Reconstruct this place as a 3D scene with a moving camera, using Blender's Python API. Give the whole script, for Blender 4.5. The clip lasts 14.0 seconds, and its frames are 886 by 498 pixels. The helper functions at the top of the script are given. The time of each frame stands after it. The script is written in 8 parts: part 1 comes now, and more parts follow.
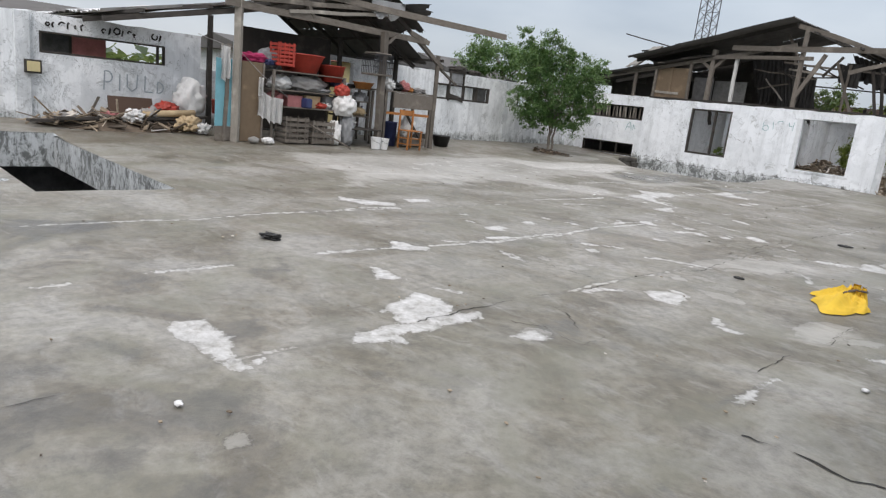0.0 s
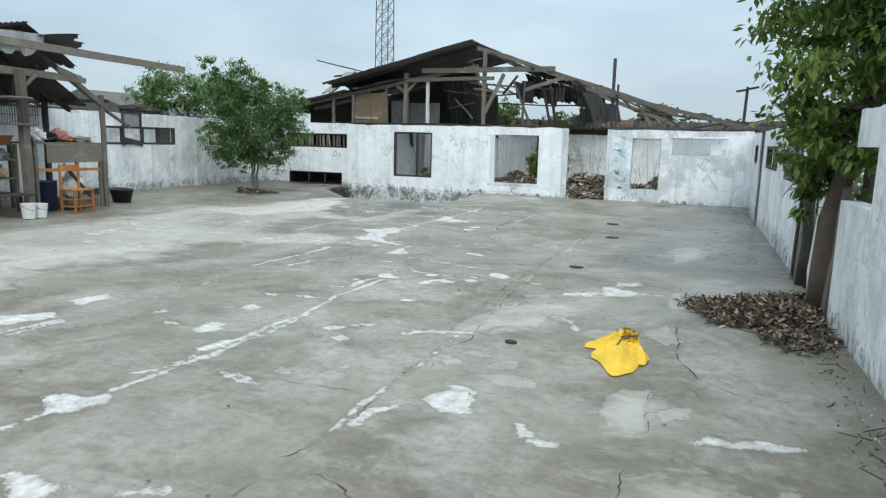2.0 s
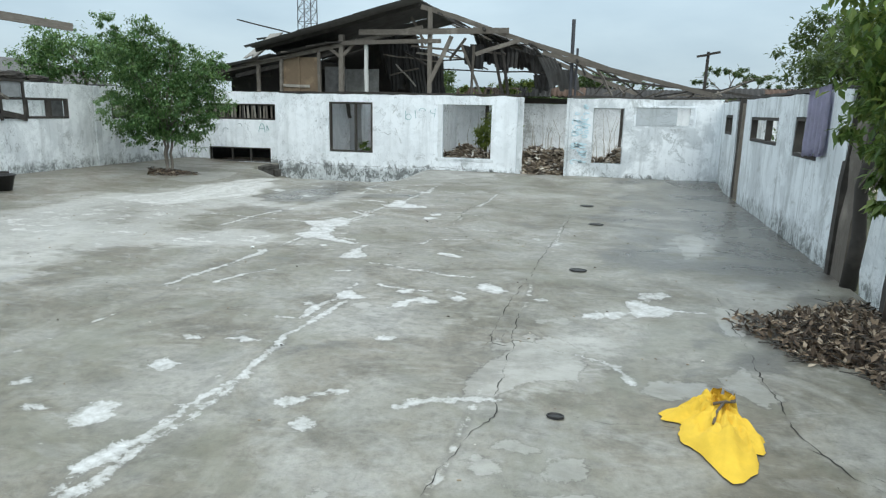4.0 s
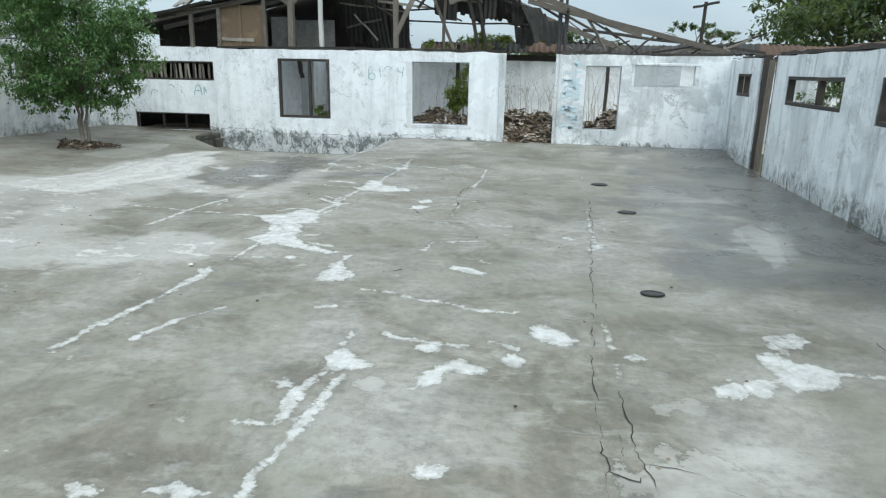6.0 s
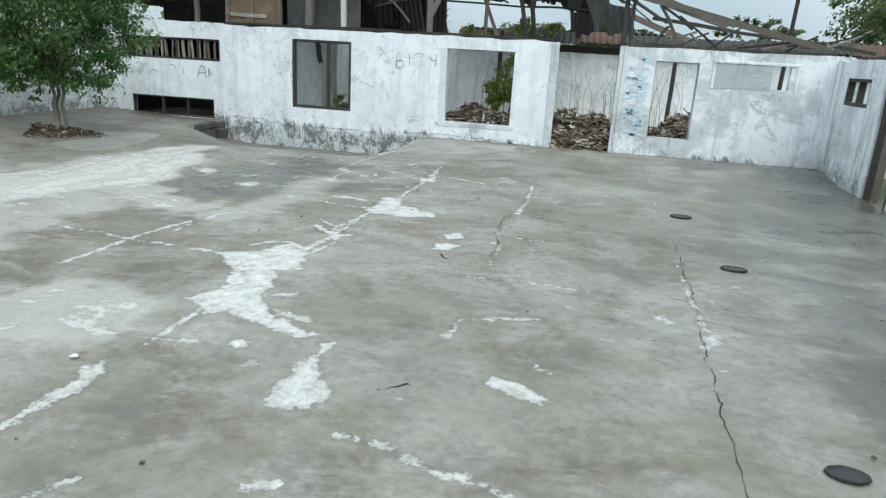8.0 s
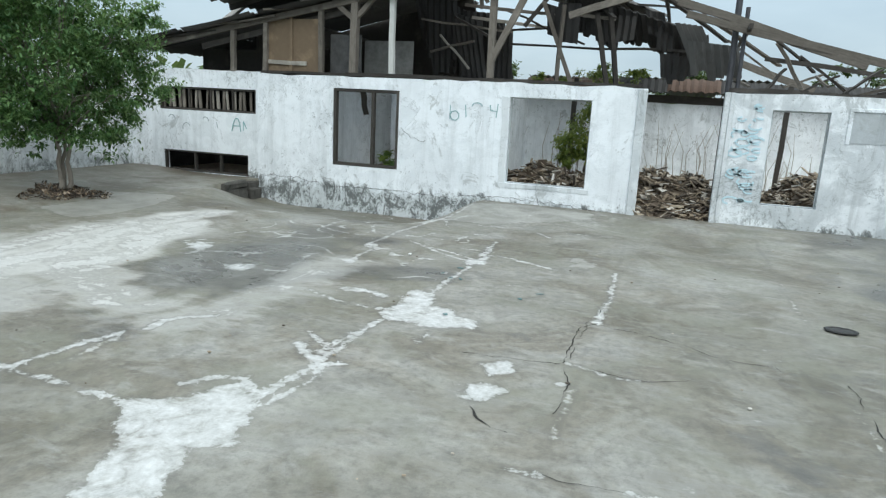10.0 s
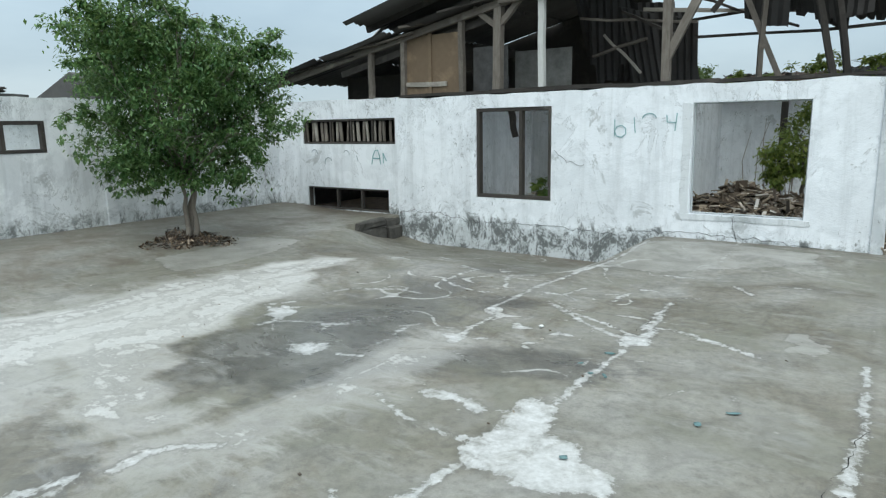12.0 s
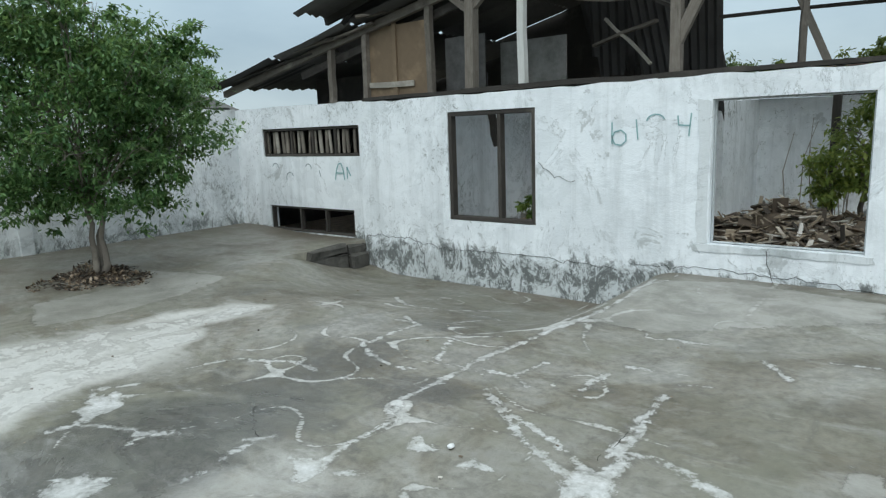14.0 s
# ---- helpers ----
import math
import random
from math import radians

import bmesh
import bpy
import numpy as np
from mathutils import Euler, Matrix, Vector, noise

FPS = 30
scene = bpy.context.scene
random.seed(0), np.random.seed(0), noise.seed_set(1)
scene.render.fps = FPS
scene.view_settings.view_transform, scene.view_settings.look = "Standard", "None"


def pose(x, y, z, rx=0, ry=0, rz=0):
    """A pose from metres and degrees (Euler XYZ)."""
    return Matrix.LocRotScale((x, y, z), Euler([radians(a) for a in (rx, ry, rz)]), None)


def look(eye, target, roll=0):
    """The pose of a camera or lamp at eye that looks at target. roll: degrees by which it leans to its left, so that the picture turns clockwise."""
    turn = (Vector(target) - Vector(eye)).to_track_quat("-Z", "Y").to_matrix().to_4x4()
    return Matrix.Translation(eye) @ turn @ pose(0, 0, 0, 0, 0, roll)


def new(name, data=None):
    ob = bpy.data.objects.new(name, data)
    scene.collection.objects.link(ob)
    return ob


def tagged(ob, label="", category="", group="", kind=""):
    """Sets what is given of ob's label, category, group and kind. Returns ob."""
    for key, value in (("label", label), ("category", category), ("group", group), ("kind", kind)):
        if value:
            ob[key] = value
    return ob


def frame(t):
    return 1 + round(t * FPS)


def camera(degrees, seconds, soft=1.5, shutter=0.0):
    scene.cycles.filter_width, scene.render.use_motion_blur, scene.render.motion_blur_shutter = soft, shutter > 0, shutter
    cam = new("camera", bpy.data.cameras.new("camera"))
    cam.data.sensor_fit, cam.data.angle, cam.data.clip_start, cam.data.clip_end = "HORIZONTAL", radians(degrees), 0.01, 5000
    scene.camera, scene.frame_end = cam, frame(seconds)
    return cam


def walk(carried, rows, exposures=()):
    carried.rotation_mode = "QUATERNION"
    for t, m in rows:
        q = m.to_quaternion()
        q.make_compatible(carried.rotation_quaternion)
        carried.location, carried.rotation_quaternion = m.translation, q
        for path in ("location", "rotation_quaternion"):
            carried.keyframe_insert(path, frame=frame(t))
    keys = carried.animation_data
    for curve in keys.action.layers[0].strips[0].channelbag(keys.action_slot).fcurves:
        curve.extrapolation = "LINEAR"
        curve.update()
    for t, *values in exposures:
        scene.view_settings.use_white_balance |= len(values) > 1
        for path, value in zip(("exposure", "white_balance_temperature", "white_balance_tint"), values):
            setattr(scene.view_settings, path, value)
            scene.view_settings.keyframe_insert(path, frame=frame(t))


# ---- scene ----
cam = camera(67.9, 14.0, 1.25)
PATH = [
    (0, (0.392, 0.244, 1.333), (-0.993, 1.615, 0.887), 6.2),
    (0.5, (0.124, 0.376, 1.369), (-1.159, 1.847, 0.933), 0.5),
    (1, (-0.166, 0.608, 1.5), (-1.055, 2.362, 1.131), -0.8),
    (1.5, (-0.308, 0.956, 1.571), (-1.031, 2.785, 1.205), 2.6),
    (2, (-0.598, 1.399, 1.581), (-1.301, 3.243, 1.257), 1.5),
    (2.5, (-0.844, 1.815, 1.611), (-1.367, 3.696, 1.175), -0.9),
    (3, (-1.079, 2.251, 1.647), (-1.54, 4.146, 1.204), 1.1),
    (3.2, (-1.172, 2.383, 1.652), (-1.658, 4.28, 1.242), 1.4),
    (5.3, (-2.483, 4.118, 1.614), (-2.974, 6.003, 1.159), 0.9),
    (5.5, (-2.575, 4.335, 1.626), (-3.099, 6.191, 1.099), 2.0),
    (6, (-2.746, 4.872, 1.646), (-3.075, 6.773, 1.119), 1.1),
    (6.5, (-2.851, 5.377, 1.619), (-3.105, 7.291, 1.094), 0.9),
    (7, (-2.986, 5.922, 1.644), (-3.363, 7.828, 1.169), 0.9),
    (7.5, (-3.092, 6.491, 1.653), (-3.343, 8.4, 1.112), 0.2),
    (8, (-3.201, 7.071, 1.646), (-3.61, 8.946, 1.085), 3.3),
    (8.5, (-3.326, 7.704, 1.607), (-3.897, 9.546, 1.078), 1.8),
    (8.7, (-3.356, 7.963, 1.624), (-3.903, 9.837, 1.188), 1.4),
    (10.8, (-3.663, 10.016, 1.515), (-4.345, 11.848, 1.093), 3.3),
    (11, (-3.705, 10.244, 1.502), (-4.358, 12.078, 1.046), 1.3),
    (11.5, (-3.754, 10.755, 1.543), (-4.686, 12.468, 1.099), -0.8),
    (12, (-3.832, 11.22, 1.572), (-4.975, 12.819, 1.204), -1.0),
    (12.5, (-4.012, 11.683, 1.607), (-5.47, 13.02, 1.315), -2.8),
    (13, (-4.056, 12.21, 1.627), (-5.595, 13.451, 1.327), -1.5),
    (13.5, (-4.178, 12.78, 1.613), (-5.583, 14.162, 1.275), -0.9),
    (14, (-4.14, 13.285, 1.585), (-5.383, 14.812, 1.234), -2.0),
]
walk(cam, [(t, look(eye, target, roll)) for t, eye, target, roll in PATH], [(0, -0.05, 6700, 15), (0.5, 0.18, 6550, 12), (1.0, 0.1, 6400, 9), (2.6, 0.1, 6200, 3), (11, 0.05, 6200, 3), (14, -0.15, 6200, 2)])

# ---- light ----
world = bpy.data.worlds.new("overcast_sky")
scene.world = world
world.use_nodes = True
wn, wl = world.node_tree.nodes, world.node_tree.links
wn.clear()
w_out, w_bg = wn.new("ShaderNodeOutputWorld"), wn.new("ShaderNodeBackground")
w_sky = wn.new("ShaderNodeTexSky")
w_sky.sky_type, w_sky.sun_disc = "NISHITA", False
w_sky.sun_elevation, w_sky.sun_rotation = radians(44), radians(145)
w_sky.air_density, w_sky.dust_density = 1.0, 3.0
w_scale = wn.new("ShaderNodeMix")
w_scale.data_type, w_scale.blend_type = "RGBA", "MULTIPLY"
w_scale.inputs[0].default_value = 1.0
w_scale.inputs[7].default_value = (0.11, 0.11, 0.11, 1)
w_tc, w_sep = wn.new("ShaderNodeTexCoord"), wn.new("ShaderNodeSeparateXYZ")
w_ramp = wn.new("ShaderNodeValToRGB")
w_ramp.color_ramp.elements[0].position, w_ramp.color_ramp.elements[0].color = 0.0, (0.66, 0.73, 0.78, 1)
w_ramp.color_ramp.elements[1].position, w_ramp.color_ramp.elements[1].color = 0.9, (1.95, 2.0, 2.05, 1)
e = w_ramp.color_ramp.elements.new(0.22)
e.color = (0.58, 0.70, 0.81, 1)
w_noise = wn.new("ShaderNodeTexNoise")
w_noise.inputs["Scale"].default_value, w_noise.inputs["Detail"].default_value = 2.2, 6
w_map = wn.new("ShaderNodeMapping")
w_map.inputs["Scale"].default_value = (1, 1, 3.0)
w_cl = wn.new("ShaderNodeValToRGB")
w_cl.color_ramp.elements[0].position, w_cl.color_ramp.elements[0].color = 0.35, (0.84, 0.87, 0.9, 1)
w_cl.color_ramp.elements[1].position, w_cl.color_ramp.elements[1].color = 0.68, (1.22, 1.2, 1.17, 1)
w_mul = wn.new("ShaderNodeMix")
w_mul.data_type, w_mul.blend_type = "RGBA", "MULTIPLY"
w_mul.inputs[0].default_value = 1.0
w_mix = wn.new("ShaderNodeMix")
w_mix.data_type = "RGBA"
w_mix.inputs[0].default_value = 0.85
wl.new(w_tc.outputs["Generated"], w_sep.inputs[0])
wl.new(w_sep.outputs["Z"], w_ramp.inputs[0])
wl.new(w_tc.outputs["Generated"], w_map.inputs[0])
wl.new(w_map.outputs[0], w_noise.inputs["Vector"])
wl.new(w_noise.outputs["Fac"], w_cl.inputs[0])
wl.new(w_ramp.outputs[0], w_mul.inputs[6])
wl.new(w_cl.outputs[0], w_mul.inputs[7])
wl.new(w_sky.outputs[0], w_scale.inputs[6])
wl.new(w_scale.outputs[2], w_mix.inputs[6])
wl.new(w_mul.outputs[2], w_mix.inputs[7])
wl.new(w_mix.outputs[2], w_bg.inputs[0])
wl.new(w_bg.outputs[0], w_out.inputs[0])
w_bg.inputs[1].default_value = 1.0

sun = new("sun", bpy.data.lights.new("sun", "SUN"))
sun.data.energy, sun.data.angle, sun.data.color = 1.0, radians(40), (1.0, 0.97, 0.92)
sun.matrix_world = look((0, 0, 10), (-6, 8.5, 0))


# ---- materials ----
class Mat:
    """A small node builder round one Principled shader."""

    def __init__(self, name, rough=0.8, metal=0.0, coat=0.0):
        self.m = bpy.data.materials.new(name)
        self.m.use_nodes = True
        self.n, self.l = self.m.node_tree.nodes, self.m.node_tree.links
        self.b = self.n["Principled BSDF"]
        self.b.inputs["Roughness"].default_value = rough
        self.b.inputs["Metallic"].default_value = metal
        self.tc = self.n.new("ShaderNodeTexCoord").outputs["Object"]

    def world(self):
        self.tc = self.n.new("ShaderNodeNewGeometry").outputs["Position"]
        return self

    def noise(self, scale, detail=5, rough=0.6, stretch=None, distort=0.0):
        v = self.tc
        if stretch:
            mp = self.n.new("ShaderNodeMapping")
            mp.inputs["Scale"].default_value = stretch
            self.l.new(v, mp.inputs[0])
            v = mp.outputs[0]
        t = self.n.new("ShaderNodeTexNoise")
        t.inputs["Scale"].default_value, t.inputs["Detail"].default_value = scale, detail
        t.inputs["Roughness"].default_value, t.inputs["Distortion"].default_value = rough, distort
        self.l.new(v, t.inputs["Vector"])
        return t.outputs["Fac"]

    def voronoi(self, scale, out="Distance"):
        t = self.n.new("ShaderNodeTexVoronoi")
        t.inputs["Scale"].default_value = scale
        self.l.new(self.tc, t.inputs["Vector"])
        return t.outputs[out]

    def ramp(self, fac, *stops):
        r = self.n.new("ShaderNodeValToRGB")
        els = r.color_ramp.elements
        while len(els) < len(stops):
            els.new(0.5)
        for el, (p, c) in zip(els, stops):
            el.position = p
            el.color = (*c, 1) if isinstance(c, tuple) else (c, c, c, 1)
        self.l.new(fac, r.inputs[0])
        return r.outputs[0]

    def mix(self, fac, a, b, mode="MIX"):
        x = self.n.new("ShaderNodeMix")
        x.data_type, x.blend_type = "RGBA", mode
        for s, v in ((x.inputs[0], fac), (x.inputs[6], a), (x.inputs[7], b)):
            if isinstance(v, (int, float)):
                s.default_value = v
            elif isinstance(v, tuple):
                s.default_value = (*v, 1)
            else:
                self.l.new(v, s)
        return x.outputs[2]

    def maths(self, op, a, b=0.0):
        x = self.n.new("ShaderNodeMath")
        x.operation = op
        for s, v in ((x.inputs[0], a), (x.inputs[1], b)):
            if isinstance(v, (int, float)):
                s.default_value = v
            else:
                self.l.new(v, s)
        return x.outputs[0]

    def attr(self, name):
        a = self.n.new("ShaderNodeAttribute")
        a.attribute_name = name
        return a.outputs["Fac"]

    def random(self):
        return self.n.new("ShaderNodeObjectInfo").outputs["Random"]

    def island(self):
        return self.n.new("ShaderNodeNewGeometry").outputs["Random Per Island"]

    def z(self):
        s = self.n.new("ShaderNodeSeparateXYZ")
        self.l.new(self.tc, s.inputs[0])
        return s.outputs["Z"]

    def color(self, c):
        if isinstance(c, tuple):
            self.b.inputs["Base Color"].default_value = (*c, 1)
        else:
            self.l.new(c, self.b.inputs["Base Color"])
        return self

    def rough(self, r):
        self.l.new(r, self.b.inputs["Roughness"])
        return self

    def bump(self, h, strength=0.4, dist=0.01):
        b = self.n.new("ShaderNodeBump")
        b.inputs["Strength"].default_value, b.inputs["Distance"].default_value = strength, dist
        self.l.new(h, b.inputs["Height"])
        self.l.new(b.outputs[0], self.b.inputs["Normal"])
        return self


def plaster_material(name, grime=0.2, streak=0.2, mould=0.5, base=(0.905, 0.94, 0.975), foot=0.11):
    """Old whitewash: grey clouds, bare render, rain streaks, black mould spots and a blackened crust along the foot."""
    k = Mat(name, 0.85).world()
    big, mid, fine = k.noise(0.7, 6, 0.6), k.noise(4.5, 9, 0.75), k.noise(38, 4)
    cloud = k.noise(1.1, 9, 0.68, None, 0.4)
    c = k.mix(k.ramp(cloud, (0.48, 0.0), (0.54, grime * 0.7), (0.66, grime)), base, (0.46, 0.49, 0.51))
    c = k.mix(k.ramp(mid, (0.52, 0.0), (0.66, 0.35)), c, (0.60, 0.63, 0.65))
    patch = k.noise(1.5, 10, 0.72, None, 0.8)
    c = k.mix(k.ramp(patch, (0.60, 0.0), (0.625, 0.55), (0.70, 0.75)), c, (0.40, 0.42, 0.42))
    drip = k.noise(1.0, 8, 0.72, (4.5, 4.5, 0.35), 0.3)
    c = k.mix(k.ramp(drip, (0.50, 0.0), (0.64, streak), (0.74, min(1.0, streak * 1.6))), c, (0.24, 0.26, 0.26))
    peel = k.noise(1.9, 9, 0.74, None, 1.1)
    c = k.mix(k.ramp(peel, (0.52, 0.0), (0.53, 0.2)), c, (0.60, 0.64, 0.67))
    rim = k.ramp(k.maths("ABSOLUTE", k.maths("SUBTRACT", peel, 0.525)), (0.0, 0.75), (0.007, 0.5), (0.014, 0.0))
    c = k.mix(k.maths("MULTIPLY", rim, k.ramp(k.noise(0.9, 5, 0.6), (0.46, 0.0), (0.60, 0.3 + 0.7 * min(1.0, mould)))), c, (0.13, 0.145, 0.14))
    speck = k.noise(6.0, 10, 0.82, None, 0.9)
    c = k.mix(k.maths("MULTIPLY", k.ramp(speck, (0.60, 0.0), (0.66, 0.85)), k.ramp(big, (0.48 - 0.2 * mould, 0.0), (0.66 - 0.2 * mould, 1.0))), c, (0.085, 0.095, 0.09))
    crust = k.noise(2.6, 10, 0.84, (1.0, 1.0, 0.7), 1.0)
    runs = k.noise(11, 10, 0.86, (1, 1, 0.5), 0.9)
    rise = k.maths("ADD", k.z(), k.maths("MULTIPLY", k.maths("SUBTRACT", crust, 0.5), -1.1))
    low = k.ramp(rise, (0.0, 1.0), (foot * 0.8, 0.8), (foot * 1.6, 0.0))
    c = k.mix(k.maths("MULTIPLY", low, 0.55), c, (0.40, 0.43, 0.43))
    c = k.mix(k.maths("MULTIPLY", low, k.ramp(k.maths("ADD", k.maths("MULTIPLY", runs, 0.5), k.maths("MULTIPLY", crust, 0.5)), (0.49, 0.0), (0.525, 0.8))), c, (0.05, 0.055, 0.05))
    c = k.mix(k.ramp(k.maths("ADD", k.noise(16, 9, 0.85, (1, 1, 0.6), 1.0), k.maths("MULTIPLY", k.maths("SUBTRACT", big, 0.5), 0.5)), (0.60, 0.0), (0.66, 0.7)), c, (0.16, 0.175, 0.17))
    k.color(c)
    k.bump(k.maths("ADD", k.maths("MULTIPLY", patch, 1.0), k.maths("ADD", k.maths("MULTIPLY", fine, 0.25), k.maths("MULTIPLY", mid, 0.5))), 0.55, 0.02)
    return k.m


PLASTER = plaster_material("whitewashed_plaster")
PLASTER_PEELED = plaster_material("peeling_whitewash", 0.75, 0.35, 1.1, (0.88, 0.91, 0.935), 0.08)
PLASTER_DIRTY = plaster_material("stained_plaster", 0.75, 0.45, 0.8, (0.74, 0.77, 0.79), 0.10)
PLASTER_BARE = plaster_material("bare_grey_render", 0.9, 0.5, 0.9, (0.50, 0.53, 0.55), 0.1)
PLASTER_WEST = plaster_material("stained_boundary_plaster", 0.5, 0.28, 0.9, (0.87, 0.90, 0.92), 0.24)
PLASTER_EAST = plaster_material("grey_streaked_plaster", 0.6, 0.65, 0.6, (0.78, 0.82, 0.85), 0.2)


def paint_bits(name, c1, c2):
    k = Mat(name, 0.85).world()
    k.color(k.mix(k.noise(12, 6, 0.8), c1, c2))
    return k.m


TEAL_FLAKE = paint_bits("teal_paint_flake", (0.07, 0.17, 0.18), (0.20, 0.28, 0.28))
GRAFFITI = paint_bits("faded_spray_paint", (0.12, 0.32, 0.34), (0.42, 0.55, 0.56))
GRAFFITI_DARK = paint_bits("dark_spray_paint", (0.20, 0.25, 0.28), (0.48, 0.53, 0.55))


def timber_material(name, a, b, rough=0.85):
    k = Mat(name, rough)
    blotch, av = k.noise(7, 7, 0.7, (1.6, 1.6, 1.2)), k.n.new("ShaderNodeAttribute")
    av.attribute_name, k.tc, own = "grain", av.outputs["Vector"], k.tc
    grain = k.maths("ADD", k.maths("MULTIPLY", k.noise(7, 7, 0.7, (0.8, 8, 8)), 0.65), k.maths("MULTIPLY", blotch, 0.35))
    k.tc = own
    c = k.mix(k.ramp(grain, (0.3, 0.0), (0.7, 1.0)), a, b)
    c = k.mix(k.maths("MULTIPLY", k.random(), 0.45), c, tuple(0.45 * v for v in a))
    c = k.mix(k.ramp(k.noise(2.5, 5), (0.55, 0.0), (0.75, 0.6)), c, tuple(min(1, 1.5 * v) for v in b))
    k.color(c).bump(grain, 0.5, 0.008)
    return k.m


TIMBER = timber_material("weathered_timber", (0.10, 0.085, 0.07), (0.24, 0.215, 0.185))
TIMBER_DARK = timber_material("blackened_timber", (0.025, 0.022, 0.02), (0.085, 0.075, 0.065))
TIMBER_PALE = timber_material("bleached_timber", (0.24, 0.22, 0.19), (0.45, 0.42, 0.37))
PLYWOOD = timber_material("brown_plywood", (0.13, 0.095, 0.062), (0.25, 0.18, 0.115))
ORANGE_WOOD = timber_material("orange_wood", (0.35, 0.13, 0.03), (0.50, 0.22, 0.07))


def sheet_material(name, a, b, rust=(0.14, 0.08, 0.05)):
    k = Mat(name, 0.75)
    c = k.mix(k.noise(3, 7, 0.7), a, b)
    c = k.mix(k.ramp(k.noise(1.6, 8, 0.75), (0.5, 0.0), (0.66, 0.8)), c, rust)
    c = k.mix(k.maths("MULTIPLY", k.random(), 0.5), c, tuple(v * 0.5 for v in a))
    k.color(c).bump(k.noise(20, 4), 0.2, 0.004)
    return k.m


SHEET = sheet_material("weathered_asbestos_sheet", (0.07, 0.068, 0.065), (0.15, 0.145, 0.14), (0.06, 0.055, 0.05))
# darker tone of the sheet above
SHEET_DARK = sheet_material("dark_sheet", (0.028, 0.027, 0.026), (0.065, 0.062, 0.06), (0.03, 0.026, 0.022))
SHEET_PALE = sheet_material("pale_cement_sheet", (0.38, 0.36, 0.33), (0.55, 0.53, 0.50), (0.25, 0.23, 0.21))
SHEET_WHITE = sheet_material("white_tarpaulin", (0.70, 0.72, 0.74), (0.82, 0.83, 0.84), (0.5, 0.5, 0.5))
RUST = sheet_material("rusted_sheet", (0.10, 0.06, 0.042), (0.16, 0.10, 0.07))
WHITE_PAINT = timber_material("white_painted_timber", (0.50, 0.50, 0.48), (0.66, 0.66, 0.64))


def plain(name, c, rough=0.6, metal=0.0, vary=0.35):
    k = Mat(name, rough, metal)
    d = tuple(v * (1 - vary) for v in c)
    k.color(k.mix(k.ramp(k.noise(6, 6, 0.7), (0.35, 0.0), (0.7, 1.0)), c, d)).bump(k.noise(45, 3), 0.15, 0.003)
    return k.m


STEEL = plain("dull_steel", (0.10, 0.10, 0.11), 0.55, 0.6)
RED = plain("faded_red_plastic", (0.48, 0.06, 0.04), 0.45)
WHITE_PLASTIC = plain("white_plastic", (0.74, 0.75, 0.75), 0.45, 0, 0.15)
BLUE = plain("navy_plastic", (0.03, 0.045, 0.14), 0.5)
TURQUOISE = plain("turquoise_paint", (0.17, 0.42, 0.50), 0.6, 0, 0.2)
GREY_PLASTIC = plain("grey_plastic", (0.28, 0.29, 0.30), 0.5)
BLACK = plain("black_rubber", (0.018, 0.018, 0.018), 0.5)
YELLOW = plain("yellow_cloth", (0.80, 0.53, 0.05), 0.9, 0, 0.2)
PURPLE = plain("lilac_cloth", (0.50, 0.48, 0.63), 0.9, 0, 0.3)
CLOTH = plain("white_cloth", (0.76, 0.76, 0.75), 0.9, 0, 0.15)
CLOTH_GREY = plain("grey_sacking", (0.36, 0.35, 0.34), 0.9, 0, 0.3)
CLOTH_PINK = plain("pink_cloth", (0.55, 0.22, 0.22), 0.9, 0, 0.3)
CARD = plain("cardboard", (0.55, 0.42, 0.26), 0.9, 0, 0.25)
MAGENTA = plain("magenta_cloth", (0.45, 0.03, 0.12), 0.85, 0, 0.3)
# serves the coping's soot and the painted dark of closed-in spaces
DARK_ROOM = plain("soot_and_shade_render", (0.10, 0.10, 0.10), 0.9, 0, 0.5)
ROOF_RED = plain("red_roof_tiles", (0.26, 0.10, 0.07), 0.85, 0, 0.4)
YELLOW_WALL = plain("cream_house_paint", (0.62, 0.54, 0.30), 0.85, 0, 0.15)
CONCRETE_DARK = plain("mouldy_concrete", (0.10, 0.095, 0.085), 0.9, 0, 0.6)
CONCRETE = plain("raw_concrete", (0.30, 0.295, 0.28), 0.85, 0, 0.45)


def leaf_material(name, a, b, c):
    k = Mat(name, 0.5)
    col = k.ramp(k.island(), (0.0, a), (0.55, b), (1.0, c))
    k.color(k.mix(k.ramp(k.noise(1.4, 3), (0.35, 0.0), (0.7, 0.6)), col, tuple(v * 0.5 for v in a)))
    tr, ms, out = k.n.new("ShaderNodeBsdfTranslucent"), k.n.new("ShaderNodeMixShader"), k.n["Material Output"]
    k.l.new(k.mix(0.35, col, (0.45, 0.55, 0.15)), tr.inputs["Color"])
    ms.inputs[0].default_value = 0.33
    k.l.new(k.b.outputs[0], ms.inputs[1])
    k.l.new(tr.outputs[0], ms.inputs[2])
    k.l.new(ms.outputs[0], out.inputs["Surface"])
    return k.m


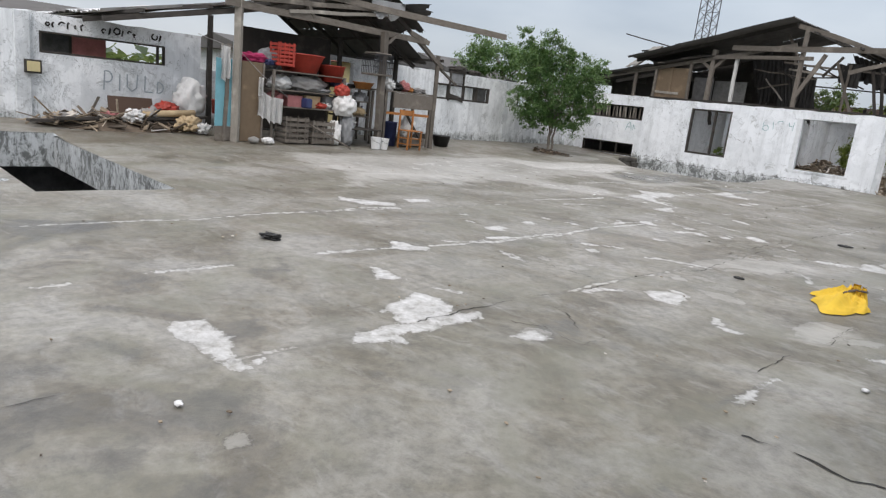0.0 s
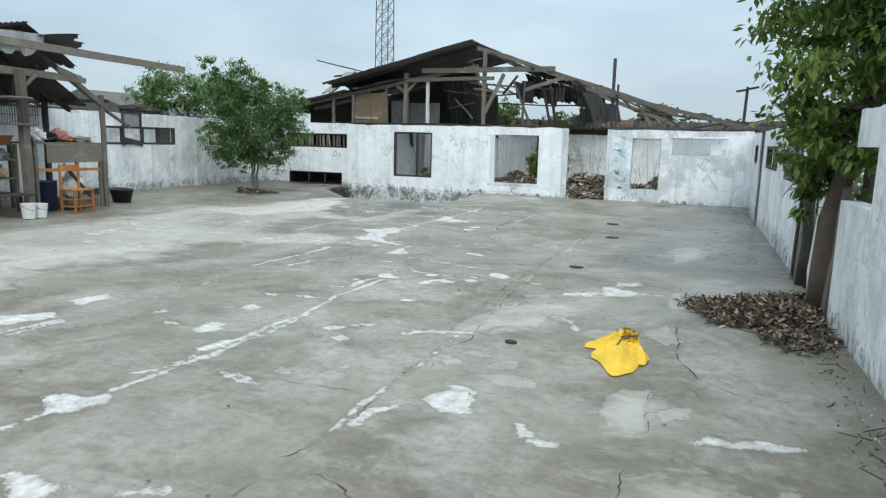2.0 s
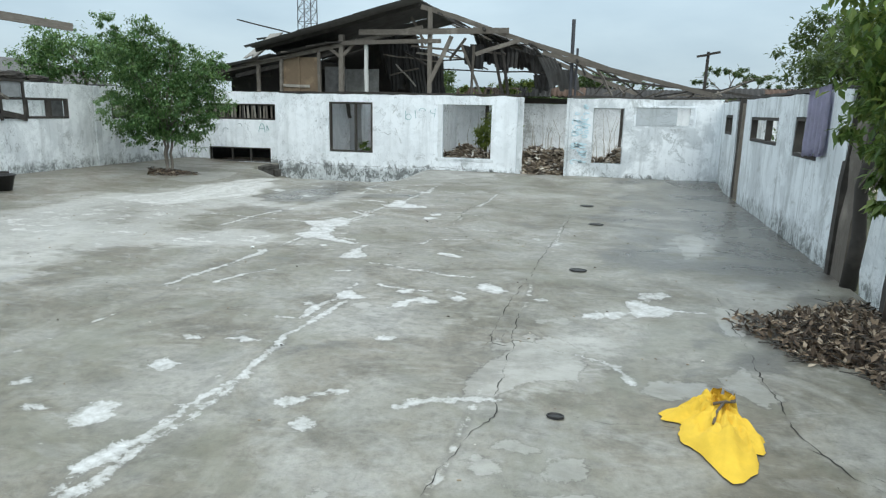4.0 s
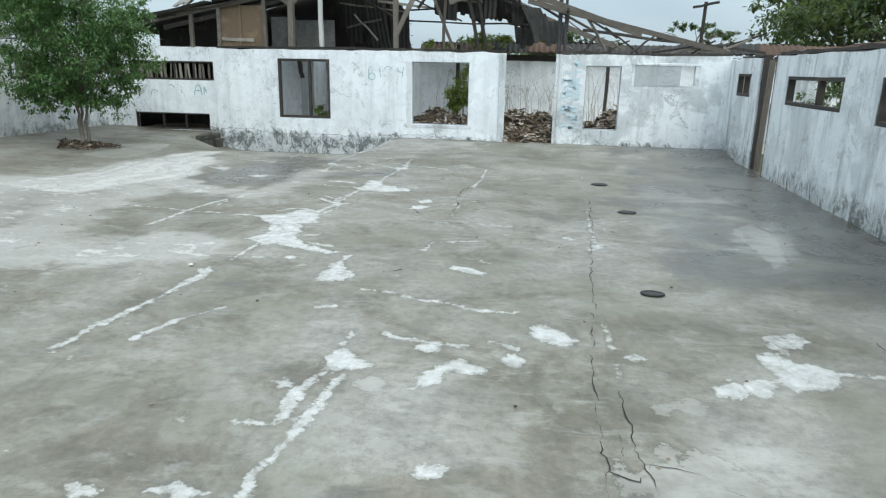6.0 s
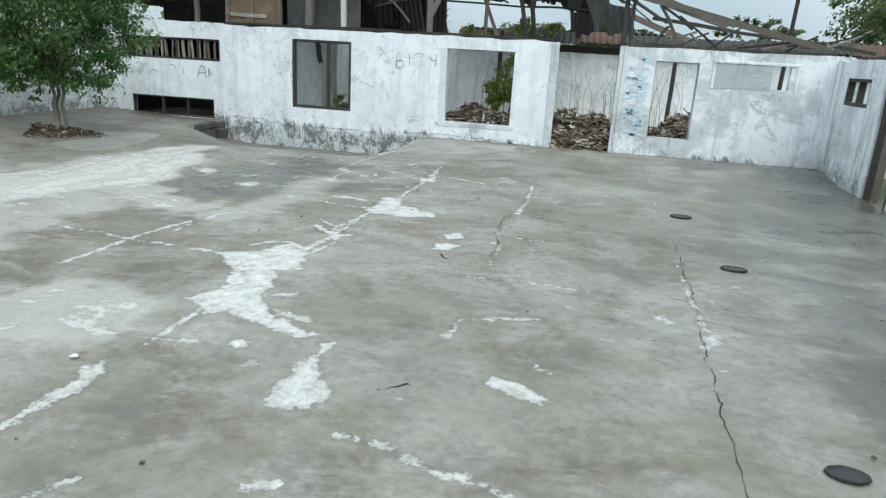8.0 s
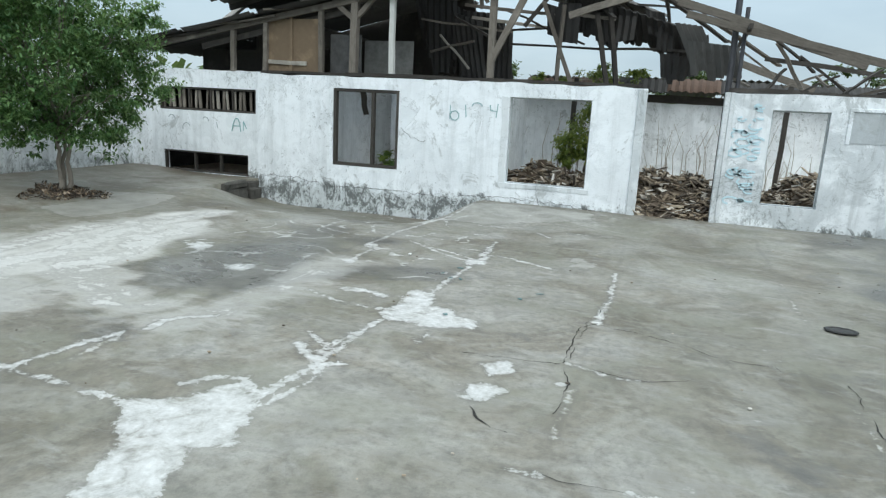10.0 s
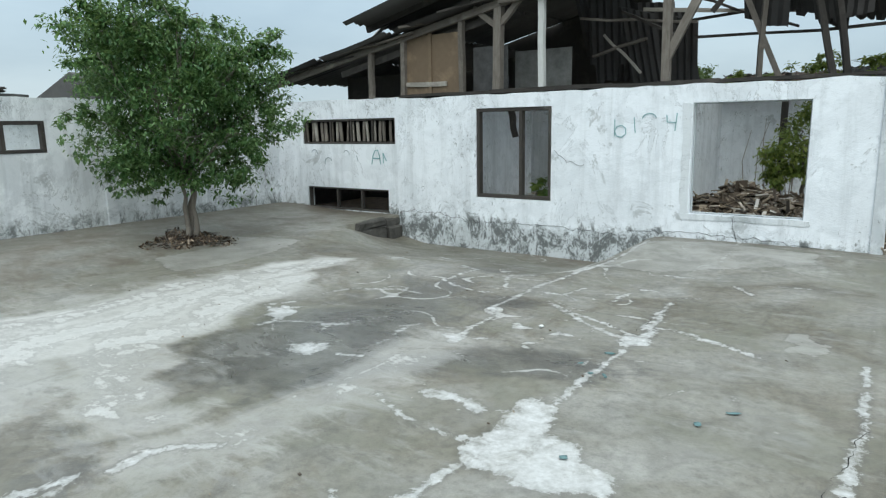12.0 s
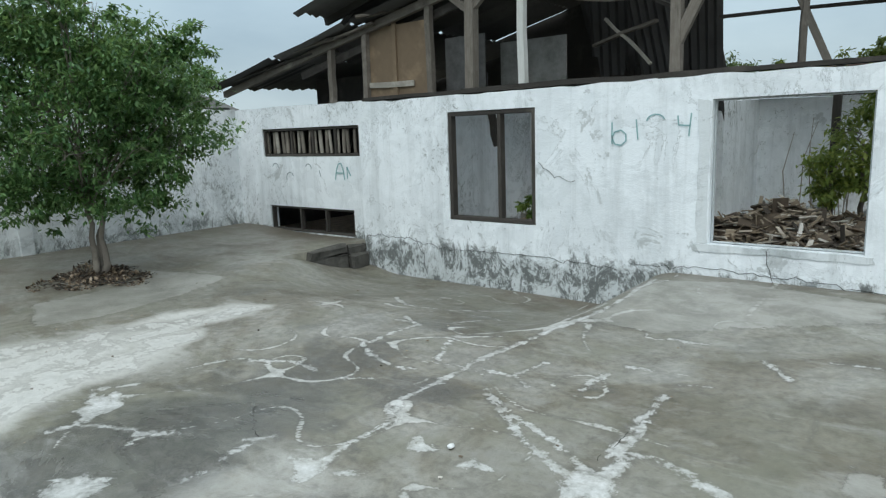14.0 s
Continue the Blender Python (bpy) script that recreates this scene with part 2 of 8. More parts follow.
LEAF = leaf_material("small_green_leaves", (0.025, 0.08, 0.026), (0.075, 0.18, 0.055), (0.25, 0.40, 0.16))
LEAF_BROAD = leaf_material("broad_green_leaves", (0.06, 0.13, 0.03), (0.13, 0.22, 0.045), (0.30, 0.36, 0.09))
LEAF_LIME = leaf_material("yellow_green_weeds", (0.10, 0.16, 0.03), (0.22, 0.30, 0.06), (0.42, 0.46, 0.12))
LEAF_FAR = leaf_material("distant_foliage", (0.025, 0.055, 0.02), (0.05, 0.095, 0.03), (0.09, 0.14, 0.05))
k = Mat("dry_leaves", 0.8)
k.color(k.ramp(k.island(), (0.0, (0.035, 0.026, 0.02)), (0.5, (0.10, 0.068, 0.045)), (0.80, (0.26, 0.19, 0.125)), (1.0, (0.50, 0.42, 0.33))))
LEAF_DRY = k.m
BARK_DARK = timber_material("brown_bark", (0.06, 0.045, 0.035), (0.15, 0.115, 0.09))
BARK = timber_material("grey_bark", (0.13, 0.11, 0.09), (0.30, 0.27, 0.23))

k = Mat("broken_debris", 0.9)
k.color(k.mix(k.ramp(k.noise(9, 5), (0.35, 0.0), (0.7, 0.5)),
              k.ramp(k.island(), (0.0, (0.05, 0.042, 0.034)), (0.3, (0.17, 0.13, 0.095)), (0.55, (0.34, 0.27, 0.19)), (0.82, (0.50, 0.42, 0.32)), (1.0, (0.78, 0.75, 0.70))),
              (0.06, 0.05, 0.04)))
DEBRIS = k.m

k = Mat("outer_ground", 0.95).world()
k.color(k.mix(k.ramp(k.noise(0.35, 7), (0.4, 0.0), (0.6, 1.0)), (0.17, 0.15, 0.11), (0.06, 0.085, 0.035))).bump(k.noise(6, 5), 0.5, 0.05)
GROUND = k.m
CRACK = plain("open_crack", (0.035, 0.033, 0.03), 0.95)
PAINT_BLUE = paint_bits("pale_blue_paint", (0.42, 0.68, 0.78), (0.76, 0.85, 0.89))

# Worn concrete: "lime" holds where white lime and mortar lie, the wet mask where the slab stays damp and where it is
# only toned darker, "soil" where earth has washed over it.
k = Mat("worn_concrete_slab", 0.6).world()
n_big, n_mid, n_fine, n_grit = k.noise(0.5, 7, 0.62, None, 0.4), k.noise(2.3, 9, 0.70, None, 0.3), k.noise(13, 8, 0.74), k.noise(75, 3)
n_blot, n_drag = k.noise(0.9, 8, 0.66, (1, 1, 1), 0.9), k.noise(5.5, 8, 0.75, (0.45, 1.0, 1.0), 0.5)
c = k.mix(1.0, (0.342, 0.334, 0.299), k.ramp(n_big, (0.40, (0.62, 0.605, 0.55)), (0.60, (1.0, 1.0, 1.02))), "MULTIPLY")
c = k.mix(1.0, c, k.ramp(n_blot, (0.43, (1.0, 1.0, 1.0)), (0.50, (0.88, 0.865, 0.825)), (0.56, (0.70, 0.665, 0.60)), (0.64, (0.60, 0.56, 0.49))), "MULTIPLY")
c = k.mix(1.0, c, k.ramp(n_mid, (0.38, 0.72), (0.52, 0.95), (0.64, 1.0)), "MULTIPLY")
c = k.mix(k.ramp(n_drag, (0.52, 0.0), (0.66, 0.55)), c, (0.36, 0.355, 0.33))
c = k.mix(1.0, c, k.ramp(n_fine, (0.36, 0.70), (0.50, 0.95), (0.64, 1.12)), "MULTIPLY")
c = k.mix(k.ramp(k.noise(4.2, 10, 0.82, None, 1.2), (0.57, 0.0), (0.66, 0.6)), c, (0.13, 0.122, 0.105))
c = k.mix(k.ramp(n_grit, (0.58, 0.0), (0.74, 0.4)), c, (0.09, 0.087, 0.08))
c = k.mix(k.ramp(k.noise(1.2, 7, 0.68, None, 0.8), (0.50, 0.0), (0.60, 0.42)), c, (0.185, 0.185, 0.140))
soil = k.attr("soil")
c = k.mix(k.ramp(k.maths("ADD", soil, k.maths("MULTIPLY", k.maths("SUBTRACT", n_mid, 0.5), 1.3)), (0.35, 0.0), (0.80, 0.8)), c, (0.135, 0.112, 0.085))
wet_dark = k.ramp(k.maths("ADD", k.attr("wet_dark"), k.maths("ADD", k.maths("MULTIPLY", k.maths("SUBTRACT", n_blot, 0.5), 1.5), k.maths("MULTIPLY", k.maths("SUBTRACT", n_mid, 0.5), 1.2))), (0.32, 0.0), (0.46, 0.55), (0.80, 1.0))
c = k.mix(k.maths("MULTIPLY", wet_dark, 0.62), c, (0.080, 0.082, 0.083))
c = k.mix(k.maths("MULTIPLY", wet_dark, k.ramp(k.noise(7, 10, 0.84, (0.7, 1, 1), 1.0), (0.48, 0.0), (0.53, 0.45), (0.62, 0.6))), c, (0.055, 0.055, 0.052))
veil = k.ramp(k.maths("ADD", k.attr("veil"), k.maths("MULTIPLY", k.maths("SUBTRACT", k.maths("ADD", k.maths("MULTIPLY", n_mid, 0.5), k.maths("MULTIPLY", n_drag, 0.5)), 0.5), 2.0)), (0.30, 0.0), (0.95, 0.82), (1.25, 0.97))
c = k.mix(veil, c, (0.56, 0.555, 0.53))
edge = k.maths("ADD", k.maths("MULTIPLY", k.maths("SUBTRACT", n_fine, 0.5), 0.5), k.maths("ADD", k.maths("MULTIPLY", k.maths("SUBTRACT", n_mid, 0.5), 1.0), k.maths("MULTIPLY", k.maths("SUBTRACT", n_drag, 0.5), 0.7)))
lime = k.ramp(k.maths("ADD", k.attr("lime"), edge), (0.46, 0.0), (0.52, 0.62), (0.72, 0.95))
halo = k.ramp(k.maths("ADD", k.attr("lime"), edge), (0.26, 0.0), (0.41, 0.42), (0.46, 0.0))
c = k.mix(halo, c, (0.10, 0.095, 0.085))
c = k.mix(lime, c, k.mix(k.ramp(n_fine, (0.35, 0.0), (0.7, 1.0)), (0.38, 0.378, 0.36), (0.60, 0.60, 0.58)))
n_frag = k.noise(9, 10, 0.8, None, 0.7)
wander = k.maths("ADD", k.maths("MULTIPLY", k.maths("SUBTRACT", n_fine, 0.5), 0.12), k.maths("ADD", k.maths("MULTIPLY", k.maths("SUBTRACT", n_frag, 0.5), 0.20), k.maths("MULTIPLY", k.maths("SUBTRACT", n_mid, 0.5), 0.06)))
n_worn = k.noise(6, 9, 0.75, None, 0.6)
near = k.maths("ADD", k.maths("MULTIPLY", k.maths("ADD", k.attr("skin"), wander), 10.0), 0.5)
c = k.mix(k.ramp(near, (0.44, 0.0), (0.62, 0.52)), c, k.mix(k.ramp(n_mid, (0.38, 0.0), (0.62, 1.0)), (0.27, 0.265, 0.24), (0.43, 0.425, 0.40)))
c = k.mix(k.maths("MULTIPLY", k.ramp(near, (0.36, 0.0), (0.44, 0.85), (0.52, 0.0)), k.ramp(n_blot, (0.38, 0.1), (0.58, 1.0))), c, (0.06, 0.056, 0.05))
white = k.maths("ADD", k.maths("MULTIPLY", k.maths("ADD", k.attr("chalk"), wander), 10.0), 0.5)
c = k.mix(k.maths("MULTIPLY", k.ramp(white, (0.15, 0.0), (0.36, 0.5), (0.48, 0.0)), k.ramp(n_blot, (0.40, 0.3), (0.58, 1.0))), c, (0.09, 0.086, 0.078))
c = k.mix(k.maths("MULTIPLY", k.ramp(white, (0.40, 0.0), (0.52, 0.7), (0.9, 1.0)), k.ramp(n_worn, (0.36, 0.25), (0.49, 0.80), (0.62, 1.0))), c, k.mix(k.ramp(n_fine, (0.35, 0.0), (0.65, 1.0)), (0.43, 0.432, 0.42), (0.65, 0.655, 0.65)))
k.color(c)
k.rough(k.ramp(k.maths("ADD", k.maths("MULTIPLY", n_mid, 0.5), k.maths("MULTIPLY", wet_dark, -0.28)), (0.0, 0.26), (0.4, 0.62)))
k.bump(k.maths("ADD", k.maths("ADD", k.maths("MULTIPLY", n_fine, 0.6), k.maths("MULTIPLY", n_grit, 0.25)), k.maths("MULTIPLY", lime, 0.3)), 0.45, 0.012)
FLOOR = k.m


# ---- building helpers ----
def put(name, bm, material, smooth=False):
    me = bpy.data.meshes.new(name)
    bm.normal_update()
    bm.to_mesh(me)
    bm.free()
    me.materials.append(material)
    if smooth:
        me.polygons.foreach_set("use_smooth", [True] * len(me.polygons))
    return new(name, me)


def part(name, bm, material, parent, label="", smooth=False):
    ob = put(name, bm, material, smooth)
    ob.parent = parent
    ob.matrix_parent_inverse = parent.matrix_basis.inverted() if parent.type == "EMPTY" else Matrix()
    if label:
        ob["label"] = label
    return ob


def thing(name, x, y, z, label, category, group="", kind=""):
    ob = new(name)
    ob.location = (x, y, z)
    ob.matrix_basis = Matrix.Translation((x, y, z))
    return tagged(ob, label, category, group, kind)


def add_box(bm, lo, hi, bevel=0.0):
    vs = [bm.verts.new((x, y, z)) for x in (lo[0], hi[0]) for y in (lo[1], hi[1]) for z in (lo[2], hi[2])]
    fs = [bm.faces.new([vs[i] for i in q]) for q in ((0, 1, 3, 2), (4, 6, 7, 5), (0, 4, 5, 1), (2, 3, 7, 6), (0, 2, 6, 4), (1, 5, 7, 3))]
    if bevel:
        es = {ed for f in fs for ed in f.edges}
        bmesh.ops.bevel(bm, geom=list(es), offset=bevel, segments=1, affect="EDGES")
    return bm


def box(lo, hi, bevel=0.0):
    return add_box(bmesh.new(), lo, hi, bevel)


def add_beam(bm, a, b, w, h, jitter=0.0, up=(0, 0, 1), steps=1):
    """A squared timber from a to b, w wide and h high, a little crooked."""
    a, b = Vector(a), Vector(b)
    d = (b - a).normalized()
    side = d.cross(Vector(up))
    if side.length < 1e-3:
        side = d.cross(Vector((1, 0, 0)))
    side.normalize()
    top = side.cross(d)
    rings = []
    lay_grain = bm.verts.layers.float_vector.get("grain") or bm.verts.layers.float_vector.new("grain")
    for i in range(steps + 1):
        p = a.lerp(b, i / steps)
        if 0 < i < steps:
            p = p + Vector([random.uniform(-jitter, jitter) for _ in range(3)])
        s = 1 + random.uniform(-1, 1) * min(0.12, 4 * jitter)
        rings.append([bm.verts.new(p + side * sx * w * s / 2 + top * sz * h * s / 2) for sx, sz in ((-1, -1), (1, -1), (1, 1), (-1, 1))])
        for vert, (sx, sz) in zip(rings[-1], ((-1, -1), (1, -1), (1, 1), (-1, 1))):
            vert[lay_grain] = (a.x + a.z + (b - a).length * i / steps, a.y + sx * w / 2, sz * h / 2)
    for r, q in zip(rings, rings[1:]):
        for i in range(4):
            bm.faces.new((r[i], r[(i + 1) % 4], q[(i + 1) % 4], q[i]))
    bm.faces.new(rings[0][::-1])
    bm.faces.new(rings[-1])
    return bm


def beam(a, b, w, h, jitter=0.01, steps=3, up=(0, 0, 1)):
    return add_beam(bmesh.new(), a, b, w, h, jitter, up, steps)


def add_tube(bm, pts, radii, sides=8, cap=True):
    rings = []
    for i, p in enumerate(pts):
        p = Vector(p)
        d = (Vector(pts[min(i + 1, len(pts) - 1)]) - Vector(pts[max(i - 1, 0)])).normalized()
        u = d.orthogonal().normalized() if abs(d.z) < 0.9 else d.cross(Vector((0, 1, 0))).normalized()
        v = d.cross(u)
        rings.append([bm.verts.new(p + (u * math.cos(6.2832 * j / sides) + v * math.sin(6.2832 * j / sides)) * radii[i]) for j in range(sides)])
    for r, q in zip(rings, rings[1:]):
        for j in range(sides):
            bm.faces.new((r[j], r[(j + 1) % sides], q[(j + 1) % sides], q[j]))
    if cap:
        bm.faces.new(rings[0][::-1])
        bm.faces.new(rings[-1])
    return bm


def tube(pts, radii, sides=8):
    return add_tube(bmesh.new(), pts, radii, sides)


def smooth01(v):
    v = np.clip(v, 0, 1)
    return v * v * (3 - 2 * v)


def wall(name, axis, at, thick, span, z0, ztop, holes, material, label, step=0.16, ragged=0.03):
    """A wall along one axis with openings cut through it: at is its face to the yard, thick runs away from the yard."""
    a0, a1 = span
    us = sorted({a0, a1, *[h[i] for h in holes for i in (0, 1) if a0 < h[i] < a1]})
    zs = sorted({z0, ztop, *[h[i] for h in holes for i in (2, 3) if z0 < h[i] < ztop]})

    def fill(v):
        out = []
        for p, q in zip(v, v[1:]):
            n = max(1, round((q - p) / step))
            out += [p + (q - p) * i / n for i in range(n)]
        return out + [v[-1]]

    us, zs = fill(us), fill(zs)
    solid = [[not any(h[0] - 1e-4 < (u + u2) / 2 < h[1] and h[2] - 1e-4 < (z + z2) / 2 < h[3] for h in holes) for z, z2 in zip(zs, zs[1:])] for u, u2 in zip(us, us[1:])]
    bm, made = bmesh.new(), {}

    def vert(i, j, s):
        if (i, j, s) not in made:
            u, z = us[i], zs[j]
            if j == len(zs) - 1:
                z += ragged * (noise.noise((u * 2.3, at, s * 0.4)) + 0.6 * noise.noise((u * 9, at, 3.0)))
            t = s * thick
            if ragged and 0 < i < len(us) - 1:
                t += 0.006 * noise.noise((u * 1.7, z * 1.7, s + at))
            made[i, j, s] = bm.verts.new((u, at + t, z) if axis == "x" else (at + t, u, z))
        return made[i, j, s]

    nu, nz = len(us) - 1, len(zs) - 1
    full = lambda i, j: 0 <= i < nu and 0 <= j < nz and solid[i][j]
    for i in range(nu):
        for j in range(nz):
            if not solid[i][j]:
                continue
            for s in (0, 1):
                bm.faces.new([vert(i, j, s), vert(i + 1, j, s), vert(i + 1, j + 1, s), vert(i, j + 1, s)])
            for di, dj, p, q in ((-1, 0, (i, j), (i, j + 1)), (1, 0, (i + 1, j), (i + 1, j + 1)), (0, -1, (i, j), (i + 1, j)), (0, 1, (i, j + 1), (i + 1, j + 1))):
                if not full(i + di, j + dj):
                    bm.faces.new([vert(*p, 0), vert(*q, 0), vert(*q, 1), vert(*p, 1)])
    bmesh.ops.recalc_face_normals(bm, faces=bm.faces)
    return tagged(put(name, bm, material), label, "wall", "", "structure")


def window(name, axis, at, lo, hi, z0, z1, mullions, label, w=0.055, depth=0.10, material=None, transoms=()):
    """A timber window frame set into an opening; the glass is gone."""
    material = material or TIMBER_DARK
    ob = thing(name, *((lo, at, z0) if axis == "x" else (at, lo, z0)), label, "window", "", "structure")
    g = 0.004

    def bar(nm, u0, u1, v0, v1):
        b = box((u0, at, v0), (u1, at + depth, v1), 0.006) if axis == "x" else box((at, u0, v0), (at + depth, u1, v1), 0.006)
        part(nm, b, material, ob)

    bar("jamb", lo + g, lo + w, z0 + g, z1 - g)
    bar("jamb", hi - w, hi - g, z0 + g, z1 - g)
    bar("head", lo + w, hi - w, z1 - w, z1 - g)
    bar("window_sill", lo + w, hi - w, z0 + g, z0 + w)
    for m in mullions:
        bar("mullion", m - w * 0.45, m + w * 0.45, z0 + w, z1 - w)
    for t in transoms:
        bar("transom", lo + w, hi - w, t - 0.02, t + 0.02)
    return ob


def corrugated(a, along, across, n=9, amp=0.022, thick=0.008, ragged=0.1):
    """A corrugated roofing sheet from corner a: the waves run down along, the rows go across."""
    a, along, across = Vector(a), Vector(along), Vector(across)
    up = across.cross(along).normalized()
    bm = bmesh.new()
    cols = n * 4
    rows = 4
    grid = {}
    ends = [random.uniform(-ragged, 0) for _ in range(cols // 4 + 1)]
    sag = random.uniform(-0.03, 0.01)
    for s in (0, 1):
        for i in range(cols + 1):
            for j in range(rows + 1):
                f = j / rows
                if j == rows:
                    f += ends[i // 4]
                p = a + across * (i / cols) + along * f + up * (amp * math.cos(i * math.pi / 2) + sag * math.sin(math.pi * f) - s * thick)
                grid[i, j, s] = bm.verts.new(p)
    for s in (0, 1):
        for i in range(cols):
            for j in range(rows):
                q = [grid[i, j, s], grid[i + 1, j, s], grid[i + 1, j + 1, s], grid[i, j + 1, s]]
                bm.faces.new(q if s else q[::-1])
    for j in (0, rows):
        for i in range(cols):
            bm.faces.new([grid[i, j, 0], grid[i + 1, j, 0], grid[i + 1, j, 1], grid[i, j, 1]])
    return bm


def cloth(a, b, drop, folds=5, depth=0.05, rows=8, cols=16, ragged=0.06, seed=0):
    """A hanging cloth from a to b that falls by drop, with folds and an uneven hem."""
    a, b = Vector(a), Vector(b)
    side = (b - a).cross(Vector((0, 0, 1))).normalized()
    bm, g = bmesh.new(), {}
    for i in range(cols + 1):
        hem = 1 + ragged * 3 * noise.noise((i * 0.35, seed, 0.5))
        for j in range(rows + 1):
            f = j / rows
            p = a.lerp(b, i / cols) + Vector((0, 0, -drop * f * hem))
            p += side * depth * (0.4 + f) * math.sin(i / cols * folds * 6.28 + f + seed)
            p += Vector((noise.noise(p * 4 + Vector((seed, 0, 0))), noise.noise(p * 4 + Vector((0, seed, 9))), 0)) * depth * 0.6 * f
            g[i, j] = bm.verts.new(p)
    for i in range(cols):
        for j in range(rows):
            bm.faces.new([g[i, j], g[i + 1, j], g[i + 1, j + 1], g[i, j + 1]])
    bmesh.ops.solidify(bm, geom=list(bm.faces), thickness=0.006)
    return bm


def lump(size, seed, rough=0.25, sub=4, flat=0.2, freq=2.5):
    """A soft sack-like body that stands on z = 0."""
    bm = bmesh.new()
    bmesh.ops.create_icosphere(bm, subdivisions=sub, radius=1)
    for v in bm.verts:
        p = v.co.copy()
        r = 1 + rough * noise.noise(p * freq + Vector((seed, seed * 2.7, 1))) + rough * 0.5 * noise.noise(p * freq * 2.6 + Vector((seed, 5, 1)))
        r -= rough * 1.1 * abs(noise.noise(p * freq * 1.6 + Vector((seed, 7, 2))))
        r += rough * 0.25 * abs(noise.noise(p * freq * 3.7 + Vector((seed, 1, 2)))) + rough * 0.15 * noise.noise(p * freq * 9 + Vector((seed, 1, 2)))
        q = p * r
        q.z = max(q.z, -1 + flat)
        v.co = Vector((q.x * size[0] / 2, q.y * size[1] / 2, (q.z + 1 - flat) * size[2] / (2 - flat)))
    return bm


def tub(r0, r1, h, wall_t=0.012, sides=20, rim=0.012):
    """An open bucket or basin, r0 at the foot and r1 at the lip."""
    bm = bmesh.new()
    prof = [(0, 0), (r0, 0), (r1, h), (r1 + rim, h), (r1 + rim, h + rim), (r1 - wall_t, h + rim), (r0 - wall_t, wall_t * 2), (0, wall_t * 2)]
    rings = []
    for r, z in prof:
        rings.append([bm.verts.new((0, 0, z))] if r == 0 else [bm.verts.new((r * math.cos(6.2832 * j / sides), r * math.sin(6.2832 * j / sides), z)) for j in range(sides)])
    for p, q in zip(rings, rings[1:]):
        for j in range(sides):
            k2 = (j + 1) % sides
            if len(p) == 1:
                bm.faces.new((p[0], q[k2], q[j]))
            elif len(q) == 1:
                bm.faces.new((p[j], p[k2], q[0]))
            else:
                bm.faces.new((p[j], p[k2], q[k2], q[j]))
    return bm


def leaves(centres, size, seed, droop=0.5, shape=2.2):
    """One mesh of many folded leaves at the given centres."""
    rng = np.random.default_rng(seed)
    c = np.asarray(centres)
    n = len(c)
    th = rng.uniform(0, 2 * np.pi, n)
    el = rng.normal(-droop, 0.5, n)
    d = np.stack([np.cos(th) * np.cos(el), np.sin(th) * np.cos(el), np.sin(el)], 1)
    s = np.stack([-np.sin(th), np.cos(th), rng.normal(0, 0.35, n)], 1)
    s /= np.linalg.norm(s, axis=1)[:, None]
    up = np.cross(d, s)
    ln = size * rng.uniform(0.65, 1.3, n)[:, None]
    w = ln / shape / 2
    v = np.stack([c, c + d * ln * 0.5 + s * w + up * w * 0.3, c + d * ln, c + d * ln * 0.5 - s * w + up * w * 0.3], 1).reshape(-1, 3)
    i = np.arange(n)[:, None] * 4
    faces = np.concatenate([i + [0, 1, 2], i + [0, 2, 3]], 0).reshape(-1, 3)
    me = bpy.data.meshes.new("crown")
    me.from_pydata(v.tolist(), [], faces.tolist())
    return me


def scatter(n, boxes, seed, hole=0.0):
    """Places inside several ellipsoids, denser near their shells and in small clumps."""
    rng = np.random.default_rng(seed)
    out = []
    wts = np.array([b[3] * b[4] * b[5] for b in boxes]) ** 0.8
    wts = wts / wts.sum()
    for b, wt in zip(boxes, wts):
        m = max(4, int(n * wt / 42))
        d = rng.normal(size=(m, 3))
        d /= np.linalg.norm(d, axis=1)[:, None]
        r = rng.uniform(0.25, 1.0, m)[:, None] ** 0.55
        core = np.array(b[:3]) + d * r * np.array(b[3:6]) * rng.uniform(0.8, 1.28, (m, 1))
        for q in core:
            k2 = rng.integers(16, 70)
            out.append(q + rng.normal(size=(k2, 3)) * np.array([1, 1, 0.7]) * min(b[3:6]) * rng.uniform(0.09, 0.2))
    return np.concatenate(out)


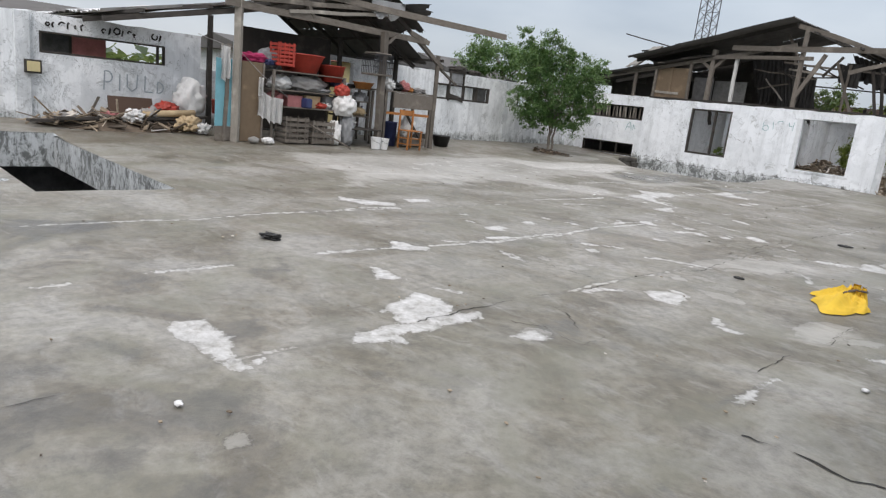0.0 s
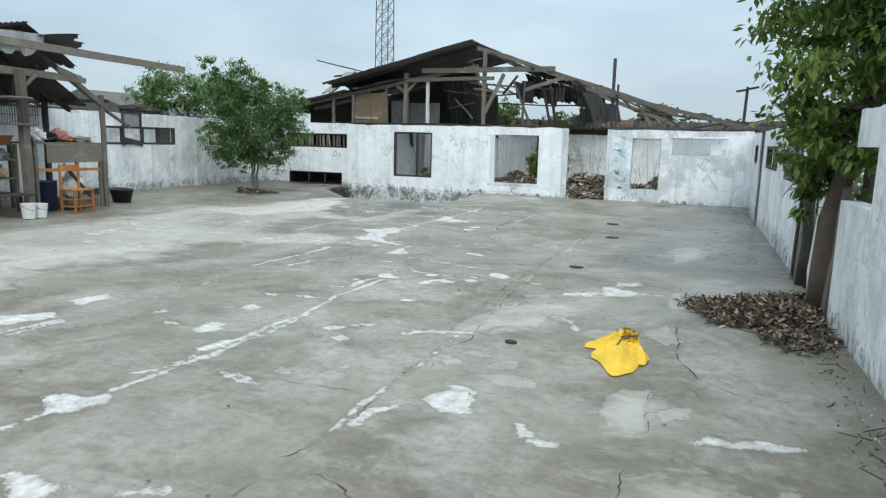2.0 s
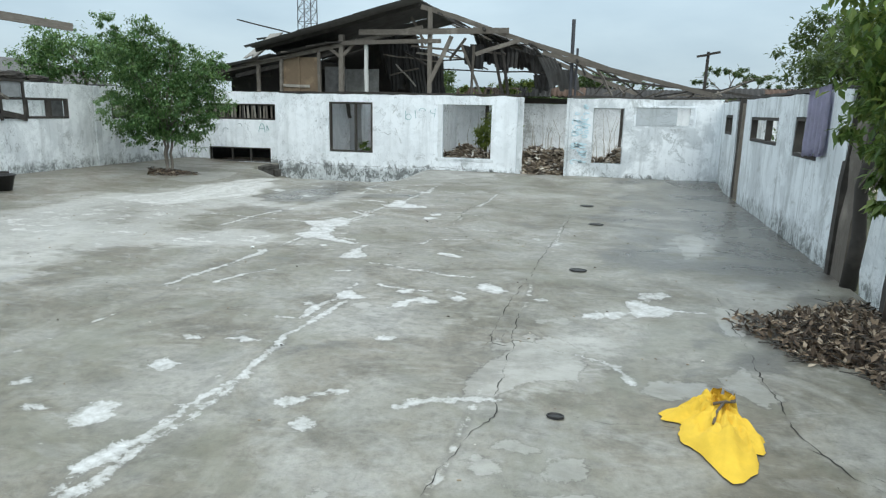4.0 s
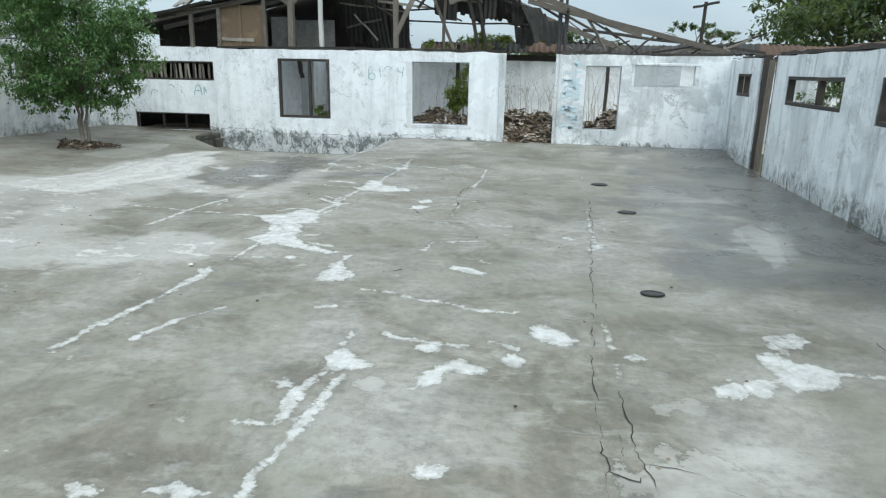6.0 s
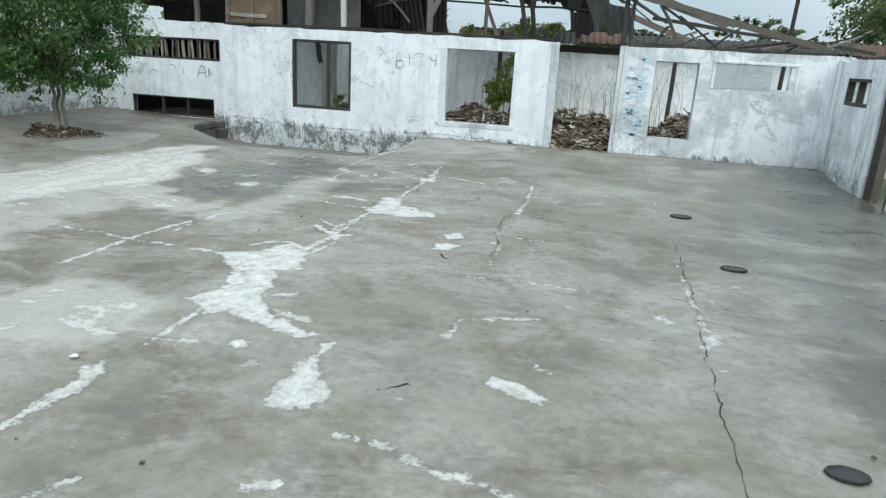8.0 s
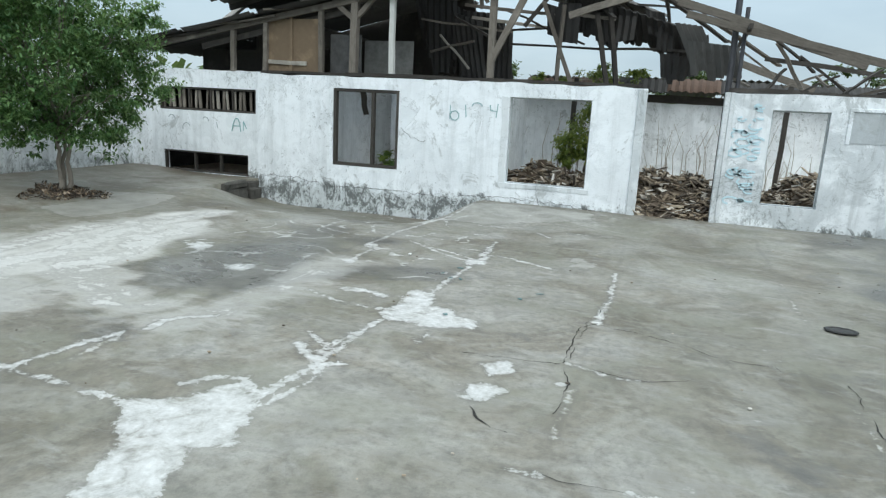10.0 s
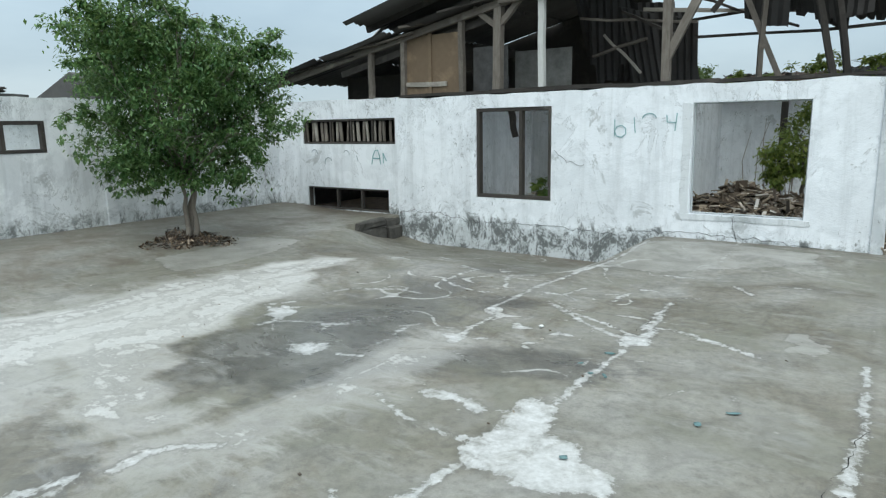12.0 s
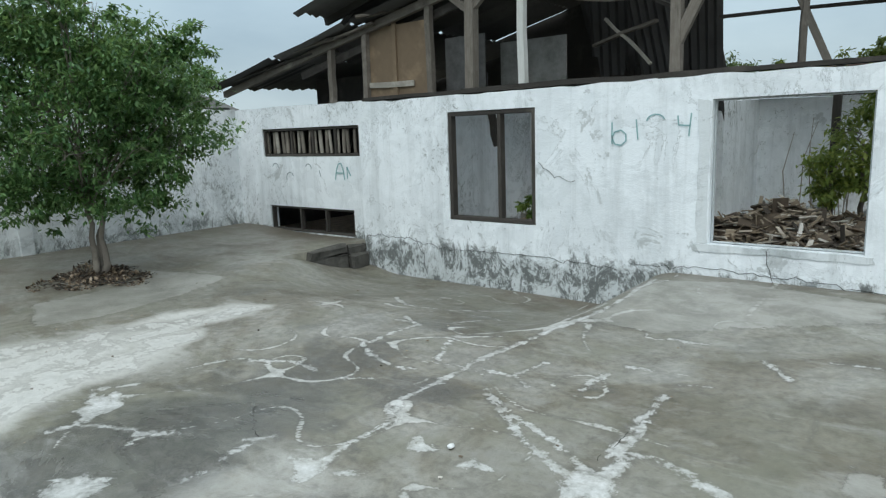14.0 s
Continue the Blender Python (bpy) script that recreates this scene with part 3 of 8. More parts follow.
def tree(name, base, limbs, blobs, n, size, leaf, label, trunk_r, seed, droop=0.5, trunks=((0, 0),), bark=None):
    """A tapered trunk, limbs that reach into the crown, and a crown of many small leaves."""
    bark = bark or BARK
    rng = random.Random(seed)
    ob = thing(name, *base, label, "tree")
    bx, by, bz = base
    fork = limbs
    bm = bmesh.new()
    for k2, (ox, oy) in enumerate(trunks):
        pts = [(bx + ox * 0.6 + 0.03 * rng.uniform(-1, 1) * (i > 0) + ox * i / 6, by + oy * 0.6 + 0.03 * rng.uniform(-1, 1) * (i > 0) + oy * i / 6, bz - 0.1 + (fork + 0.1) * i / 6) for i in range(7)]
        add_tube(bm, pts, [trunk_r * (1.5 if i == 0 else 1.15 - 0.08 * i) for i in range(7)], 9)
    part("trunk", bm, bark, ob, "", True)
    for b in blobs:
        start = Vector((bx, by, bz + fork * rng.uniform(0.75, 1.0)))
        end = Vector(b[:3]) + Vector((rng.uniform(-1, 1) * b[3], rng.uniform(-1, 1) * b[4], b[5])) * 0.4
        pts, rad = [], []
        for i in range(6):
            f = i / 5
            p = start.lerp(end, f) + Vector([rng.uniform(-0.06, 0.06) * (0 < i) for _ in range(3)])
            p.z += 0.12 * math.sin(f * math.pi)
            pts.append(p)
            rad.append(trunk_r * 0.5 * (1 - 0.85 * f))
        lm = tube(pts, rad, 6)
        for _ in range(4):
            s = Vector(pts[rng.randint(2, 5)])
            t = Vector(b[:3]) + Vector((rng.uniform(-1, 1) * b[3], rng.uniform(-1, 1) * b[4], rng.uniform(-0.6, 1) * b[5])) * 0.85
            add_tube(lm, [s, s.lerp(t, 0.5) + Vector((0, 0, 0.05)), t], [trunk_r * 0.16, trunk_r * 0.11, trunk_r * 0.04], 5)
        part("limb", lm, bark, ob, "", True)
    me = leaves(scatter(n, blobs, seed), size, seed, droop)
    me.materials.append(leaf)
    cr = new("crown", me)
    cr.parent = ob
    cr.matrix_parent_inverse = ob.matrix_basis.inverted()
    cr["kind"] = "stuff"
    return ob


def rubble(name, cx, cy, rx, ry, h, n, seed, label, base=0.0, long=(0.15, 0.75), material=None):
    """A heap of broken boards and shards: a low core with pieces lying on it."""
    rng = random.Random(seed)
    ob = thing(name, cx, cy, base, label, "rubble", "", "stuff")
    core = bmesh.new()
    m = 24
    top = {}
    for i in range(m + 1):
        for j in range(m + 1):
            u, v = i / m * 2 - 1, j / m * 2 - 1
            f = max(0.0, 1 - (u * u + v * v))
            z = h * 0.85 * f ** 0.7 * (0.75 + 0.6 * noise.noise((u * 2.2 + seed, v * 2.2, 0.3)))
            top[i, j] = core.verts.new((cx + u * rx, cy + v * ry, base - 0.03 + z))
    for i in range(m):
        for j in range(m):
            core.faces.new((top[i, j], top[i + 1, j], top[i + 1, j + 1], top[i, j + 1]))
    part("heap_core", core, DEBRIS, ob)["kind"] = "stuff"
    bm = bmesh.new()
    for _ in range(n):
        r, a = rng.random() ** 0.5, rng.uniform(0, 6.28)
        u, v = r * math.cos(a), r * math.sin(a)
        f = max(0.0, 1 - r * r)
        z = base + h * 0.85 * f ** 0.7 * (0.75 + 0.6 * noise.noise((u * 2.2 + seed, v * 2.2, 0.3))) + rng.uniform(0.0, 0.05)
        p = Vector((cx + u * rx, cy + v * ry, z))
        d = Vector((rng.uniform(-1, 1), rng.uniform(-1, 1), rng.uniform(-0.45, 0.45))).normalized()
        ln = rng.uniform(*long)
        wide = rng.uniform(0.05, 0.17) if rng.random() < 0.4 else rng.uniform(0.012, 0.05)
        ln = max(ln * (0.5 if wide > 0.05 else 1.0), wide)
        add_beam(bm, p - d * ln / 2, p + d * ln / 2, wide, rng.uniform(0.006, 0.022), 0.0, (rng.uniform(-0.5, 0.5), rng.uniform(-0.5, 0.5), 1))
    part("broken_piece", bm, material or DEBRIS, ob)["kind"] = "stuff"
    return ob


# ---- the yard floor ----
X0, X1, Y0, Y1 = -13.9, 0.66, -3.6, 19.88
PIT = (-12.2, -7.05, 1.85, 3.25)
JOINTS_X = (-2.36, -3.95, -5.47, -6.8, -8.3, -9.9)
JOINTS_Y = (1.7, 5.15, 7.3, 10.1, 13.3, 16.6)


def floor_z(x, y):
    """Height of the slab: it climbs to the old yard wall in the west and sinks to a gutter below the first big window."""
    z = 0.15 * smooth01((-11.0 - x) / 2.6)
    late = 1.3 * smooth01((-9.6 - x) / 1.3)
    dip = smooth01((y - 16.9 - late) / (2.7 - late)) * smooth01((-6.55 - x) / 0.75) * (x > -10.9)
    z = np.maximum(z, 0.09 * smooth01((y - 16.6) / 1.4) * smooth01((-10.2 - x) / 0.7)) - 0.34 * dip
    z = z + 0.10 * smooth01((y - 18.3) / 1.2) * smooth01((x + 6.9) / 0.5)
    return z


def field(fn, x, y, every=3):
    """A noise over the floor's lattice, worked out on every third line and filled in between."""
    gx, gy = x[:, 0], y[0]
    cx, cy = np.unique(np.append(gx[::every], gx[-1])), np.unique(np.append(gy[::every], gy[-1]))
    c = np.array([[fn((float(p), float(q), 0.0)) for q in cy] for p in cx])
    c = np.stack([np.interp(gy, cy, row) for row in c])
    return np.stack([np.interp(gx, cx, col) for col in c.T], 1)


# white mortar and lime patches: the corners of each outline
MORTAR_A = (
    ((-2.99, 1.6), (-2.93, 1.78), (-2.65, 1.74), (-2.48, 1.67), (-2.25, 1.66), (-2.25, 1.62), (-2.39, 1.6), (-2.51, 1.56), (-2.68, 1.57), (-2.82, 1.52)),
    ((-2.63, 2.82), (-2.62, 2.74), (-2.7, 2.85), (-2.76, 3.02), (-2.84, 3.22), (-2.66, 3.3), (-2.46, 3.25), (-2.38, 3.13), (-2.35, 2.96), (-2.39, 2.83), (-2.42, 2.72)),
    ((-2.29, 2.3), (-2.38, 2.4), (-2.39, 2.63), (-2.38, 2.85), (-2.38, 3.13), (-2.34, 3.38), (-2.23, 3.23), (-2.26, 3.01), (-2.23, 2.8), (-2.27, 2.58), (-2.11, 2.52), (-2.21, 2.49), (-2.24, 2.35)),
    ((-2.31, 1.73), (-2.33, 1.8), (-2.28, 1.8), (-2.27, 1.74)),
    ((-6.08, 4.91), (-5.8, 5.46), (-5.6, 5.34), (-5.81, 4.95)),
    ((-6.01, 5.83), (-5.96, 6.18), (-5.78, 6.04), (-5.84, 5.7)),
)
MORTAR_B = (
    ((-1.93, 3.17), (-1.93, 3.38), (-1.77, 3.37), (-1.78, 3.25)),
    ((-2.03, 4.95), (-1.96, 5.24), (-1.8, 5.12), (-1.75, 4.89), (-1.89, 4.84)),
    ((-3.49, 3.32), (-3.44, 3.37), (-3.13, 3.35), (-3.2, 3.18)),
    ((-4.17, 4.09), (-4.06, 4.15), (-3.92, 4.16), (-3.85, 4.27), (-3.75, 4.12), (-3.85, 3.94), (-3.94, 3.89)),
    ((-6.32, 4.98), (-6.08, 5.13), (-5.81, 5.45), (-5.65, 5.38), (-5.8, 5.15), (-6.12, 4.84)),
    ((-6.06, 5.81), (-5.95, 6.13), (-5.84, 6.03), (-5.94, 5.76)),
    ((-4.41, 5.6), (-4.39, 5.79), (-4.25, 5.78), (-4.25, 5.63)),
    ((-3.98, 5.18), (-3.97, 5.4), (-3.87, 5.57), (-3.88, 5.93), (-3.83, 5.68), (-3.85, 5.35), (-3.89, 5.13)),
    ((-4.37, 5.56), (-4.37, 5.7), (-4.2, 5.69), (-4.17, 5.58), (-4.28, 5.51)),
)
MORTAR_C = (
    ((-4.74, 5.59), (-4.68, 5.65), (-4.59, 5.63), (-4.65, 5.58)),
    ((-5.08, 5.86), (-5.03, 5.98), (-4.93, 5.9), (-5.01, 5.84)),
    ((-3.44, 6.06), (-3.39, 6.19), (-3.29, 6.16), (-3.34, 6.03)),
    ((-3.23, 5.87), (-3.2, 5.97), (-3.09, 5.9), (-3.12, 5.82)),
    ((-4.48, 6.31), (-4.46, 6.48), (-4.3, 6.4), (-4.33, 6.28)),
    ((-2.05, 4.97), (-2.03, 5.12), (-1.97, 5.17), (-1.97, 5.29), (-1.91, 5.25), (-1.82, 5.21), (-1.77, 5.05), (-1.81, 4.99), (-1.86, 4.92), (-1.92, 4.87), (-1.99, 4.91)),
    ((-1.72, 8.35), (-1.6, 8.5), (-1.46, 8.48), (-1.58, 8.29)),
    ((-1.33, 8.52), (-1.23, 8.82), (-1.09, 8.71), (-1.14, 8.47), (-1.27, 8.43)),
    ((-1.27, 9.13), (-1.16, 9.3), (-1.1, 9.16), (-1.18, 9.03)),
)
MORTAR_D = (
    ((-1.84, 8.33), (-1.71, 8.43), (-1.62, 8.38), (-1.73, 8.23), (-1.84, 8.24)),
    ((-1.48, 8.85), (-1.37, 8.91), (-1.3, 8.8), (-1.14, 8.72), (-1.3, 8.44), (-1.41, 8.4), (-1.45, 8.58), (-1.48, 8.72)),
    ((-1.37, 9.16), (-1.26, 9.21), (-1.19, 9.09), (-1.31, 8.93), (-1.36, 9.0)),
    ((-2.87, 9.0), (-2.78, 9.07), (-2.56, 8.87), (-2.58, 8.76), (-2.72, 8.76), (-2.83, 8.81)),
    ((-3.37, 8.27), (-3.26, 8.41), (-3.12, 8.34), (-3.08, 8.26), (-3.16, 8.19), (-3.3, 8.25), (-3.33, 8.1), (-3.42, 8.01), (-3.42, 8.12)),
    ((-3.01, 8.43), (-2.95, 8.55), (-2.86, 8.46), (-2.92, 8.38)),
    ((-3.53, 8.55), (-3.42, 8.63), (-3.37, 8.53), (-3.47, 8.45)),
)
MORTAR_E = (
    ((-4.01, 8.09), (-4.02, 8.3), (-3.97, 8.42), (-3.8, 8.25), (-3.75, 8.2), (-3.88, 8.09)),
    ((-4.19, 7.91), (-4.15, 7.97), (-4.07, 7.91), (-4.12, 7.86)),
    ((-3.26, 7.24), (-3.24, 7.32), (-3.13, 7.31), (-3.12, 7.23), (-3.21, 7.19)),
    ((-2.27, 8.65), (-2.2, 8.71), (-2.15, 8.67), (-2.22, 8.6)),
    ((-5.6, 9.64), (-5.61, 9.76), (-5.5, 9.67), (-5.51, 9.57)),
    ((-4.6, 9.72), (-4.61, 10.23), (-4.36, 9.78), (-4.5, 9.63)),
    ((-4.62, 6.88), (-4.59, 6.92), (-4.45, 6.88), (-4.54, 6.83)),
    ((-4.26, 6.92), (-4.19, 6.97), (-4.02, 6.93), (-4.16, 6.88)),
)
MORTAR_F = (
    ((-6.14, 11.71), (-5.86, 11.83), (-5.68, 12.21), (-5.5, 12.05), (-5.31, 11.59), (-5.47, 11.47), (-5.32, 11.14), (-5.33, 10.94), (-5.11, 10.69), (-4.72, 10.48), (-4.76, 10.4), (-5.05, 10.49), (-5.39, 10.62), (-5.49, 10.54), (-5.71, 10.75), (-5.62, 10.97), (-5.75, 11.35), (-5.98, 11.57)),
    ((-5.64, 9.67), (-5.58, 9.72), (-5.54, 9.66), (-5.49, 9.59), (-5.55, 9.56)),
    ((-4.56, 9.64), (-4.64, 9.82), (-4.6, 9.92), (-4.47, 9.97), (-4.35, 9.84), (-4.35, 9.72), (-4.43, 9.65), (-4.5, 9.61)),
    ((-3.6, 10.26), (-3.54, 10.28), (-3.39, 10.25), (-3.29, 10.15), (-3.34, 10.12), (-3.48, 10.17), (-3.58, 10.19)),
    ((-5.1, 10.18), (-5.1, 10.24), (-5.02, 10.24), (-5.0, 10.19), (-5.06, 10.15)),
)
MORTAR_G = (
    ((-2.38, 11.28), (-2.28, 11.35), (-2.27, 11.23), (-2.37, 11.09)),
    ((-4.54, 13.05), (-4.4, 13.21), (-4.32, 13.05), (-4.43, 12.91)),
    ((-2.63, 11.54), (-2.58, 11.6), (-2.53, 11.5), (-2.58, 11.46)),
    ((-5.54, 13.71), (-5.51, 14.01), (-5.56, 14.45), (-5.36, 14.4), (-5.25, 14.12), (-5.07, 14.08), (-4.97, 13.91), (-4.78, 13.88), (-4.74, 13.71), (-4.92, 13.66), (-5.02, 13.55), (-5.23, 13.62), (-5.4, 13.59)),
    ((-5.82, 11.91), (-5.75, 12.01), (-5.62, 12.0), (-5.57, 11.9), (-5.71, 11.91)),
    ((-4.48, 12.63), (-4.49, 12.74), (-4.41, 12.79), (-4.32, 12.76), (-4.29, 12.69), (-4.37, 12.56), (-4.43, 12.54)),
    ((-7.42, 14.26), (-7.39, 14.46), (-7.18, 14.41), (-7.21, 14.27)),
    ((-4.03, 12.99), (-3.98, 13.03), (-3.96, 12.99), (-4.0, 12.95)),
)
MORTAR_H = (
    ((-8.27, 14.79), (-8.37, 15.07), (-8.1, 15.0), (-8.03, 14.74)),
    ((-6.69, 15.14), (-6.57, 15.22), (-6.55, 15.35), (-6.47, 15.13), (-6.49, 15.05)),
    ((-5.49, 15.76), (-5.5, 15.91), (-5.39, 15.92), (-5.37, 16.17), (-5.3, 16.15), (-5.3, 15.89), (-5.26, 15.74), (-5.41, 15.62)),
    ((-8.33, 14.86), (-8.36, 14.99), (-8.22, 14.98), (-8.18, 14.86)),
    ((-7.44, 14.32), (-7.42, 14.42), (-7.23, 14.5), (-7.17, 14.42), (-7.27, 14.31)),
    ((-6.39, 15.2), (-6.36, 15.25), (-6.28, 15.29), (-6.28, 15.24)),
    ((-6.27, 15.58), (-6.32, 15.7), (-6.16, 15.65), (-6.22, 15.58)),
    ((-5.98, 15.6), (-5.94, 15.69), (-5.82, 15.64), (-5.88, 15.61)),
    ((-7.47, 14.35), (-7.39, 14.49), (-7.25, 14.51), (-7.26, 14.37)),
)
MORTAR_I = (
    ((-0.51, 5.04), (-0.42, 5.15), (-0.28, 5.14), (-0.12, 5.23), (0.05, 5.19), (-0.01, 5.13), (-0.44, 5.01)),
)
MORTAR = (*MORTAR_A, *MORTAR_B, *MORTAR_C, *MORTAR_D, *MORTAR_E, *MORTAR_F, *MORTAR_G, *MORTAR_H, *MORTAR_I)
# pale grey repairs with a dark rim: the corners of each outline
SKIN_A = (
    ((-1.75, 1.27), (-1.77, 1.32), (-1.72, 1.37), (-1.64, 1.35), (-1.62, 1.31), (-1.67, 1.27)),
    ((-1.97, 3.28), (-1.97, 3.42), (-1.84, 3.44), (-1.76, 3.38), (-1.85, 3.28)),
    ((-0.18, 4.4), (-0.11, 4.65), (-0.02, 4.65), (0.05, 4.35), (-0.06, 4.23)),
    ((-0.74, 3.78), (-0.72, 4.02), (-0.69, 3.7), (-0.74, 3.63)),
    ((-3.22, 5.01), (-3.19, 5.1), (-3.08, 5.06), (-3.09, 5.0), (-3.16, 4.98)),
    ((-2.87, 5.07), (-2.86, 5.19), (-2.71, 5.19), (-2.66, 5.08), (-2.79, 5.01)),
    ((-2.24, 5.69), (-2.22, 5.85), (-2.11, 5.8), (-2.09, 5.65), (-2.16, 5.62)),
    ((-2.14, 5.94), (-2.08, 6.05), (-1.91, 5.98), (-1.97, 5.9)),
    ((-1.88, 5.71), (-1.86, 5.9), (-1.71, 5.95), (-1.68, 5.79), (-1.78, 5.7)),
)
SKIN_B = (
    ((-2.84, 5.28), (-2.82, 5.36), (-2.74, 5.33), (-2.77, 5.28)),
    ((-2.02, 5.58), (-1.82, 5.57), (-1.6, 5.61), (-1.44, 5.47), (-1.57, 5.41), (-1.75, 5.42)),
    ((-2.41, 6.37), (-2.47, 6.78), (-2.34, 7.19), (-2.06, 7.69), (-1.77, 7.44), (-1.78, 6.93), (-2.1, 6.77), (-2.27, 6.47)),
    ((-1.42, 6.85), (-1.33, 7.04), (-1.0, 7.1), (-0.98, 6.89), (-1.27, 6.75)),
    ((-1.06, 5.23), (-1.02, 5.53), (-0.96, 5.68), (-0.75, 5.75), (-0.79, 5.41), (-0.74, 5.16), (-0.78, 5.08), (-0.93, 5.06)),
    ((-0.94, 7.19), (-0.74, 7.46), (-0.6, 6.97), (-0.73, 6.82), (-0.88, 7.01)),
    ((-0.74, 8.94), (-0.58, 8.76), (-0.62, 8.15), (-0.76, 8.1)),
    ((-2.08, 8.07), (-1.99, 8.2), (-1.9, 8.12), (-1.96, 8.02)),
)
SKIN_C = (
    ((-2.46, 7.38), (-2.42, 7.5), (-2.35, 7.38), (-2.27, 7.51), (-2.15, 7.53), (-2.06, 7.41), (-1.94, 7.35), (-2.41, 7.25)),
    ((-2.25, 7.67), (-2.17, 7.71), (-2.11, 7.65), (-2.16, 7.56), (-2.22, 7.57)),
    ((-2.19, 8.07), (-2.1, 8.12), (-2.03, 8.06), (-2.11, 7.97), (-2.19, 8.0)),
    ((-3.76, 8.01), (-3.69, 8.07), (-3.57, 8.01), (-3.58, 7.93), (-3.66, 7.91)),
    ((-3.32, 7.47), (-3.27, 7.5), (-3.23, 7.46), (-3.29, 7.44)),
    ((-4.49, 7.48), (-4.47, 7.52), (-4.4, 7.46), (-4.43, 7.43)),
    ((-0.87, 12.28), (-0.51, 12.79), (-0.45, 12.13), (-0.63, 11.02), (-0.81, 10.88), (-0.82, 11.57)),
    ((-4.91, 9.96), (-4.89, 10.06), (-4.81, 10.03), (-4.83, 9.97)),
    ((-4.45, 16.11), (-4.35, 16.5), (-4.2, 16.38), (-4.25, 16.09)),
)
SKIN_D = (
    ((-3.37, 13.83), (-3.31, 13.91), (-3.26, 13.86)),
    ((-4.48, 16.41), (-4.47, 16.61), (-4.34, 16.57), (-4.32, 16.41), (-4.45, 16.32)),
    ((-6.61, 18.24), (-6.51, 19.34), (-5.82, 19.66), (-4.61, 19.45), (-4.57, 18.99), (-5.5, 18.51), (-5.96, 18.08), (-6.46, 18.13)),
    ((-11.42, 15.67), (-11.45, 16.8), (-11.9, 17.17), (-11.02, 17.33), (-10.68, 17.4), (-10.51, 16.81), (-10.38, 15.88), (-10.54, 15.36)),
    ((-0.71, 5.38), (-0.62, 5.52), (-0.51, 5.52), (-0.54, 5.37), (-0.67, 5.26)),
)
SKIN = (*SKIN_A, *SKIN_B, *SKIN_C, *SKIN_D)
# streaks of lime along joints and cracks: half width in millimetres, then the line
LIME_A = (
    (22, (-3.92, 1.87), (-3.91, 2.1), (-3.91, 2.38)),
    (16, (-3.86, 1.12), (-3.87, 1.32)),
    (16, (-5.49, 1.71), (-5.51, 2.18), (-5.46, 2.81), (-5.56, 3.56), (-5.53, 4.29), (-5.47, 5.28)),
    (20, (-3.97, 3.17), (-3.96, 3.65), (-3.86, 4.34), (-3.81, 5.07), (-3.78, 6.04), (-3.9, 7.09), (-3.84, 8.06)),
    (14, (-0.7, 3.53), (-0.71, 3.82), (-0.72, 4.05)),
    (12, (-2.86, 3.43), (-2.72, 3.53)),
    (10, (-4.01, 4.52), (-3.87, 4.84), (-3.9, 5.35), (-3.87, 5.94), (-3.78, 6.39)),
    (24, (-5.55, 4.45), (-5.62, 4.84), (-5.52, 5.28)),
    (14, (-3.96, 3.34), (-3.97, 3.46)),
    (14, (-3.48, 4.86), (-3.16, 4.81)),
)
LIME_B = (
    (22, (-1.42, 4.87), (-1.31, 4.71), (-1.2, 4.7)),
    (20, (-3.84, 4.82), (-3.82, 4.93), (-3.78, 5.05), (-3.79, 5.24), (-3.81, 5.49), (-3.88, 5.87), (-3.8, 6.38)),
    (18, (-3.43, 4.81), (-3.28, 4.78), (-3.15, 4.79)),
    (16, (-3.33, 6.15), (-3.23, 6.3), (-3.13, 6.33)),
    (20, (-2.76, 6.26), (-2.51, 6.42), (-2.23, 6.48)),
    (18, (-1.83, 7.35), (-1.56, 7.2), (-1.45, 6.96)),
    (26, (-2.29, 4.49), (-2.27, 4.68), (-2.2, 4.81)),
    (14, (-1.14, 8.72), (-0.98, 8.68), (-0.84, 8.68)),
    (16, (-3.09, 8.71), (-2.91, 8.63)),
    (18, (-3.75, 8.7), (-3.5, 8.61), (-3.25, 8.59)),
)
LIME_C = (
    (20, (-3.84, 9.41), (-3.58, 9.38), (-3.31, 9.25), (-3.02, 9.23), (-2.97, 9.27)),
    (18, (-4.17, 9.49), (-3.9, 9.48)),
    (18, (-3.99, 8.69), (-3.98, 8.38)),
    (32, (-3.97, 8.1), (-4.02, 7.85), (-3.97, 7.56)),
    (12, (-3.97, 7.52), (-4.17, 7.47)),
    (26, (-5.63, 8.01), (-5.64, 8.37), (-5.58, 8.82), (-5.56, 9.28), (-5.53, 9.66)),
    (22, (-5.27, 8.27), (-5.21, 8.57), (-5.02, 8.89)),
    (20, (-4.35, 9.04), (-4.27, 9.12)),
    (20, (-3.59, 10.21), (-3.33, 10.11)),
    (18, (-5.95, 12.02), (-5.86, 12.18), (-5.7, 12.25), (-5.51, 12.08)),
    (14, (-6.35, 11.72), (-6.12, 11.71)),
    (14, (-5.33, 10.94), (-5.11, 11.06)),
)
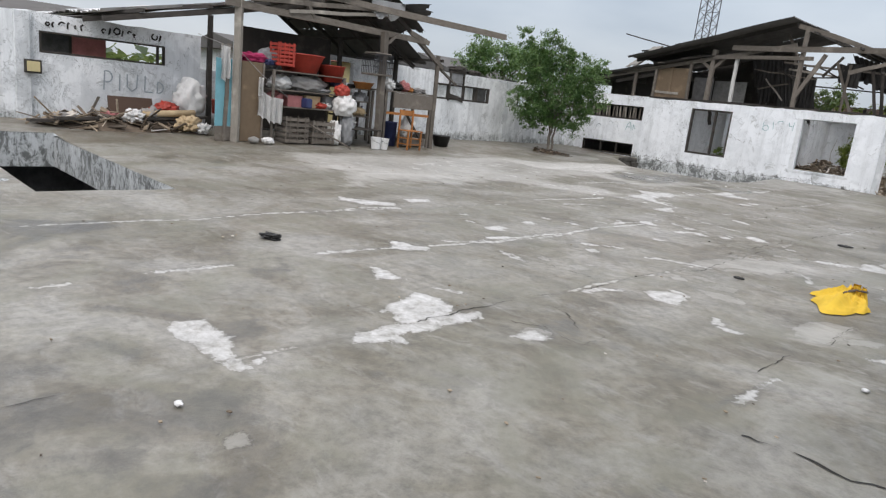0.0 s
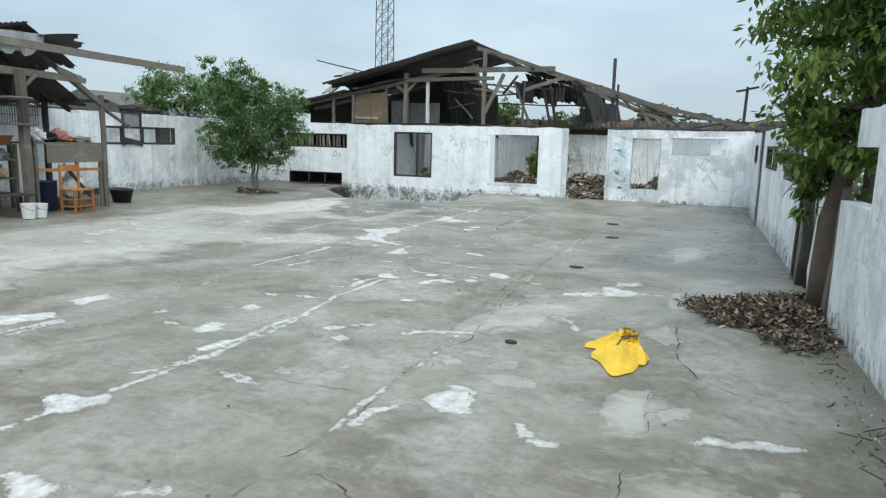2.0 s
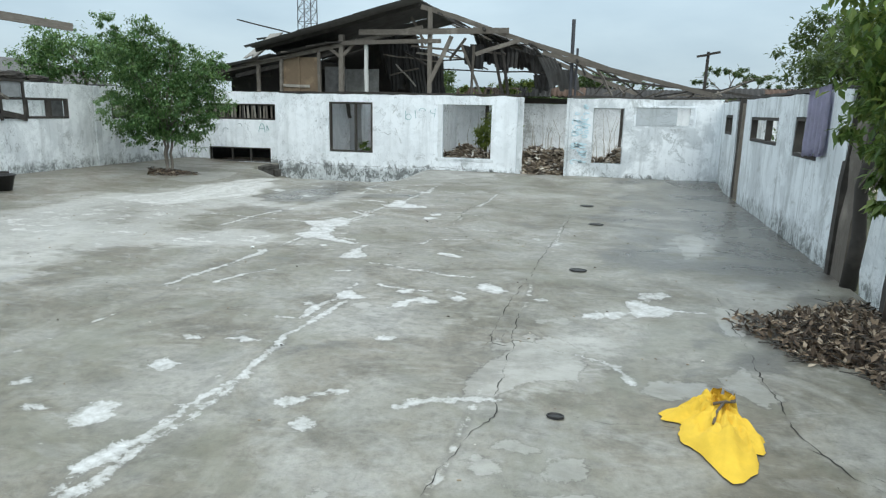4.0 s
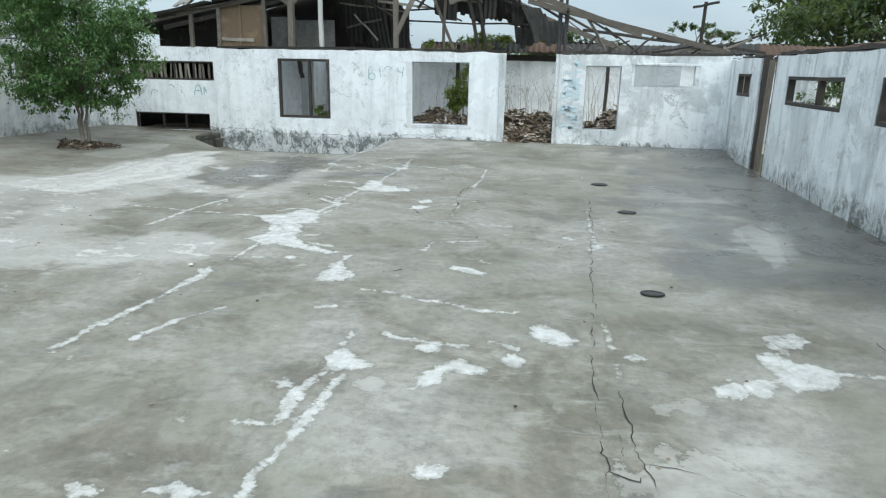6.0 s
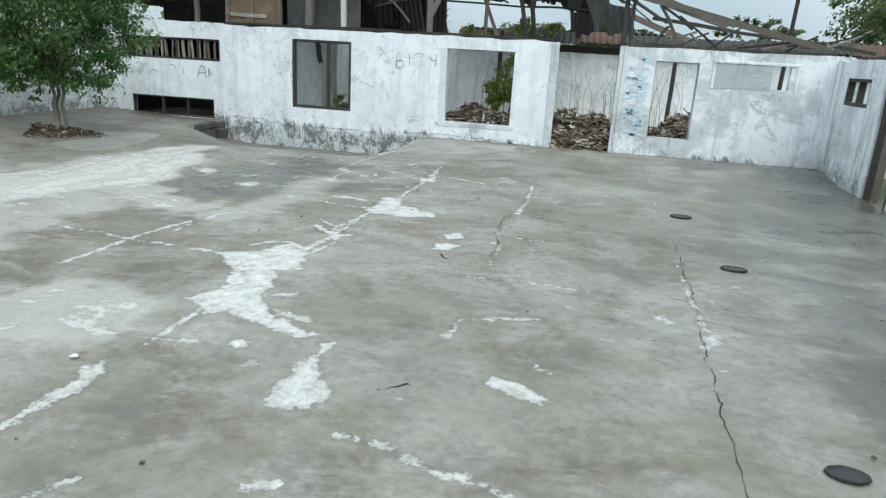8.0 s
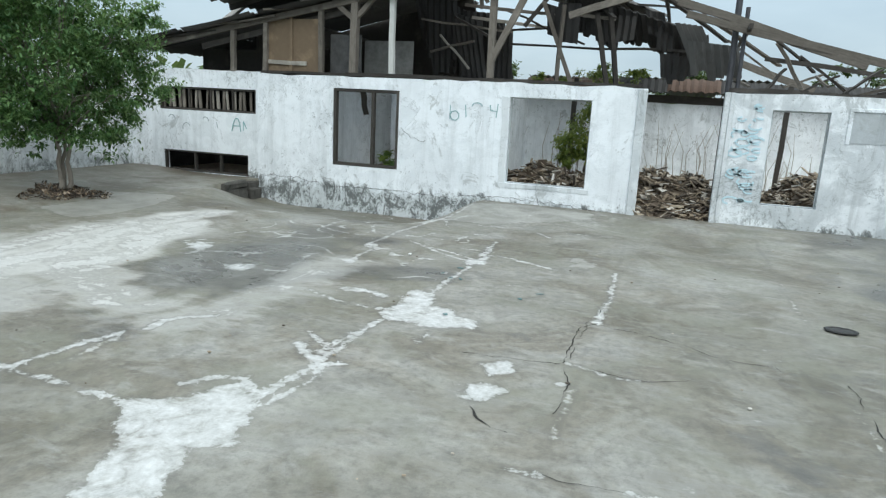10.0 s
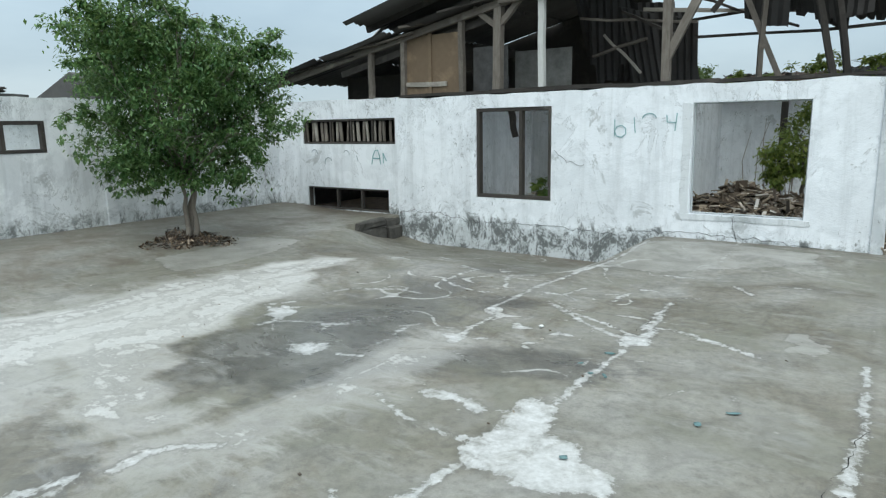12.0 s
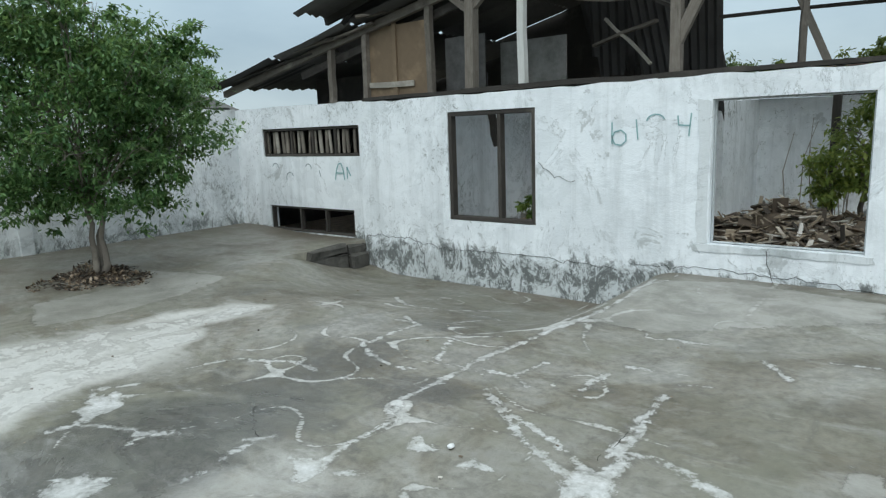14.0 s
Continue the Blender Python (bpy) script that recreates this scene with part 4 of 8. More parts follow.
LIME_D = (
    (20, (-5.14, 10.76), (-4.81, 10.65)),
    (22, (-5.5, 12.05), (-5.46, 12.38), (-5.45, 12.84), (-5.48, 13.47)),
    (10, (-5.79, 13.1), (-5.45, 12.84)),
    (20, (-6.98, 11.02), (-6.98, 11.35), (-6.98, 11.76), (-6.95, 12.13), (-6.87, 12.52)),
    (10, (-7.88, 11.87), (-7.33, 11.84), (-6.92, 11.76), (-6.52, 11.77)),
    (14, (-5.52, 10.02), (-5.53, 10.37), (-5.53, 10.61)),
    (20, (-5.52, 9.62), (-5.51, 9.49), (-5.53, 9.29)),
    (26, (-4.57, 10.38), (-4.58, 10.2), (-4.52, 9.99)),
    (12, (-4.07, 11.92), (-3.91, 11.93)),
    (11, (-3.53, 11.92), (-3.32, 11.93), (-3.12, 11.9)),
)
LIME_E = (
    (11, (-3.94, 10.71), (-3.94, 10.85), (-3.89, 11.01), (-3.77, 11.1), (-3.43, 11.21)),
    (16, (-2.36, 11.57), (-2.34, 11.4)),
    (11, (-3.4, 10.51), (-3.3, 10.45)),
    (20, (-6.05, 14.16), (-5.9, 14.23), (-5.68, 14.15)),
    (16, (-5.78, 13.81), (-5.56, 13.82)),
    (18, (-5.04, 13.28), (-5.06, 13.48)),
    (18, (-5.45, 13.5), (-5.49, 13.22), (-5.51, 13.01), (-5.51, 12.78)),
    (24, (-5.71, 12.85), (-5.58, 12.74), (-5.44, 12.61)),
    (18, (-5.44, 12.61), (-5.32, 12.67)),
    (18, (-5.39, 12.54), (-5.37, 12.31), (-5.4, 12.02)),
    (20, (-6.77, 12.64), (-6.79, 12.87), (-6.57, 13.06)),
)
LIME_F = (
    (20, (-6.32, 16.38), (-5.81, 15.94), (-5.42, 15.77), (-5.34, 16.04)),
    (22, (-5.42, 16.52), (-5.36, 15.92), (-5.38, 15.18), (-5.39, 14.46)),
    (14, (-5.11, 16.1), (-4.8, 16.02), (-4.54, 15.88)),
    (16, (-3.95, 16.02), (-3.92, 14.89), (-3.94, 14.24)),
    (11, (-4.02, 13.3), (-3.82, 13.27), (-3.69, 13.23), (-3.52, 13.26)),
    (18, (-6.53, 15.05), (-6.54, 15.19), (-6.57, 15.44), (-6.58, 15.76), (-6.74, 15.97), (-6.72, 16.38), (-6.75, 16.74), (-6.73, 17.11), (-6.7, 17.63), (-6.62, 18.04), (-6.56, 18.8), (-6.5, 19.46)),
    (16, (-6.4, 16.43), (-6.13, 16.21), (-5.9, 16.15), (-5.61, 16.0), (-5.49, 15.88)),
    (12, (-5.47, 16.95), (-5.45, 16.5), (-5.44, 16.08)),
)
LIME_G = (
    (18, (-5.37, 16.17), (-5.2, 16.19), (-5.01, 16.1), (-4.83, 16.05)),
    (14, (-8.4, 15.58), (-8.24, 15.9), (-7.87, 16.07), (-7.57, 16.07)),
    (14, (-7.31, 16.05), (-7.11, 16.16)),
    (14, (-7.75, 16.68), (-7.44, 16.49), (-7.22, 16.43), (-7.01, 16.44)),
    (14, (-7.68, 16.73), (-7.72, 16.96), (-7.73, 17.32), (-8.04, 17.53)),
    (14, (-6.99, 16.65), (-7.15, 16.99), (-7.23, 17.23), (-6.98, 17.42)),
    (14, (-7.58, 17.61), (-7.52, 17.94)),
    (14, (-9.07, 18.48), (-8.52, 18.06), (-8.06, 18.21), (-7.8, 18.82)),
    (14, (-6.59, 16.71), (-6.38, 16.73), (-6.34, 17.01), (-6.33, 17.08)),
    (12, (-6.38, 16.73), (-6.23, 16.6)),
)
LIME_H = (
    (12, (-5.91, 16.76), (-5.89, 17.12)),
    (12, (-5.84, 17.27), (-5.65, 17.28)),
    (12, (-5.46, 17.15), (-5.28, 17.21)),
    (12, (-5.84, 17.99), (-5.56, 18.02)),
    (14, (-4.75, 18.06), (-4.51, 18.13)),
    (16, (-8.02, 14.68), (-8.28, 14.84), (-8.33, 14.96), (-8.19, 15.11)),
    (12, (-8.11, 14.54), (-8.04, 14.67)),
    (12, (-7.88, 14.76), (-7.79, 14.83)),
    (12, (-7.63, 14.87), (-7.44, 14.96)),
    (12, (-7.07, 15.17), (-6.96, 15.27)),
    (12, (-6.98, 14.97), (-7.01, 15.13)),
    (14, (-6.94, 14.73), (-6.93, 14.82)),
    (14, (-5.15, 17.86), (-4.92, 17.59)),
    (16, (-7.02, 14.4), (-6.86, 14.45)),
)
LIME_I = (
    (16, (-8.27, 14.78), (-8.07, 14.74), (-8.51, 15.0), (-8.38, 15.21)),
    (12, (-7.96, 14.74), (-7.7, 14.87)),
    (26, (-6.1, 14.19), (-5.96, 14.25), (-5.71, 14.18)),
    (10, (-6.33, 14.01), (-6.1, 13.89), (-5.92, 13.84)),
)
LIME = (*LIME_A, *LIME_B, *LIME_C, *LIME_D, *LIME_E, *LIME_F, *LIME_G, *LIME_H, *LIME_I)
# open dark cracks: half width in millimetres, then the line
SPLIT_A = (
    (14, (-0.55, 3.18), (-0.37, 3.22), (-0.23, 3.21), (-0.12, 3.2), (0.0, 3.25)),
    (5, (-2.38, 0.7), (-2.36, 0.85), (-2.38, 1.0)),
    (7, (-2.37, 2.82), (-2.4, 3.15), (-2.39, 3.4), (-2.41, 3.74), (-2.42, 3.98), (-2.34, 4.21)),
    (5, (-2.2, 3.92), (-1.97, 3.84), (-1.78, 3.68)),
    (5, (-2.11, 3.39), (-1.92, 3.48), (-1.7, 3.44), (-1.6, 3.46), (-1.61, 3.73)),
    (5, (-0.83, 4.1), (-0.83, 4.39), (-0.81, 4.63)),
    (6, (-0.77, 5.7), (-0.79, 5.41), (-0.74, 5.16), (-0.78, 5.06)),
    (4, (-1.34, 5.38), (-1.18, 5.33), (-1.03, 5.35)),
    (4, (-1.77, 6.39), (-1.61, 6.34), (-1.25, 6.42)),
)
SPLIT_B = (
    (7, (-2.3, 4.5), (-2.34, 4.86), (-2.37, 5.02), (-2.38, 5.31), (-2.36, 5.58), (-2.31, 5.84), (-2.3, 6.03), (-2.21, 6.26), (-2.26, 6.72), (-2.3, 7.62), (-2.36, 8.19)),
    (5, (-3.1, 4.85), (-2.98, 4.9), (-2.82, 4.91), (-2.58, 4.92), (-2.39, 4.96)),
    (7, (-0.67, 9.2), (-0.66, 7.79), (-0.64, 6.96), (-0.63, 6.53), (-0.47, 6.13), (-0.31, 5.94), (-0.16, 5.81)),
    (6, (-2.46, 7.24), (-2.45, 7.45), (-2.47, 7.72), (-2.49, 7.99), (-2.48, 8.39), (-2.46, 8.9), (-2.43, 9.31), (-2.42, 10.09), (-2.38, 11.4)),
    (5, (-2.46, 7.51), (-2.39, 7.54), (-2.36, 7.74)),
    (6, (-2.45, 7.41), (-2.33, 7.38), (-2.26, 7.51), (-2.05, 7.47), (-1.94, 7.35)),
)
SPLIT_C = (
    (12, (-0.46, 11.66), (-0.26, 11.39)),
    (8, (-0.55, 12.64), (-0.42, 12.26)),
    (14, (-4.41, 12.44), (-4.28, 12.25), (-4.15, 12.24)),
    (4, (-3.91, 11.91), (-3.57, 11.93)),
    (5, (-3.1, 11.88), (-2.8, 11.93), (-2.53, 11.97), (-2.28, 11.96)),
    (5, (-3.43, 11.21), (-3.23, 11.31), (-3.14, 11.4), (-2.9, 11.4), (-2.68, 11.27), (-2.56, 11.11)),
    (6, (-2.32, 13.74), (-2.34, 12.81), (-2.34, 12.14), (-2.34, 11.69), (-2.36, 11.39)),
    (12, (-4.13, 9.79), (-4.1, 9.94), (-4.0, 10.05)),
    (5, (-4.02, 13.37), (-4.01, 14.26), (-3.91, 15.0)),
    (7, (-3.94, 14.24), (-4.05, 14.05), (-4.05, 13.54), (-4.06, 13.32)),
)
SPLIT_D = (
    (6, (-4.69, 13.21), (-4.49, 13.22), (-4.23, 13.25), (-4.06, 13.3)),
    (6, (-3.85, 13.28), (-3.69, 13.23), (-3.49, 13.26), (-3.3, 13.34), (-3.2, 13.43)),
    (7, (-3.9, 14.19), (-3.6, 14.14), (-3.42, 14.09), (-3.22, 13.96), (-2.99, 13.84), (-2.73, 13.86), (-2.66, 13.65)),
    (5, (-4.06, 13.3), (-3.96, 12.96), (-3.98, 12.55)),
    (4, (-5.48, 17.0), (-5.46, 16.54), (-5.44, 16.02)),
    (4, (-7.4, 15.44), (-7.02, 15.21)),
    (5, (-0.61, 6.34), (-0.37, 6.15), (-0.16, 5.99), (0.05, 5.87)),
    (4, (-0.58, 6.02), (-0.38, 5.53), (-0.29, 5.44)),
)
SPLIT = (*SPLIT_A, *SPLIT_B, *SPLIT_C, *SPLIT_D)
# bright dried wash: the corners of each outline
BRIGHT = (((-9.71, 16.79), (-10.0, 16.3), (-9.88, 15.23), (-9.83, 14.32), (-10.23, 13.33), (-10.7, 12.56), (-8.89, 12.27), (-8.73, 12.89), (-8.54, 13.32), (-8.51, 13.96), (-8.34, 14.18), (-8.75, 14.81), (-9.33, 15.77), (-9.49, 16.47)), ((-10.2, 7.65), (-10.83, 9.65), (-10.37, 11.23), (-9.59, 12.35), (-7.75, 9.8), (-7.96, 8.75), (-6.85, 7.92), (-7.5, 6.87), (-6.92, 5.75), (-7.05, 5.48)), ((-10.95, 6.74), (-10.83, 8.09), (-10.61, 10.39), (-9.65, 12.02), (-7.09, 8.5), (-7.74, 7.05), (-8.62, 6.13)))
# broad pale wash that dried on the slab
WASH = ((0.16, 1.25, (-9.58, 16.75), (-9.48, 15.85), (-9.35, 15.2)), (0.30, 1.3, (-9.4, 15.4), (-9.3, 14.6), (-9.2, 13.7), (-9.2, 12.8)), (0.2, 1.25, (-9.12, 15.9), (-8.86, 15.18), (-8.6, 14.43), (-8.5, 13.9)), (0.2, 0.95, (-9.53, 16.67), (-9.78, 15.8), (-9.83, 14.93), (-9.82, 13.62), (-10.18, 12.81)), (0.26, 0.85, (-9.09, 15.12), (-8.62, 14.26), (-8.58, 13.6), (-7.71, 13.13), (-7.32, 13.0)),
        (0.30, 0.70, (-6.56, 14.91), (-6.54, 13.82), (-6.51, 13.15), (-6.69, 12.89)), (0.42, 0.75, (-9.28, 14.66), (-9.15, 14.1), (-9.33, 13.71), (-8.96, 13.03), (-8.19, 12.6)),
        (0.40, 0.85, (-6.9, 9.9), (-6.49, 10.15), (-6.05, 10.32)), (0.55, 0.8, (-10.2, 12.8), (-10.0, 11.0), (-9.4, 9.0)), (0.45, 0.72, (-8.6, 12.2), (-8.0, 10.6), (-7.6, 9.4)), (0.3, 0.6, (-10.6, 11.0), (-10.6, 8.0)))
# pale spalled skin: x, y, half length, half width, turn, strength
PALE = ((-2.0, 7.2, 0.5, 0.36, 60, 0.8), (-2.0, 7.0, 0.4, 0.3, 40, 0.75), (-0.6, 11.8, 0.9, 0.28, 75, 0.8), (-0.81, 5.36, 0.34, 0.16, 84, 0.85), (-0.45, 4.5, 0.4, 0.25, 30, 0.6), (-5.4, 19.1, 1.5, 0.5, 0, 0.65), (-1.3, 14.5, 0.8, 0.5, 60, 0.5), (-3.3, 8.0, 1.0, 0.8, 30, 0.45), (-2.9, 11.5, 0.9, 0.9, 0, 0.45), (-0.3, 9.6, 0.5, 0.3, 80, 0.6))

def to_line(x, y, pts):
    """Distance of the floor's points from a bent line."""
    best = np.full(x.shape, 1e9)
    for (ax, ay), (bx, by) in zip(pts, pts[1:]):
        dx, dy = bx - ax, by - ay
        f = np.clip(((x - ax) * dx + (y - ay) * dy) / (dx * dx + dy * dy), 0, 1)
        best = np.minimum(best, np.hypot(x - ax - f * dx, y - ay - f * dy))
    return best


def into_outline(x, y, pts):
    """How far the floor's points lie inside an outline, in metres; negative outside."""
    inside = np.zeros(x.shape, bool)
    for (ax, ay), (bx, by) in zip(pts, (*pts[1:], pts[0])):
        if ay != by:
            inside ^= ((ay > y) != (by > y)) & (x < (bx - ax) * (y - ay) / (by - ay) + ax)
    return np.where(inside, 1, -1) * to_line(x, y, (*pts, pts[0]))


def lay(target, x, y, pts, reach, shape):
    """Raises target to shape(x, y) in the lattice's part that lies within reach of the points."""
    xs, ys = x[:, 0], y[0]
    i0, i1 = np.searchsorted(xs, (min(p[0] for p in pts) - reach, max(p[0] for p in pts) + reach))
    j0, j1 = np.searchsorted(ys, (min(p[1] for p in pts) - reach, max(p[1] for p in pts) + reach))
    if i1 > i0 and j1 > j0:
        win = (slice(i0, i1), slice(j0, j1))
        target[win] = np.maximum(target[win], shape(*win))


def yard_floor():
    step = 0.022
    xs = np.unique(np.concatenate([np.arange(X0, -10.94, 0.07), np.arange(-10.88, X1, step), [X1, PIT[0], PIT[1], -10.905, -10.895]]))
    ys = np.unique(np.concatenate([np.arange(Y0, 0.9, 0.07), np.arange(0.9, Y1, step), [Y1, PIT[2], PIT[3]]]))
    x, y = np.meshgrid(xs, ys, indexing="ij")
    wob = field(lambda p: noise.noise(Vector(p) * 0.9), x, y)
    wob2 = field(lambda p: noise.noise(Vector(p) * 3.1 + Vector((7, 3, 1))), x, y)
    wob3 = field(lambda p: noise.noise(Vector(p) * 6.5 + Vector((1, 8, 2))), x, y)
    z = floor_z(x, y) + 0.008 * wob
    lime = np.zeros_like(x)
    for i, j in enumerate(JOINTS_X):
        d = np.abs(x - j + 0.05 * wob + 0.03 * wob2)
        a = 0.10 + 0.34 * field(lambda p: noise.noise((p[0] * 0.3 + i * 9.1, p[1] * 0.75, 2.0)), x, y)
        lime = np.maximum(lime, (0.22 + a) * np.exp(-(d / 0.05) ** 2))
    for i, j in enumerate(JOINTS_Y):
        d = np.abs(y - j + 0.12 * wob + 0.05 * wob2)
        a = 0.04 + 0.30 * field(lambda p: noise.noise((p[0] * 0.6, i * 5.3, 4.0)), x, y)
        lime = np.maximum(lime, (0.18 + a) * np.exp(-(d / 0.05) ** 2))
    chalk, skin = np.full_like(x, -1.0), np.full_like(x, -1.0)
    sx, sy = x + 0.03 * wob3 + 0.02 * wob2, y + 0.03 * wob2 - 0.03 * wob3
    for pts in MORTAR:
        lay(chalk, x, y, pts, 0.25, lambda i, j: into_outline(sx[i, j], sy[i, j], pts))
    for pts in SKIN:
        lay(skin, x, y, pts, 0.25, lambda i, j: into_outline(sx[i, j], sy[i, j], pts))
    for hw, *pts in LIME:
        lay(chalk, x, y, pts, 0.3, lambda i, j: 0.001 * hw * (0.85 + 0.9 * wob2[i, j]) - to_line(sx[i, j], sy[i, j], pts))
    crackle = np.abs(field(lambda p: noise.noise(Vector(p) * 1.5 + Vector((3, 11, 5))), x, y))
    zone = smooth01((y - 13.4) / 2) * smooth01(1 - np.abs(x + 7.2) / 3.4)
    lime = np.maximum(lime, (0.34 + 0.30 * zone) * np.exp(-(crackle / 0.03) ** 2) * (zone > 0.02))
    far = smooth01((y - 6.5) / 4) * smooth01((19.0 - y) / 3) * smooth01((x + 12) / 1.5)
    lime = np.maximum(lime, 0.20 * far + 0.14 * wob2 * far)
    lime = np.maximum(lime, 0.15 + 0.12 * wob2 + 0.05 * wob)
    bright = smooth01(1 - np.abs(x + 9.2 + 0.5 * wob) / 2.6) * smooth01((y - 5.5) / 3) * smooth01((17 - y) / 4)
    lime = np.maximum(lime, 0.36 * bright + 0.10 * wob2 * bright)
    veil = 0.16 * far + 0.42 * bright
    for hw, power, *pts in WASH:
        d = to_line(x + 0.22 * wob + 0.1 * wob2, y + 0.22 * wob2, pts) / hw
        veil = np.maximum(veil, power * np.exp(-0.45 * d ** 2))
        lime = np.maximum(lime, min(power, 1.0) * 0.50 * np.exp(-0.8 * d ** 2))
    for px, py, rl, rw, turn, power in PALE:
        c, s = math.cos(radians(turn)), math.sin(radians(turn))
        u, v = (x - px) * c + (y - py) * s, -(x - px) * s + (y - py) * c
        veil = np.maximum(veil, 0.72 * power * np.exp(-0.5 * (((u + 0.5 * rl * wob2) / rl) ** 2 + ((v + 0.5 * rw * wob) / rw) ** 2)))
    for pts, power, edge in zip(BRIGHT, (0.95, 0.68, 0.72), (3.5, 0.9, 0.9)):
        lay(veil, x, y, pts, 0.5, lambda i, j: power * smooth01(0.5 + edge * into_outline(sx[i, j], sy[i, j], pts)))
    # the last term simply tones the slab's south end darker
    wet_dark = 0.46 * smooth01((x + 2.6) / 1.4) * smooth01((y - 8.5) / 2.5) + 0.16 * smooth01((x + 0.9) / 0.8) + 0.42 * smooth01(1 - np.abs(x + 0.8) / 0.9) * smooth01(1 - np.abs(y - 7.8) / 1.5) + 0.30 * smooth01((3.6 - y) / 3)
    wet_dark = wet_dark + 0.36 * smooth01(1 - np.abs(x + 7.6) / 1.7) * smooth01((y - 11.0) / 2.5) * smooth01((19.2 - y) / 2) * (veil < 0.5)
    wet_dark = wet_dark + 0.45 * smooth01(1 - np.abs(x + 7.2) / 1.3) * smooth01(1 - np.abs(y - 14.6) / 1.6)
    wet_dark = wet_dark + 0.22 * smooth01((wob - 0.05) / 0.5) + 0.34 * smooth01(1 - np.abs(x + 5.2) / 1.8) * smooth01(1 - np.abs(y - 15.6) / 1.7)
    soil = 0.50 * smooth01((-10.6 - x) / 1.2) + 0.55 * smooth01((x - 0.2) / 0.4) + 0.4 * smooth01((y - 19.2) / 0.6) + 0.22 * smooth01((wob2 - 0.1) / 0.4) + 0.28 * zone
    nx, ny = x.shape
    idx = np.arange(nx * ny).reshape(nx, ny)
    xc, yc = (xs[:-1] + xs[1:]) / 2, (ys[:-1] + ys[1:]) / 2
    keep = ~((xc[:, None] > PIT[0]) & (xc[:, None] < PIT[1]) & (yc[None] > PIT[2]) & (yc[None] < PIT[3]))
    q = np.stack([idx[:-1, :-1], idx[1:, :-1], idx[1:, 1:], idx[:-1, 1:]], -1)[keep]
    me = bpy.data.meshes.new("floor")
    me.from_pydata(np.stack([x, y, z], -1).reshape(-1, 3).tolist(), [], q.tolist())
    for nm, arr in (("lime", lime), ("chalk", chalk), ("skin", skin), ("veil", veil), ("wet_dark", wet_dark), ("soil", soil)):
        me.attributes.new(nm, "FLOAT", "POINT").data.foreach_set("value", arr.ravel().astype(np.float32))
    me.polygons.foreach_set("use_smooth", [True] * len(me.polygons))
    me.materials.append(FLOOR)
    return tagged(new("floor", me), "cracked grey concrete yard floor with white lime stains", "floor", "", "structure")


floor = yard_floor()


def crack(hw, pts, closed=False):
    """A thin dark open joint that wanders along the points."""
    bm, rows = bmesh.new(), []
    for (ax, ay), (bx, by) in zip(pts, pts[1:]):
        n = max(2, int(math.hypot(bx - ax, by - ay) / 0.035))
        for i in range(n + 1):
            f = i / n
            px, py = ax + (bx - ax) * f, ay + (by - ay) * f
            q = Vector((px * 5, py * 5, hw))
            px, py = px + 0.035 * noise.noise(q) + 0.022 * noise.noise(q * 4) + 0.010 * noise.noise(q * 9), py + 0.035 * noise.noise(q + Vector((9, 9, 9))) + 0.02 * noise.noise(q * 4 + Vector((3, 3, 3)))
            w = hw * 0.00055 * max(0.04, 0.5 + 1.5 * noise.noise(q * 1.3 + Vector((4, 4, 4))))
            nx, ny = -(by - ay), bx - ax
            ln = math.hypot(nx, ny) or 1
            zz = float(floor_z(np.array(px), np.array(py))) + 0.008 * noise.noise(Vector((px, py, 0)) * 0.9) + 0.004
            rows.append((bm.verts.new((px + nx / ln * w, py + ny / ln * w, zz)), bm.verts.new((px - nx / ln * w, py - ny / ln * w, zz))))
    for (a, b), (c2, d2) in zip(rows, rows[1:]):
        bm.faces.new((a, c2, d2, b))
    return part("crack", bm, CRACK, floor)


for hw, *pts in SPLIT:
    crack(hw, pts)

# the land around, one sheet with the yard cut out of it
bm = bmesh.new()
gx, gy = (-1600, X0, X1, 1600), (-1600, Y0, Y1, 1600)
gv = [[bm.verts.new((a, b, -0.03)) for b in gy] for a in gx]
for i in range(3):
    for j in range(3):
        if (i, j) != (1, 1):
            bm.faces.new((gv[i][j], gv[i + 1][j], gv[i + 1][j + 1], gv[i][j + 1]))
tagged(put("ground", bm, GROUND), "earth and scrub around the walled yard", "ground", "", "structure")

# the sunken opening in the slab
pit = thing("stairwell", -9.6, 2.5, -2.2, "dark sunken opening in the slab with streaked concrete sides", "pit", "", "structure")
bm = bmesh.new()
px0, px1, py0, py1 = PIT
for lo, hi in (((px0 - 0.2, py1, -0.5), (px1 + 0.2, py1 + 0.2, -0.004)), ((px0 - 0.2, py0 - 0.2, -0.5), (px1 + 0.2, py0, -0.004)),
               ((px0 - 0.2, py0, -0.5), (px0, py1, 0.06)), ((px1, py0, -0.5), (px1 + 0.2, py1, -0.004))):
    add_box(bm, lo, hi)
part("slab_edge", bm, PLASTER_DIRTY, pit, "black-streaked concrete slab edge")
# unseen cellar shell, coloured dark to give the void its shade
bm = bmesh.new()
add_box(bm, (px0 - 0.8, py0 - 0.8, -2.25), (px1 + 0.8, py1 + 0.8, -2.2))
